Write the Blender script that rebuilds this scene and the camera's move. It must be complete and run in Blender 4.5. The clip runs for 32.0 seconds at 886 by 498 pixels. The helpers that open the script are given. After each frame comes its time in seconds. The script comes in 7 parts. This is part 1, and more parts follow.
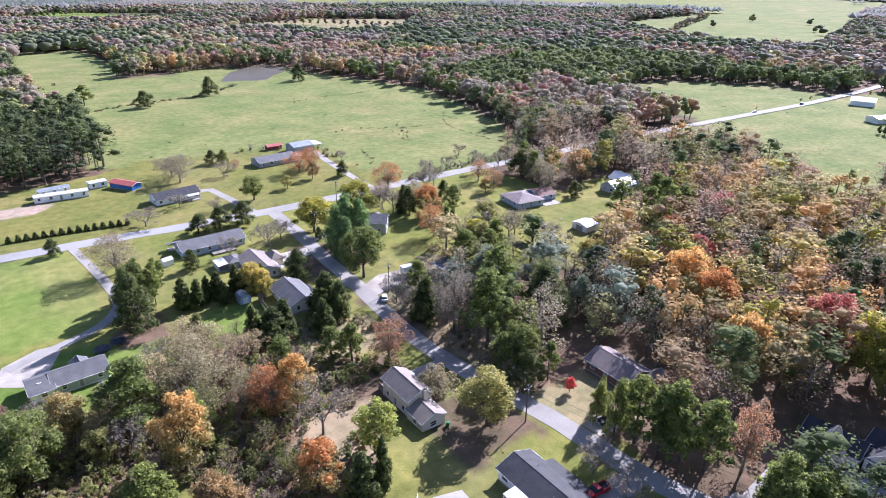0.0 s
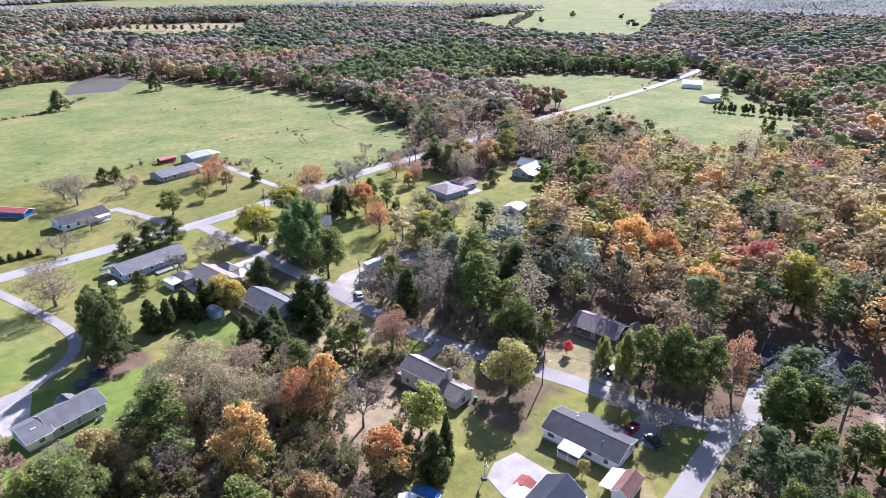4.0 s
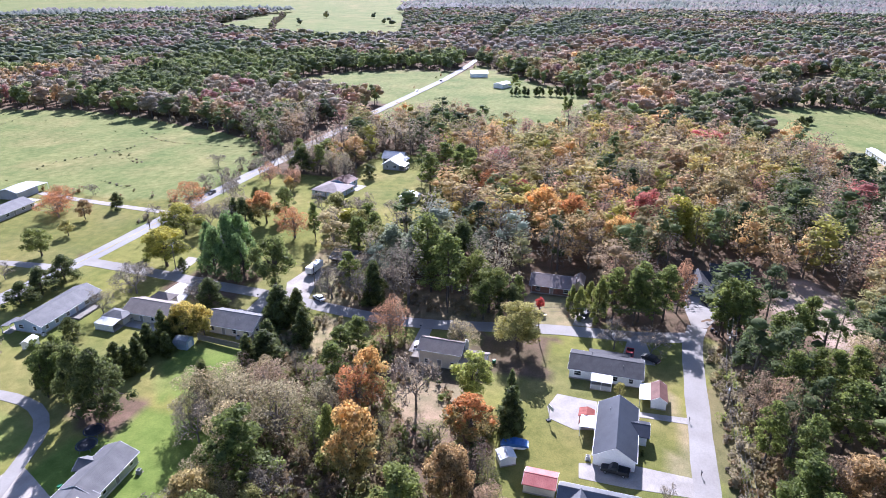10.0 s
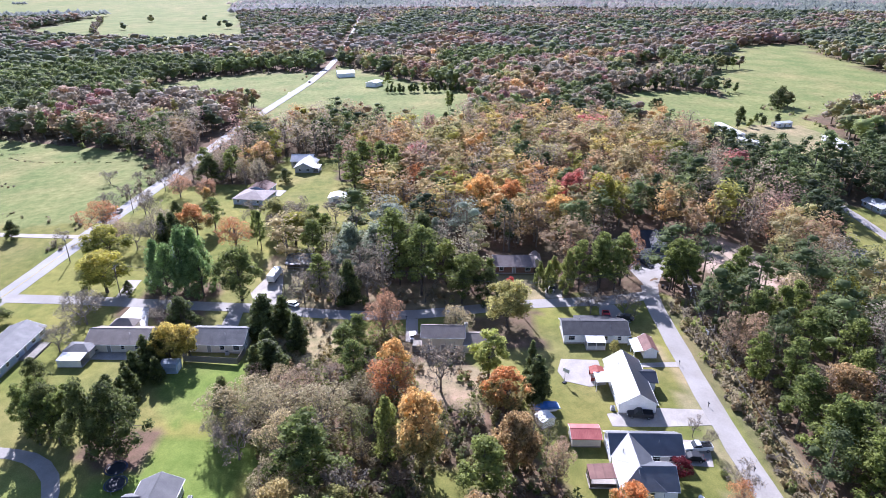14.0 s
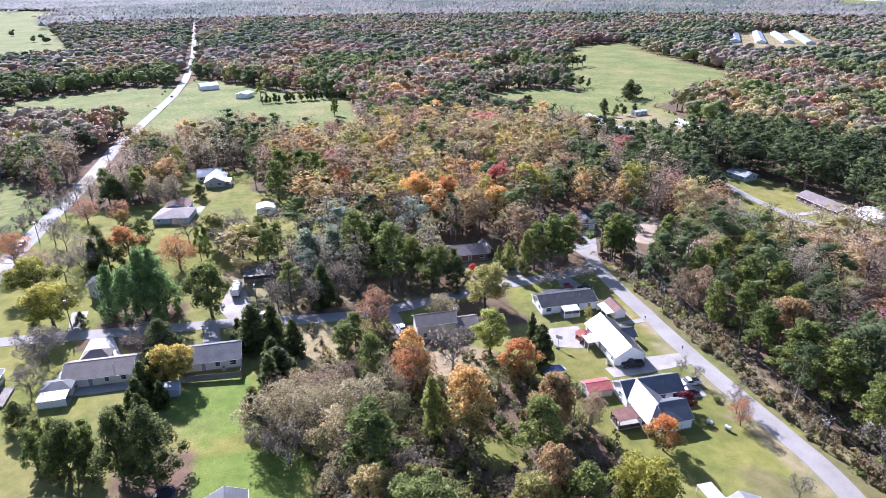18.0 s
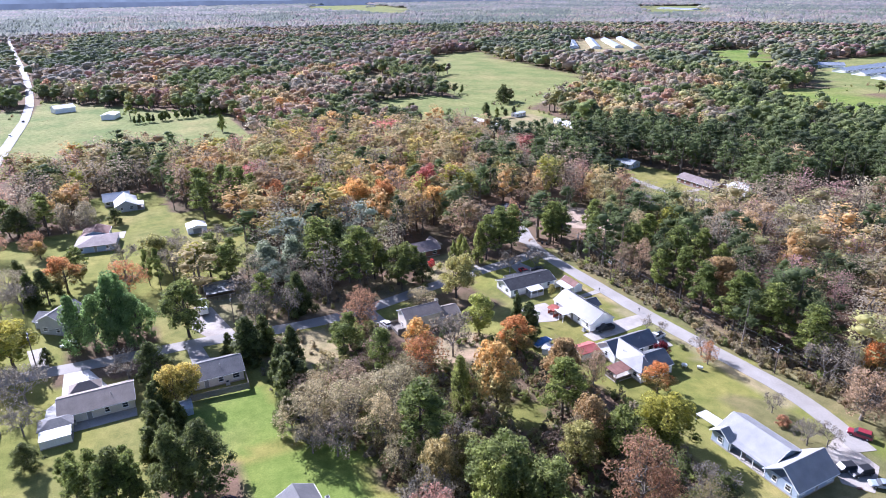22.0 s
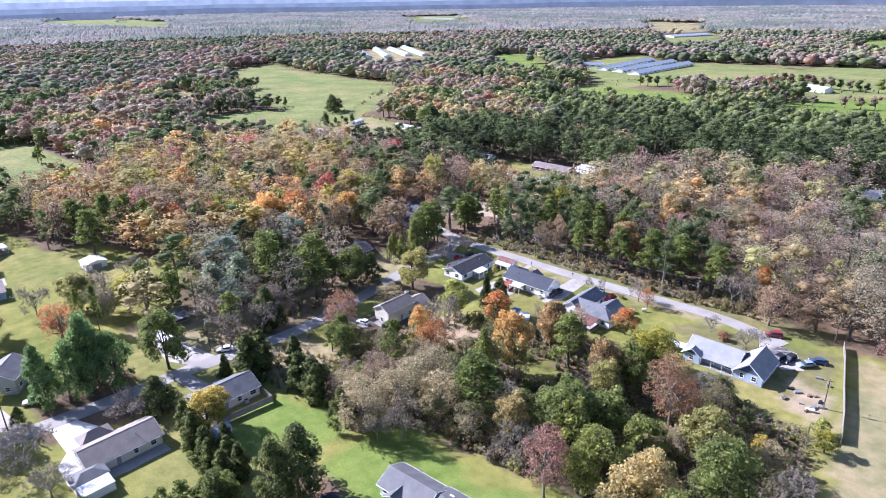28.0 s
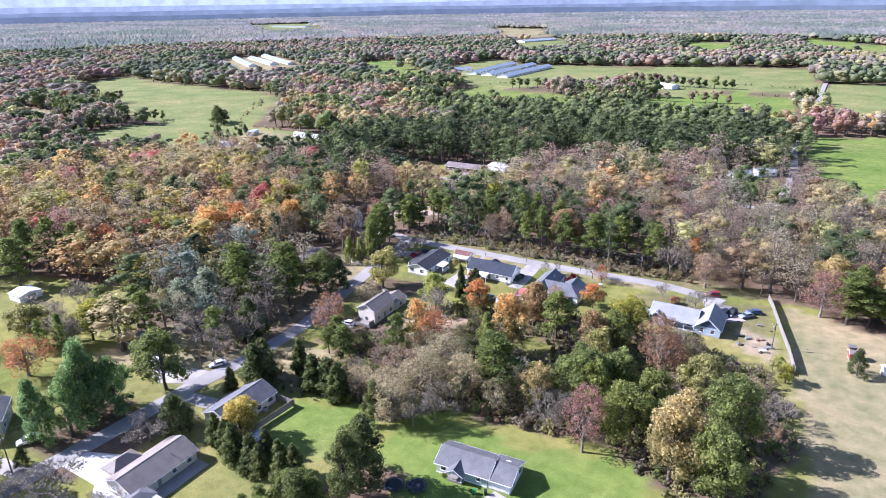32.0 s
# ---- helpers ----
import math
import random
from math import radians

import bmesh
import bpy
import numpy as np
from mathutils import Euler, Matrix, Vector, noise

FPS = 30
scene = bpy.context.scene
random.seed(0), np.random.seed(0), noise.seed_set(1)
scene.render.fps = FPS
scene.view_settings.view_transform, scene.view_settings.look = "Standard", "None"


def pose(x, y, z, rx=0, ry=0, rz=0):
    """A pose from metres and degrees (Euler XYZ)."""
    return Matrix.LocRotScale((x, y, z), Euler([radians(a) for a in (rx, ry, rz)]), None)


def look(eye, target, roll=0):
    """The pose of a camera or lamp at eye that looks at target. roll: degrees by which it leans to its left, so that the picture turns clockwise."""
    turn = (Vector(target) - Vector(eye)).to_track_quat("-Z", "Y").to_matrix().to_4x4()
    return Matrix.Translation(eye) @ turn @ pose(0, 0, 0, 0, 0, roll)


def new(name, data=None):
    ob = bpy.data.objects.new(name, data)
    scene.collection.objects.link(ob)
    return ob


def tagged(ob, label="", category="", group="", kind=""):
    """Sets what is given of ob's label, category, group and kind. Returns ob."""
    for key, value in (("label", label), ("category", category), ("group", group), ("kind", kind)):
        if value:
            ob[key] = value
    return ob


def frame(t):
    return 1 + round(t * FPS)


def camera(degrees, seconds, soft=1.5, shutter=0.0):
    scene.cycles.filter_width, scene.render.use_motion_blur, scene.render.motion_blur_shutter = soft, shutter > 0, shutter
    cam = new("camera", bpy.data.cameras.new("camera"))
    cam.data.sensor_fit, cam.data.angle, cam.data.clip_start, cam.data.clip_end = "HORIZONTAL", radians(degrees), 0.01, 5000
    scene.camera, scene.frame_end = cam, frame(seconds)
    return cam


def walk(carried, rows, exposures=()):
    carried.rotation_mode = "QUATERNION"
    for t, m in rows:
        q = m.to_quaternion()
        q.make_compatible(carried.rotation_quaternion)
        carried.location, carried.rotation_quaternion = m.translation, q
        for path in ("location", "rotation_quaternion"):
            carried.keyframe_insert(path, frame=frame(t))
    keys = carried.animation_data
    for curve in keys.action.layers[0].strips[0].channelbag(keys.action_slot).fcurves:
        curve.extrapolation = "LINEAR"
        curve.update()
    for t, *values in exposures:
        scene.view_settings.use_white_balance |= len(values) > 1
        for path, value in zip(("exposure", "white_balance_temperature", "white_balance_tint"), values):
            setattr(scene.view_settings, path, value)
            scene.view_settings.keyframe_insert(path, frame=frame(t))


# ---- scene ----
cam = camera(69.5, 32.0, soft=0.9)
METRES, EYE, TILT, LEAN, TURN = 293.1, 90.0, 0.0, 0.0, -36.1
ROWS = [
    (0.0, 0.0, 0.0, 0.0, 0.2, -23.78, -0.45),
    (0.5, -0.0159, -0.0032, -0.0002, -1.72, -23.75, -0.41),
    (1.0, -0.0317, -0.0055, -0.0004, -3.62, -23.74, -0.39),
    (1.5, -0.0474, -0.0076, -0.0006, -5.48, -23.73, -0.39),
    (2.0, -0.0628, -0.0089, -0.0008, -7.34, -23.71, -0.31),
    (2.5, -0.0785, -0.0099, -0.0008, -9.2, -23.69, -0.28),
    (3.0, -0.0942, -0.0109, -0.0012, -11.04, -23.66, -0.26),
    (3.5, -0.1098, -0.0115, -0.0012, -12.86, -23.63, -0.26),
    (5.5, -0.1734, -0.0069, -0.0012, -20.38, -23.54, -0.11),
    (6.0, -0.1892, -0.0045, -0.0011, -22.25, -23.52, -0.09),
    (6.5, -0.2051, -0.0012, -0.0011, -24.11, -23.51, -0.11),
    (7.0, -0.2208, 0.0027, -0.0012, -26.01, -23.48, -0.06),
    (7.5, -0.2361, 0.0069, -0.0012, -27.87, -23.48, -0.01),
    (8.0, -0.2514, 0.0117, -0.0012, -29.71, -23.48, -0.0),
    (8.5, -0.2666, 0.0171, -0.0015, -31.62, -23.47, 0.02),
    (9.0, -0.2813, 0.0229, -0.0014, -33.5, -23.49, 0.08),
    (9.5, -0.296, 0.0293, -0.0015, -35.37, -23.49, 0.08),
    (10.0, -0.3103, 0.0363, -0.0014, -37.25, -23.51, 0.12),
    (10.5, -0.3244, 0.0435, -0.0014, -39.14, -23.51, 0.14),
    (11.0, -0.3385, 0.0513, -0.0015, -40.99, -23.51, 0.11),
    (11.5, -0.3515, 0.0597, -0.0015, -42.86, -23.53, 0.18),
    (12.0, -0.3647, 0.0686, -0.0017, -44.76, -23.53, 0.19),
    (12.5, -0.3774, 0.0777, -0.0019, -46.6, -23.55, 0.25),
    (13.0, -0.3899, 0.0874, -0.002, -48.44, -23.56, 0.26),
    (13.5, -0.402, 0.0974, -0.0018, -50.28, -23.57, 0.28),
    (14.0, -0.4139, 0.1074, -0.0018, -52.13, -23.58, 0.33),
    (14.5, -0.4255, 0.1173, -0.0017, -53.97, -23.57, 0.38),
    (16.5, -0.4712, 0.1597, -0.0025, -61.34, -23.32, 0.46),
    (17.0, -0.4821, 0.1708, -0.0023, -63.17, -23.25, 0.52),
    (17.5, -0.4929, 0.1822, -0.0022, -64.98, -23.16, 0.56),
    (18.0, -0.5038, 0.1935, -0.0022, -66.75, -23.08, 0.57),
    (18.5, -0.5135, 0.2041, -0.0021, -68.4, -22.97, 0.59),
    (19.0, -0.5237, 0.2157, -0.002, -70.16, -22.85, 0.61),
    (19.5, -0.5336, 0.2277, -0.0019, -71.92, -22.74, 0.6),
    (20.0, -0.5429, 0.2396, -0.0017, -73.68, -22.66, 0.66),
    (20.5, -0.552, 0.2525, -0.0015, -75.45, -22.55, 0.65),
    (21.0, -0.5604, 0.2655, -0.0014, -77.21, -22.44, 0.68),
    (21.5, -0.5684, 0.2786, -0.0009, -78.95, -22.35, 0.72),
    (22.0, -0.5759, 0.2921, -0.0006, -80.67, -22.27, 0.75),
    (22.5, -0.5832, 0.3058, -0.0004, -82.37, -22.16, 0.73),
    (23.0, -0.59, 0.3196, -0.0001, -84.04, -22.08, 0.78),
    (23.5, -0.5964, 0.3339, 0.0001, -85.74, -21.99, 0.79),
    (24.0, -0.602, 0.3482, 0.0007, -87.41, -21.93, 0.8),
    (24.5, -0.6072, 0.3627, 0.0011, -89.11, -21.86, 0.81),
    (25.0, -0.6118, 0.3774, 0.0017, -90.78, -21.83, 0.81),
    (25.5, -0.6155, 0.3923, 0.0019, -92.46, -21.78, 0.8),
    (27.5, -0.6246, 0.4531, 0.003, -99.18, -21.67, 0.87),
    (28.0, -0.6261, 0.4682, 0.0035, -100.83, -21.66, 0.89),
    (28.5, -0.6273, 0.4835, 0.0038, -102.5, -21.62, 0.92),
    (29.0, -0.6282, 0.4989, 0.0043, -104.14, -21.55, 0.95),
    (29.5, -0.6293, 0.5142, 0.0046, -105.77, -21.49, 0.98),
    (30.0, -0.6303, 0.5296, 0.0047, -107.41, -21.44, 0.97),
    (30.5, -0.6303, 0.5449, 0.005, -109.0, -21.38, 0.95),
    (31.0, -0.6291, 0.5603, 0.0055, -110.58, -21.33, 0.93),
    (31.5, -0.627, 0.5758, 0.0058, -112.25, -21.3, 0.93),
    (32.0, -0.6243, 0.5911, 0.006, -113.92, -21.27, 0.91),
]
walk(cam, [(t, pose(0, 0, EYE, TILT, LEAN, TURN) @ pose(METRES * x, METRES * y, METRES * z, 90 + pitch, roll, yaw)) for t, x, y, z, yaw, pitch, roll in ROWS],
     exposures=[(0.0, 1.37, 5480, 27), (32.0, 1.46, 5360, 27)])

# ---- world and sun ----
SUN_ELEV, SUN_AZ = radians(33.0), radians(17.0)
SUN_DIR = Vector((math.cos(SUN_AZ) * math.cos(SUN_ELEV), math.sin(SUN_AZ) * math.cos(SUN_ELEV), math.sin(SUN_ELEV)))
world = bpy.data.worlds.new("sky")
scene.world = world
world.use_nodes = True
wn = world.node_tree.nodes
sky = wn.new("ShaderNodeTexSky")
sky.sky_type = "NISHITA"
sky.sun_disc = False
sky.sun_elevation = SUN_ELEV
sky.sun_rotation = radians(90.0) - SUN_AZ
sky.air_density, sky.dust_density = 1.0, 0.8
wn["Background"].inputs["Strength"].default_value = 0.07
world.node_tree.links.new(sky.outputs["Color"], wn["Background"].inputs["Color"])
sun_data = bpy.data.lights.new("sun", "SUN")
sun_data.energy, sun_data.angle, sun_data.color = 5.0, radians(0.55), (1.0, 0.96, 0.9)
sun = new("sun", sun_data)
sun.matrix_world = look(SUN_DIR * 500, (0, 0, 0))

# ---- materials ----


def nodes_of(name):
    m = bpy.data.materials.new(name)
    m.use_nodes = True
    nt = m.node_tree
    return m, nt, nt.nodes["Principled BSDF"]


def ramp(nt, fac, stops):
    r = nt.nodes.new("ShaderNodeValToRGB")
    while len(r.color_ramp.elements) < len(stops):
        r.color_ramp.elements.new(0.5)
    for e, (p, c) in zip(r.color_ramp.elements, stops):
        e.position, e.color = p, (*c, 1)
    nt.links.new(fac, r.inputs["Fac"])
    return r.outputs["Color"]


def noise_tex(nt, vec, scale, detail=4.0, rough=0.55):
    n = nt.nodes.new("ShaderNodeTexNoise")
    n.inputs["Scale"].default_value, n.inputs["Detail"].default_value, n.inputs["Roughness"].default_value = scale, detail, rough
    nt.links.new(vec, n.inputs["Vector"])
    return n.outputs["Fac"]


def coords(nt, which="Object"):
    return nt.nodes.new("ShaderNodeTexCoord").outputs[which]


def mix(nt, kind, fac, a, b):
    n = nt.nodes.new("ShaderNodeMix")
    n.data_type, n.blend_type = "RGBA", kind
    for value, slot in ((fac, 0), (a, 6), (b, 7)):
        if isinstance(value, bpy.types.NodeSocket):
            nt.links.new(value, n.inputs[slot])
        else:
            n.inputs[slot].default_value = value if slot == 0 else (*value, 1)
    return n.outputs[2]


def bump(nt, bsdf, height, strength, distance):
    b = nt.nodes.new("ShaderNodeBump")
    b.inputs["Strength"].default_value, b.inputs["Distance"].default_value = strength, distance
    nt.links.new(height, b.inputs["Height"])
    nt.links.new(b.outputs["Normal"], bsdf.inputs["Normal"])


def world_pos(nt):
    return nt.nodes.new("ShaderNodeNewGeometry").outputs["Position"]


def surface(name, c1, c2, scale=0.6, rough=0.8, metal=0.0, fine=9.0, fine_amount=0.35, relief=0.3, spec=0.3, stripes=None):
    """Two tones in large stains, a finer grain over them, and relief; stripes=(axis, per metre, depth) adds courses or seams."""
    m, nt, b = nodes_of(name)
    p = coords(nt)
    big = noise_tex(nt, p, scale, 5)
    small = noise_tex(nt, p, fine, 3)
    col = ramp(nt, big, [(0.32, c1), (0.68, c2)])
    grain = ramp(nt, small, [(0.3, (1 - fine_amount,) * 3), (0.7, (1.0, 1.0, 1.0))])
    col = mix(nt, "MULTIPLY", 1.0, col, grain)
    height = small
    if stripes:
        axis, per, depth = stripes
        w = nt.nodes.new("ShaderNodeTexWave")
        w.wave_type, w.bands_direction, w.wave_profile = "BANDS", axis, "SAW"
        w.inputs["Scale"].default_value = per * 0.314
        w.inputs["Distortion"].default_value = 0.0
        nt.links.new(p, w.inputs["Vector"])
        col = mix(nt, "MULTIPLY", 1.0, col, ramp(nt, w.outputs["Fac"], [(0.0, (1 - depth,) * 3), (0.25, (1.0, 1.0, 1.0))]))
        height = w.outputs["Fac"]
    nt.links.new(col, b.inputs["Base Color"])
    b.inputs["Roughness"].default_value, b.inputs["Metallic"].default_value = rough, metal
    b.inputs["Specular IOR Level"].default_value = spec
    bump(nt, b, height, relief, 0.03)
    return m


def leafy(name, c1, c2, through_light=0.58, turning=False):
    """Leaves: two tones by clump, each leaf a little lighter or darker, some light through the blade."""
    m, nt, b = nodes_of(name)
    info = nt.nodes.new("ShaderNodeObjectInfo").outputs["Random"]
    p = coords(nt)
    clump = noise_tex(nt, p, 0.55, 3)
    if turning:
        # the top of the crown has turned, the lower leaves are still olive
        up = nt.nodes.new("ShaderNodeSeparateXYZ")
        nt.links.new(p, up.inputs[0])
        mm = nt.nodes.new("ShaderNodeMath")
        mm.operation = "MULTIPLY_ADD"
        nt.links.new(up.outputs["Z"], mm.inputs[0])
        mm.inputs[1].default_value = 0.05
        nt.links.new(clump, mm.inputs[2])
        col = ramp(nt, mm.outputs[0], [(0.84, c2), (1.1, c1)])
    else:
        col = ramp(nt, clump, [(0.36, c2), (0.64, c1)])
    island = nt.nodes.new("ShaderNodeNewGeometry").outputs["Random Per Island"]
    col = mix(nt, "MULTIPLY", 1.0, col, ramp(nt, island, [(0.0, (0.62, 0.62, 0.6)), (1.0, (1.65, 1.62, 1.52))]))
    col = mix(nt, "MULTIPLY", 1.0, col, ramp(nt, info, [(0.0, (0.82, 0.86, 0.85)), (1.0, (1.15, 1.12, 1.05))]))
    nt.links.new(col, b.inputs["Base Color"])
    b.inputs["Roughness"].default_value, b.inputs["Specular IOR Level"].default_value = 0.65, 0.2
    t = nt.nodes.new("ShaderNodeBsdfTranslucent")
    nt.links.new(col, t.inputs["Color"])
    s = nt.nodes.new("ShaderNodeMixShader")
    s.inputs[0].default_value = through_light
    nt.links.new(b.outputs[0], s.inputs[1])
    nt.links.new(t.outputs[0], s.inputs[2])
    nt.links.new(s.outputs[0], nt.nodes["Material Output"].inputs["Surface"])
    return m


def tinted(name, grain_scale, through_light=0.2, vary=0.3, haze_sheen=0.0):
    """Foliage of the woods, its species' colour kept with each tree, far ones greyed as haze."""
    m, nt, b = nodes_of(name)
    a = nt.nodes.new("ShaderNodeAttribute")
    a.attribute_name = "tint"
    p = world_pos(nt)
    col = mix(nt, "MULTIPLY", 1.0, a.outputs["Color"], ramp(nt, noise_tex(nt, p, grain_scale, 4), [(0.3, (0.68, 0.68, 0.68)), (0.72, (1.25, 1.25, 1.25))]))
    island = nt.nodes.new("ShaderNodeNewGeometry").outputs["Random Per Island"]
    col = mix(nt, "MULTIPLY", 1.0, col, ramp(nt, island, [(0.0, (1 - vary,) * 3), (1.0, (1 + vary,) * 3)]))
    nt.links.new(col, b.inputs["Base Color"])
    b.inputs["Roughness"].default_value, b.inputs["Specular IOR Level"].default_value = 0.8, 0.12
    # blue-tinted sheen standing in for haze, stronger on the farther woods
    b.inputs["Sheen Weight"].default_value, b.inputs["Sheen Roughness"].default_value = haze_sheen, 0.6
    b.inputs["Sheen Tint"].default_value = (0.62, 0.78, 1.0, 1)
    t = nt.nodes.new("ShaderNodeBsdfTranslucent")
    nt.links.new(col, t.inputs["Color"])
    s = nt.nodes.new("ShaderNodeMixShader")
    s.inputs[0].default_value = through_light
    nt.links.new(b.outputs[0], s.inputs[1])
    nt.links.new(t.outputs[0], s.inputs[2])
    nt.links.new(s.outputs[0], nt.nodes["Material Output"].inputs["Surface"])
    return m


def ground_material():
    m, nt, b = nodes_of("ground_cover")
    a = nt.nodes.new("ShaderNodeAttribute")
    a.attribute_name = "cover"
    p = world_pos(nt)
    col = a.outputs["Color"]
    col = mix(nt, "MULTIPLY", 1.0, col, ramp(nt, noise_tex(nt, p, 0.035, 5), [(0.3, (0.72, 0.82, 0.72)), (0.7, (1.28, 1.13, 1.18))]))
    col = mix(nt, "MULTIPLY", 1.0, col, ramp(nt, noise_tex(nt, p, 0.3, 5, 0.6), [(0.28, (0.7, 0.74, 0.68)), (0.7, (1.24, 1.16, 1.22))]))
    col = mix(nt, "MULTIPLY", 1.0, col, ramp(nt, noise_tex(nt, p, 3.5, 3), [(0.3, (0.78, 0.8, 0.77)), (0.7, (1.17, 1.16, 1.16))]))
    nt.links.new(col, b.inputs["Base Color"])
    b.inputs["Roughness"].default_value, b.inputs["Specular IOR Level"].default_value = 0.95, 0.05
    bump(nt, b, noise_tex(nt, p, 2.2, 4), 0.4, 0.14)
    return m


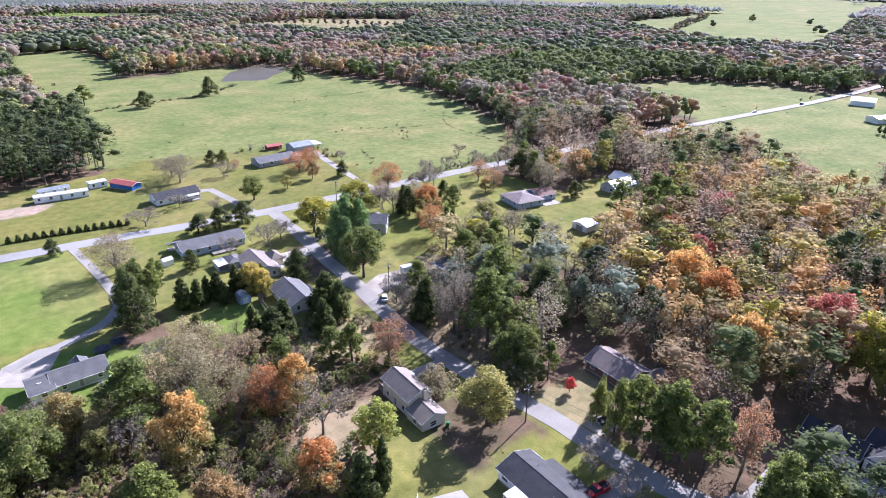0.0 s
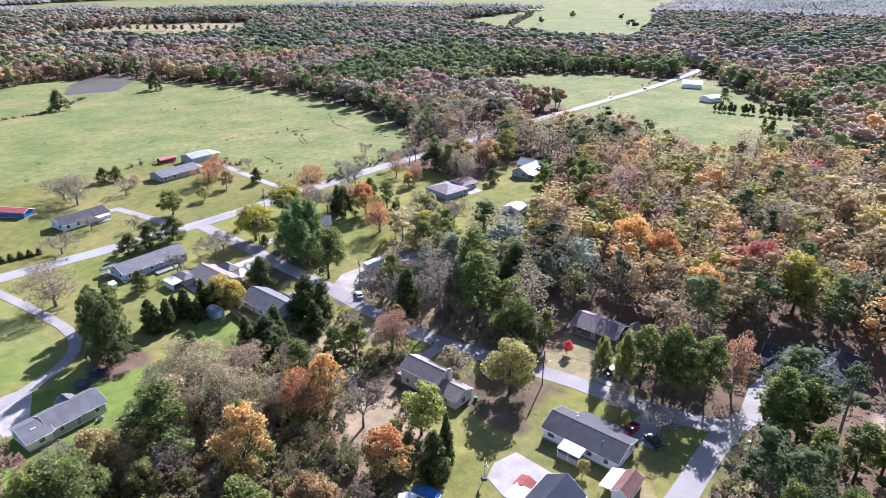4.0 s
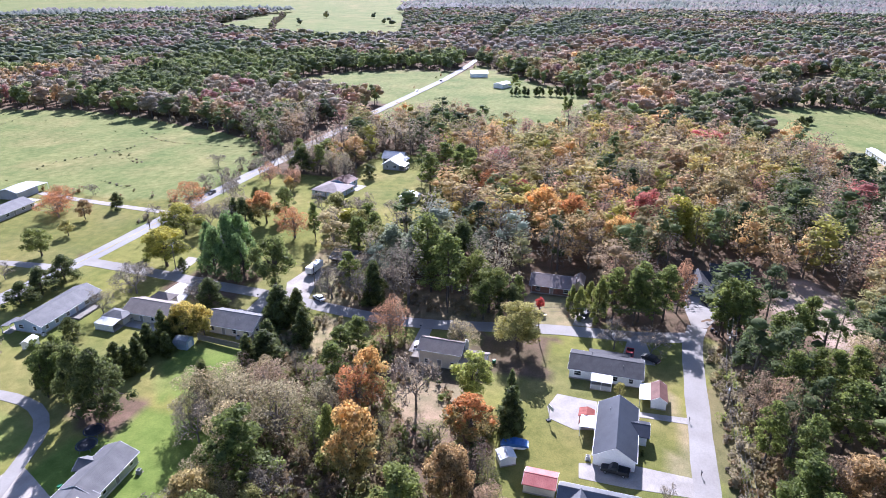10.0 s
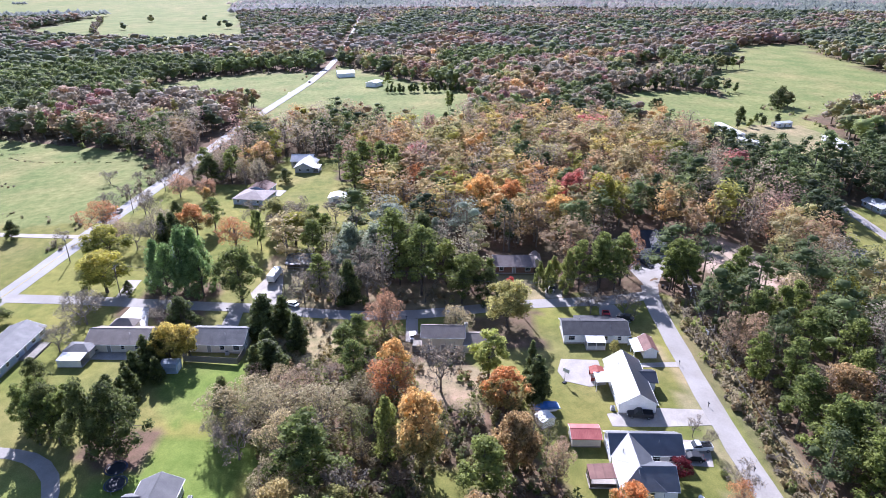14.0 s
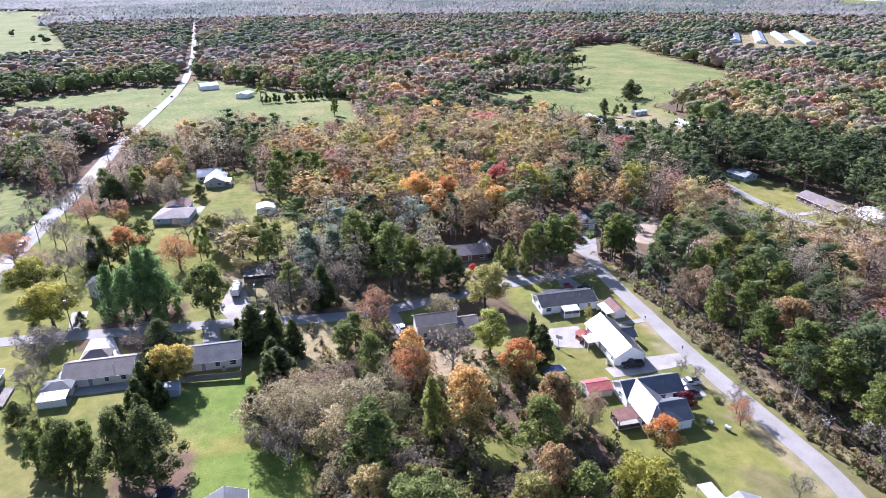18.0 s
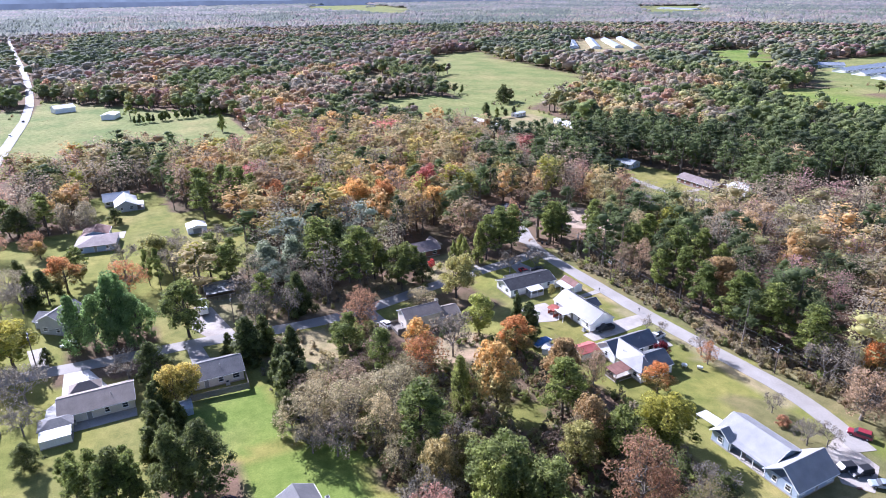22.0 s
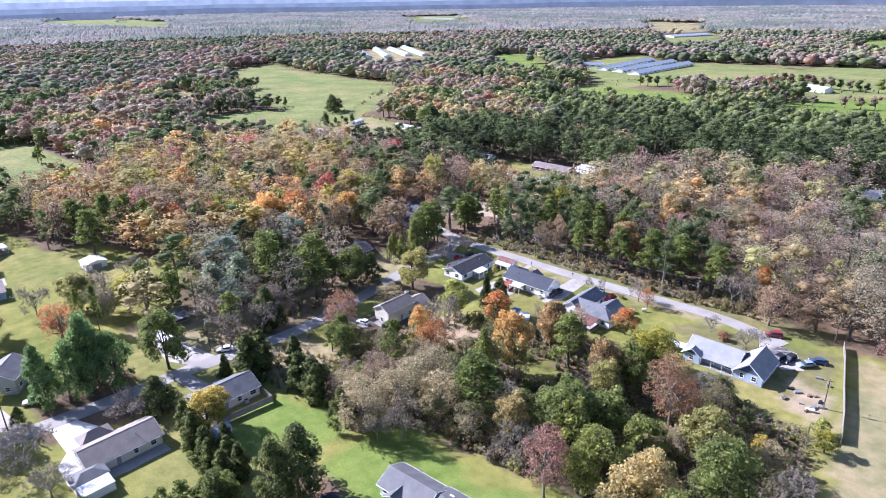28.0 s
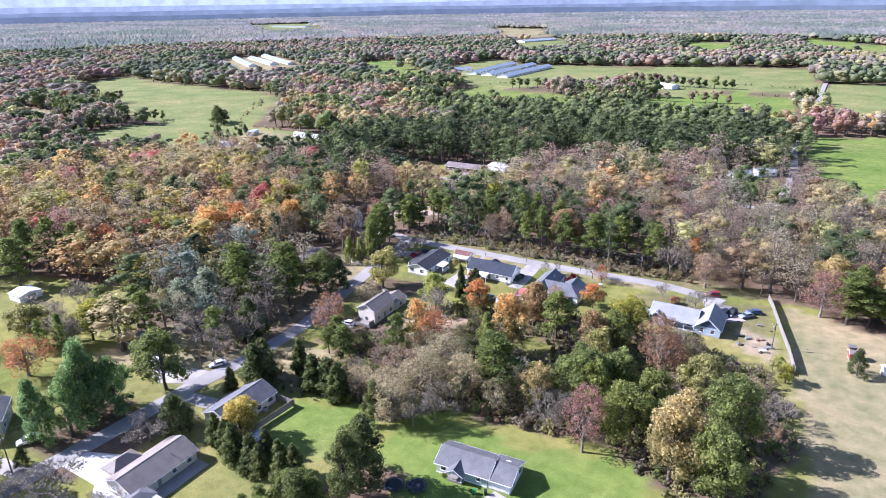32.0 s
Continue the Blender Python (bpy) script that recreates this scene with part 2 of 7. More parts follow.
MAT = {
    "asphalt": surface("worn_asphalt", (0.262, 0.244, 0.22), (0.352, 0.33, 0.3), 0.12, 0.9, fine=2.5, fine_amount=0.14, spec=0.2),
    "highway": surface("pale_asphalt", (0.28, 0.27, 0.26), (0.36, 0.35, 0.33), 0.08, 0.9, fine=1.5, fine_amount=0.15, spec=0.2),
    "concrete": surface("concrete", (0.3, 0.275, 0.24), (0.42, 0.385, 0.345), 0.3, 0.85, fine=4, fine_amount=0.2),
    "concrete_new": surface("bright_concrete", (0.5, 0.48, 0.44), (0.62, 0.6, 0.55), 0.3, 0.85, fine=4, fine_amount=0.15),
    "gravel": surface("gravel", (0.34, 0.3, 0.26), (0.5, 0.46, 0.4), 0.25, 0.95, fine=6, fine_amount=0.35),
    "dirt": surface("bare_dirt", (0.3, 0.22, 0.15), (0.44, 0.34, 0.25), 0.2, 0.95, fine=4, fine_amount=0.3),
    "line": surface("road_paint", (0.5, 0.42, 0.12), (0.6, 0.5, 0.18), 0.5, 0.8),
    "roof_dark": surface("dark_shingles", (0.04, 0.042, 0.048), (0.068, 0.068, 0.074), 0.5, 0.75, fine=14, fine_amount=0.4, stripes=("Z", 9, 0.3)),
    "roof_grey": surface("grey_shingles", (0.13, 0.13, 0.135), (0.2, 0.195, 0.195), 0.4, 0.7, fine=14, fine_amount=0.35, stripes=("Z", 9, 0.25)),
    "roof_light": surface("pale_grey_shingles", (0.26, 0.265, 0.27), (0.35, 0.35, 0.355), 0.4, 0.65, fine=14, fine_amount=0.25, stripes=("Z", 9, 0.2)),
    "roof_tan": surface("tan_shingles", (0.24, 0.2, 0.17), (0.32, 0.275, 0.24), 0.4, 0.75, fine=14, fine_amount=0.3, stripes=("Z", 9, 0.25)),
    "roof_brown": surface("brown_shingles", (0.19, 0.15, 0.14), (0.28, 0.23, 0.215), 0.4, 0.75, fine=14, fine_amount=0.3, stripes=("Z", 9, 0.25)),
    "roof_rust": surface("red_brown_shingles", (0.15, 0.07, 0.055), (0.22, 0.11, 0.085), 0.5, 0.75, fine=14, fine_amount=0.3, stripes=("Z", 9, 0.25)),
    "metal_white": surface("white_metal_sheet", (0.54, 0.55, 0.55), (0.66, 0.66, 0.65), 0.4, 0.4, 0.0, spec=0.5, fine=3, fine_amount=0.12, stripes=("Y", 3, 0.12)),
    "metal_tin": surface("weathered_tin_sheet", (0.34, 0.37, 0.4), (0.52, 0.55, 0.58), 0.4, 0.4, 0.4, spec=0.5, fine=3, fine_amount=0.3, stripes=("Y", 2.5, 0.2)),
    "metal_red": surface("faded_red_metal", (0.42, 0.1, 0.085), (0.55, 0.17, 0.14), 0.5, 0.5, spec=0.4, stripes=("Y", 3, 0.2)),
    "tarp_blue": surface("blue_tarp", (0.03, 0.12, 0.35), (0.08, 0.22, 0.5), 0.8, 0.5, fine=3),
    "siding_white": surface("white_siding", (0.82, 0.82, 0.8), (0.9, 0.9, 0.88), 0.3, 0.55, fine=3, fine_amount=0.08, stripes=("Z", 5, 0.16)),
    "siding_cream": surface("cream_siding", (0.66, 0.6, 0.5), (0.78, 0.72, 0.61), 0.3, 0.6, fine=3, fine_amount=0.1, stripes=("Z", 5, 0.16)),
    "siding_blue": surface("blue_grey_siding", (0.34, 0.42, 0.52), (0.44, 0.52, 0.62), 0.3, 0.6, fine=3, fine_amount=0.1, stripes=("Z", 5, 0.16)),
    "siding_grey": surface("grey_siding", (0.36, 0.37, 0.37), (0.46, 0.47, 0.47), 0.3, 0.6, fine=3, fine_amount=0.1, stripes=("Z", 5, 0.16)),
    "siding_green": surface("pale_green_siding", (0.42, 0.47, 0.42), (0.52, 0.57, 0.5), 0.3, 0.6, fine=3, fine_amount=0.1, stripes=("Z", 5, 0.16)),
    "siding_dark": surface("dark_blue_siding", (0.06, 0.09, 0.16), (0.1, 0.13, 0.22), 0.3, 0.6, fine=3, fine_amount=0.1, stripes=("Z", 5, 0.16)),
    "brick": surface("brown_brick", (0.22, 0.12, 0.09), (0.33, 0.19, 0.15), 0.4, 0.9, fine=12, fine_amount=0.4, stripes=("Z", 9, 0.2)),
    "wood_grey": surface("grey_fence_wood", (0.2, 0.18, 0.15), (0.34, 0.31, 0.27), 0.8, 0.9, fine=6, fine_amount=0.35),
    "wood_dark": surface("creosote_pole_wood", (0.12, 0.09, 0.07), (0.2, 0.16, 0.12), 0.8, 0.9, fine=6),
    "wood_red": surface("red_stained_wood", (0.25, 0.05, 0.035), (0.36, 0.1, 0.07), 0.8, 0.8, fine=6),
    "wire": surface("dull_cable", (0.1, 0.1, 0.1), (0.16, 0.16, 0.16), 1, 0.7),
    "navy": surface("navy_pad", (0.02, 0.03, 0.07), (0.04, 0.055, 0.11), 1, 0.6),
    "trim": surface("white_trim", (0.74, 0.74, 0.72), (0.84, 0.84, 0.82), 0.4, 0.5, fine_amount=0.06),
    "glass": surface("window_glass", (0.02, 0.025, 0.03), (0.05, 0.06, 0.07), 0.3, 0.08, spec=0.8, relief=0.02),
    "car_glass": surface("tinted_car_glass", (0.02, 0.025, 0.03), (0.05, 0.06, 0.07), 0.3, 0.28, spec=0.45, relief=0.02),
    "door": surface("door_paint", (0.3, 0.29, 0.27), (0.38, 0.37, 0.34), 0.4, 0.5),
    "rubber": surface("tyre_rubber", (0.015, 0.015, 0.015), (0.03, 0.03, 0.03), 2, 0.8),
    "steel": surface("galvanised_steel", (0.4, 0.41, 0.42), (0.55, 0.56, 0.57), 1, 0.4, 0.6),
    "mat_black": surface("black_mesh_mat", (0.012, 0.014, 0.02), (0.03, 0.035, 0.045), 1, 0.6),
    "green_plastic": surface("green_plastic", (0.02, 0.2, 0.08), (0.04, 0.28, 0.12), 1, 0.5),
    "orange_plastic": surface("orange_plastic", (0.55, 0.12, 0.03), (0.65, 0.18, 0.05), 1, 0.5),
    "bark": surface("bark", (0.09, 0.07, 0.055), (0.18, 0.15, 0.12), 1.5, 0.95, fine=8, fine_amount=0.5),
    "bark_grey": surface("grey_bark", (0.19, 0.165, 0.138), (0.3, 0.265, 0.22), 1.5, 0.95, fine=8, fine_amount=0.4),
    "water": surface("pond_water", (0.09, 0.078, 0.055), (0.13, 0.112, 0.08), 0.02, 0.45, spec=0.15, relief=0.05, fine_amount=0.1),
    "ground": ground_material(),
    # last number: blue sheen in place of haze, least on the near woods
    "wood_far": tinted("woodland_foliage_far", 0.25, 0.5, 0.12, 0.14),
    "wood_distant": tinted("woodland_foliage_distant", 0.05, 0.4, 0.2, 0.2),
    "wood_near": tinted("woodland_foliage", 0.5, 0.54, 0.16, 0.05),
}
PAINT = {}


def paint(name, c, rough=0.42):
    if name not in PAINT:
        PAINT[name] = surface("car_paint_" + name, c, tuple(min(1, v * 1.15) for v in c), 0.5, rough, fine=4, fine_amount=0.05, relief=0.01, spec=0.45)
    return PAINT[name]


# leaf tones by the look of the tree: light and dark
TONE = {
    "olive_yellow": ((0.324, 0.3, 0.06), (0.18, 0.192, 0.042)), "green": ((0.31, 0.34, 0.1), (0.16, 0.185, 0.062)),
    "darkgreen": ((0.18, 0.205, 0.075), (0.1, 0.12, 0.048)), "pine": ((0.28, 0.325, 0.092), (0.135, 0.165, 0.054)),
    "white_pine": ((0.2, 0.28, 0.105), (0.115, 0.175, 0.068)), "cedar": ((0.19, 0.215, 0.075), (0.105, 0.125, 0.048)),
    "yellow": ((0.42, 0.345, 0.1), (0.25, 0.23, 0.07)), "orange": ((0.5, 0.32, 0.125), (0.29, 0.25, 0.11)),
    "orange_red": ((0.48, 0.23, 0.09), (0.27, 0.22, 0.09)), "red": ((0.504, 0.12, 0.108), (0.36, 0.072, 0.066)),
    "pinkred": ((0.504, 0.18, 0.156), (0.312, 0.132, 0.108)), "darkpink": ((0.35, 0.2, 0.17), (0.22, 0.13, 0.11)),
    "darkred": ((0.156, 0.024, 0.0336), (0.084, 0.0168, 0.024)), "redbrown": ((0.35, 0.2, 0.125), (0.22, 0.135, 0.085)),
    "brown": ((0.35, 0.25, 0.13), (0.22, 0.16, 0.085)), "tan_oak": ((0.37, 0.295, 0.14), (0.24, 0.21, 0.095)),
    "pinkbrown": ((0.36, 0.262, 0.182), (0.23, 0.17, 0.12)), "beige": ((0.38, 0.325, 0.2), (0.27, 0.228, 0.14)),
    "greybrown": ((0.31, 0.265, 0.185), (0.2, 0.17, 0.12)), "grey_bare": ((0.3, 0.26, 0.2), (0.21, 0.18, 0.14)),
    "lime": ((0.384, 0.396, 0.12), (0.228, 0.252, 0.072)), "olive": ((0.35, 0.33, 0.13), (0.22, 0.21, 0.08)),
    "lightgreen": ((0.32, 0.355, 0.112), (0.165, 0.19, 0.068)), "silver": ((0.27, 0.3, 0.22), (0.16, 0.19, 0.13)),
    "orange_bare": ((0.456, 0.204, 0.09), (0.288, 0.144, 0.072)), "bare": ((0.3, 0.255, 0.195), (0.205, 0.17, 0.13)),
}
LEAF = {k: leafy("leaves_" + k, *(tuple((0.88 if k in ("pine", "green", "lightgreen", "cedar", "darkgreen") else 1.14) * c for c in q) for q in v), turning=k in ("orange", "orange_red", "olive_yellow", "yellow", "tan_oak")) for k, v in TONE.items()}

# ---- geometry helpers ----


def gz(x, y):
    """Height of the land: nearly level round the houses, with a hollow by the street, a creek valley to the south and a slow fall outward."""
    x, y = np.asarray(x, float), np.asarray(y, float)
    r = np.hypot(x - 60, y - 110)
    hollow = 2.4 * np.exp(-0.5 * ((x - 84) / 24) ** 2 - 0.5 * ((y - 120) / 26) ** 2)
    dell = 2.2 * np.exp(-0.5 * ((x - 127) / 16) ** 2 - 0.5 * ((y - 31) / 16) ** 2)
    valley = 5.0 * np.exp(-0.5 * ((x - 135) / 40) ** 2 - 0.5 * ((y + 60) / 30) ** 2)
    return -12.0 * (1 - np.exp(-np.maximum(0, r - 180) / 600.0)) - hollow - valley - dell


def at_ground(x, y):
    return float(gz(x, y))


def mesh_from(name, verts, faces, materials, slots=None, tint=None, attr="tint", smooth=False):
    """A triangle mesh from arrays, with a colour for every vertex if tint is given."""
    verts, faces = np.asarray(verts, np.float32), np.asarray(faces, np.int32)
    me = bpy.data.meshes.new(name)
    me.vertices.add(len(verts))
    me.vertices.foreach_set("co", verts.ravel())
    me.loops.add(faces.size)
    me.loops.foreach_set("vertex_index", faces.ravel())
    k = faces.shape[1]
    me.polygons.add(len(faces))
    me.polygons.foreach_set("loop_start", np.arange(0, faces.size, k, dtype=np.int32))
    for m in materials:
        me.materials.append(m)
    if slots is not None:
        me.polygons.foreach_set("material_index", np.asarray(slots, np.int32))
    if smooth:
        me.polygons.foreach_set("use_smooth", np.ones(len(faces), bool))
    if tint is not None:
        a = me.attributes.new(attr, "FLOAT_COLOR", "POINT")
        a.data.foreach_set("color", np.asarray(tint, np.float32).ravel())
    me.update(calc_edges=True)
    me.validate()
    return me


def part(name, bm, material, parent=None, label=""):
    """Links a bmesh as one mesh object under its thing or part."""
    me = bpy.data.meshes.new(name)
    bmesh.ops.recalc_face_normals(bm, faces=bm.faces)
    bm.to_mesh(me)
    bm.free()
    me.materials.append(material)
    ob = new(name, me)
    ob.parent = parent
    return tagged(ob, label)


def thing(name, x, y, label, category, group="", z=None, rz=0.0):
    ob = new(name)
    ob.empty_display_size = 0.3
    ob.matrix_world = pose(x, y, at_ground(x, y) if z is None else z, 0, 0, rz)
    return tagged(ob, label, category, group)


def add_box(bm, x0, x1, y0, y1, z0, z1, bevel=0.0):
    vs = [bm.verts.new(c) for c in ((x0, y0, z0), (x1, y0, z0), (x1, y1, z0), (x0, y1, z0), (x0, y0, z1), (x1, y0, z1), (x1, y1, z1), (x0, y1, z1))]
    fs = [bm.faces.new([vs[i] for i in q]) for q in ((0, 3, 2, 1), (4, 5, 6, 7), (0, 1, 5, 4), (1, 2, 6, 5), (2, 3, 7, 6), (3, 0, 4, 7))]
    if bevel:
        bmesh.ops.bevel(bm, geom=list({e for f in fs for e in f.edges}), offset=bevel, segments=1, affect="EDGES")


def box(x0, x1, y0, y1, z0, z1, bevel=0.0):
    bm = bmesh.new()
    add_box(bm, x0, x1, y0, y1, z0, z1, bevel)
    return bm


def prism(profile, a0, a1, axis="y"):
    """A profile of (across, up) drawn out along an axis."""
    bm = bmesh.new()
    put = (lambda u, a, z: (u, a, z)) if axis == "y" else (lambda u, a, z: (a, u, z))
    ends = [[bm.verts.new(put(u, a, z)) for u, z in profile] for a in (a0, a1)]
    bm.faces.new(ends[0])
    bm.faces.new(ends[1])
    n = len(profile)
    for i in range(n):
        bm.faces.new((ends[0][i], ends[0][(i + 1) % n], ends[1][(i + 1) % n], ends[1][i]))
    return bm


def add_rod(bm, p, q, r0, r1=None, sides=8):
    p, q = Vector(p), Vector(q)
    m = Matrix.Translation((p + q) / 2) @ (q - p).to_track_quat("Z", "Y").to_matrix().to_4x4()
    bmesh.ops.create_cone(bm, cap_ends=True, segments=sides, radius1=r0, radius2=r0 if r1 is None else r1, depth=(q - p).length, matrix=m)


def rod(p, q, r0, r1=None, sides=8):
    bm = bmesh.new()
    add_rod(bm, p, q, r0, r1, sides)
    return bm


def inside(px, py, poly):
    """Which of the points lie in a polygon."""
    hit = np.zeros(np.shape(px), bool)
    n = len(poly)
    for i in range(n):
        (x0, y0), (x1, y1) = poly[i], poly[(i + 1) % n]
        if y0 == y1:
            continue
        cross = (y0 > py) != (y1 > py)
        hit ^= cross & (px < (x1 - x0) * (py - y0) / (y1 - y0) + x0)
    return hit


def near_line(px, py, line):
    """Distance from points to a polyline."""
    best = np.full(np.shape(px), 1e9)
    for (x0, y0), (x1, y1) in zip(line, line[1:]):
        dx, dy = x1 - x0, y1 - y0
        u = np.clip(((px - x0) * dx + (py - y0) * dy) / (dx * dx + dy * dy), 0, 1)
        best = np.minimum(best, np.hypot(px - x0 - u * dx, py - y0 - u * dy))
    return best

# ---- plan: roads, lawns and fields ----
HIGHWAY = [(-300, 252), (-60, 246), (20, 241), (60, 237), (90, 235), (150, 236), (230, 236), (320, 240), (420, 239), (520, 238), (620, 242), (720, 250), (900, 268), (1335, 320), (2200, 420)]
STREET = [(86, 234), (85, 205), (83, 180), (83, 160), (82, 140), (82, 118), (84, 100), (87, 75), (88, 55), (92, 41)]
LANE_SOUTH = [(99, 39), (92, 41.2), (74, 41.3), (56, 41.3), (38, 41.2), (20, 40.6), (5, 39.6), (-8, 38.8), (-20, 40.4), (-30, 44)]
DRIVE_LONG = [(15, 240), (18, 218), (20, 200), (20.5, 188), (18, 179), (10, 172.5), (0, 171), (-9, 166)]
FARM_DRIVE = [(134, 238), (135, 262), (137, 285), (141, 312)]
BRICK_ROAD = [(188, -62), (172, -64), (159, -64.8), (140, -65.5), (120, -66.5), (104, -68), (60, -66), (20, -68), (-35, -70)]
COUNTY_ROAD = [(-34, -60), (-40, -120), (-40, -164), (-36, -234), (-38, -321), (-44, -403), (-50, -700)]
ROADS = {"road_highway": (HIGHWAY, 7.0, "highway"), "road_street": (STREET, 5.2, "asphalt"), "road_lane": (LANE_SOUTH, 5.0, "asphalt"),
         "driveway_long": (DRIVE_LONG, 3.0, "asphalt"), "driveway_farm": (FARM_DRIVE, 3.4, "concrete"), "road_brick": (BRICK_ROAD, 4.2, "asphalt"), "road_county": (COUNTY_ROAD, 4.6, "asphalt")}

MOWN = (0.165, 0.172, 0.05)
LAWN, GREEN, PALE, DRY, LITTER, DIRT, PLOUGH = (0.19, 0.2, 0.055), (0.146, 0.205, 0.046), (0.172, 0.202, 0.072), (0.26, 0.232, 0.125), (0.14, 0.105, 0.07), (0.36, 0.29, 0.225), (0.13, 0.085, 0.065)
NEIGHBOURHOOD = [(-60, 35), (92, 37), (92, 90), (80, 95), (80, 150), (100, 150), (125, 165), (130, 236), (-60, 240)]
OPEN = []  # no woods here: outline and ground tone
OPEN.append((NEIGHBOURHOOD, LAWN))
OPEN.append(([(118, 150), (150, 126), (172, 134), (200, 140), (206, 160), (200, 182), (195, 232), (126, 232)], LAWN))
OPEN.append(([(205, 160), (244, 160), (246, 190), (205, 190)], LAWN))
OPEN.append(([(88, 64), (121, 66), (121, 92), (88, 92)], LITTER))
OPEN.append(([(104, 18), (142, 16), (142, 46), (106, 45)], LITTER))
OPEN.append(([(104, -8), (140, 0), (140, 9), (104, 8)], DIRT))
OPEN.append(([(-46, 36), (-56, 42), (-75, 46), (-160, 50), (-160, 160), (-62, 160), (-53, 92)], DRY))
OPEN.append(([(-60, 240), (152, 240), (146, 265), (144, 322), (109, 335), (60, 345), (38, 330), (12, 324), (-60, 320)], MOWN))
OPEN.append(([(53, 506), (42, 647), (106, 660), (204, 677), (264, 647), (285, 560), (310, 463), (290, 367), (259, 278), (212, 240), (150, 240), (144, 265), (144, 322), (109, 333), (81, 339), (48, 361)], PALE))
OPEN.append(([(306, 115), (331, 92), (459, 92), (529, 150), (600, 205), (640, 226), (610, 236), (440, 236), (330, 236), (315, 215), (360, 180)], PALE))
OPEN.append(([(432, 246), (583, 246), (590, 290), (540, 360), (488, 378), (455, 330)], PALE))
OPEN.append(([(391, -150), (401, -110), (608, -162), (830, -266), (892, -390), (719, -334), (515, -316)], PALE))
OPEN.append(([(457, -23), (470, -95), (343, -135), (258, -118), (252, -80), (275, -55), (311, -38), (386, -14)], PALE))
OPEN.append(([(624, -81), (682, -128), (568, -103), (520, -60)], DRY))
OPEN.append(([(349, -372), (309, -455), (190, -420), (71, -395), (-30, -390), (-24, -500), (34, -520), (125, -420), (204, -390)], GREEN))
OPEN.append(([(683, -685), (654, -784), (457, -580), (505, -562)], GREEN))
OPEN.append(([(494, -716), (470, -840), (380, -757), (221, -784), (-24, -861), (-48, -581), (44, -599), (104, -512), (191, -643), (262, -575), (316, -482), (420, -570)], PALE))
OPEN.append(([(-46, -284), (-160, -310), (-160, -120), (-46, -118)], GREEN))
OPEN.append(([(-44, -636), (-200, -690), (-200, -440), (-50, -430)], PALE))
OPEN.append(([(1021, -1903), (849, -2064), (720, -1650), (860, -1640)], DRY))
OPEN.append(([(263, -1330), (222, -1460), (130, -1480), (170, -1230)], GREEN))
OPEN.append(([(39, -1608), (-20, -1640), (-180, -1330), (-113, -1210)], GREEN))
OPEN.append(([(4157, -946), (4700, -1500), (3202, -1340), (2674, -1010)], PALE))
OPEN.append(([(2618, -2277), (2386, -2560), (1900, -2080), (2075, -1800)], PALE))
OPEN.append(([(1137, -2167), (866, -2100), (720, -1760), (896, -1760)], DRY))
OPEN.append(([(667, -1300), (628, -1580), (510, -1345), (582, -1200)], PALE))
OPEN.append(([(960, -620), (990, -720), (950, -770), (760, -640), (770, -560), (830, -530)], DRY))
OPEN.append(([(45, 912), (118, 933), (131, 737), (104, 668), (46, 662)], PALE))
OPEN.append(([(60, 1560), (190, 1780), (360, 1660), (420, 1470)], GREEN))
OPEN.append(([(395, 1234), (608, 1320), (790, 1200), (650, 1005), (515, 1010)], DRY))
OPEN.append(([(1113, 910), (1534, 992), (2481, 957), (1016, 455), (940, 541), (1000, 733)], PALE))
OPEN.append(([(462, 2155), (1047, 1680), (1462, 1659), (1800, 900), (2600, 900), (3300, 2000), (1800, 2700)], PALE))
OPEN.append(([(182, -56), (178, -84), (150, -92), (108, -96), (104, -58), (112, -36), (134, -36), (146, -54)], LAWN))
OPEN.append(([(100, -119), (84, -147), (70, -123), (84, -108)], DRY))
OPEN.append(([(-3, -112), (-20, -150), (-36, -125), (-28, -106)], LAWN))
OPEN.append(([(290, -53), (335, -90), (335, -120), (262, -120), (262, -60)], DRY))
PATCHES = []  # ground tone alone
PATCHES.append(([(-60, 173), (13, 175), (17, 200), (12, 237), (-60, 240)], GREEN))
PATCHES.append(([(-30, 134), (-14, 136), (-5, 141), (17, 138), (27, 146), (24, 164), (6, 168), (-16, 166), (-32, 150)], GREEN))
PATCHES.append(([(31, 146), (54, 148), (54, 166), (40, 168), (30, 160)], GREEN))
PATCHES.append(([(-46, 82), (-34, 80), (-10, 76), (5, 75), (22, 80), (36, 84), (44, 84), (52, 96), (72, 98), (72, 122), (60, 126), (50, 144), (30, 146), (17, 136), (-5, 134), (-14, 130), (-22, 133), (-34, 141), (-45, 146), (-55, 112)], LITTER))
PATCHES.append(([(47, 126), (77, 125), (77, 142), (62, 147), (50, 143)], DRY))
PATCHES.append(([(36, 92), (52, 92), (58, 108), (44, 112), (36, 104)], (0.27, 0.225, 0.14)))
PATCHES.append(([(74, 170), (98, 170), (98, 194), (74, 196)], LITTER))
PATCHES.append(([(84, 136), (118, 138), (118, 162), (86, 160)], DRY))
PATCHES.append(([(85, 92), (100, 95), (104, 138), (86, 138)], (0.22, 0.185, 0.11)))
PATCHES.append(([(-44, 40), (-20, 45), (-6, 47), (-2, 56), (-20, 60), (-46, 74)], (0.172, 0.162, 0.072)))
PATCHES.append(([(16, 160), (27, 160), (28, 176), (17, 176)], LITTER))
PATCHES.append(([(-20, 283), (12, 283), (14, 298), (-20, 300)], DIRT))
PATCHES.append(([(300, 188), (330, 188), (330, 225), (318, 215)], PLOUGH))
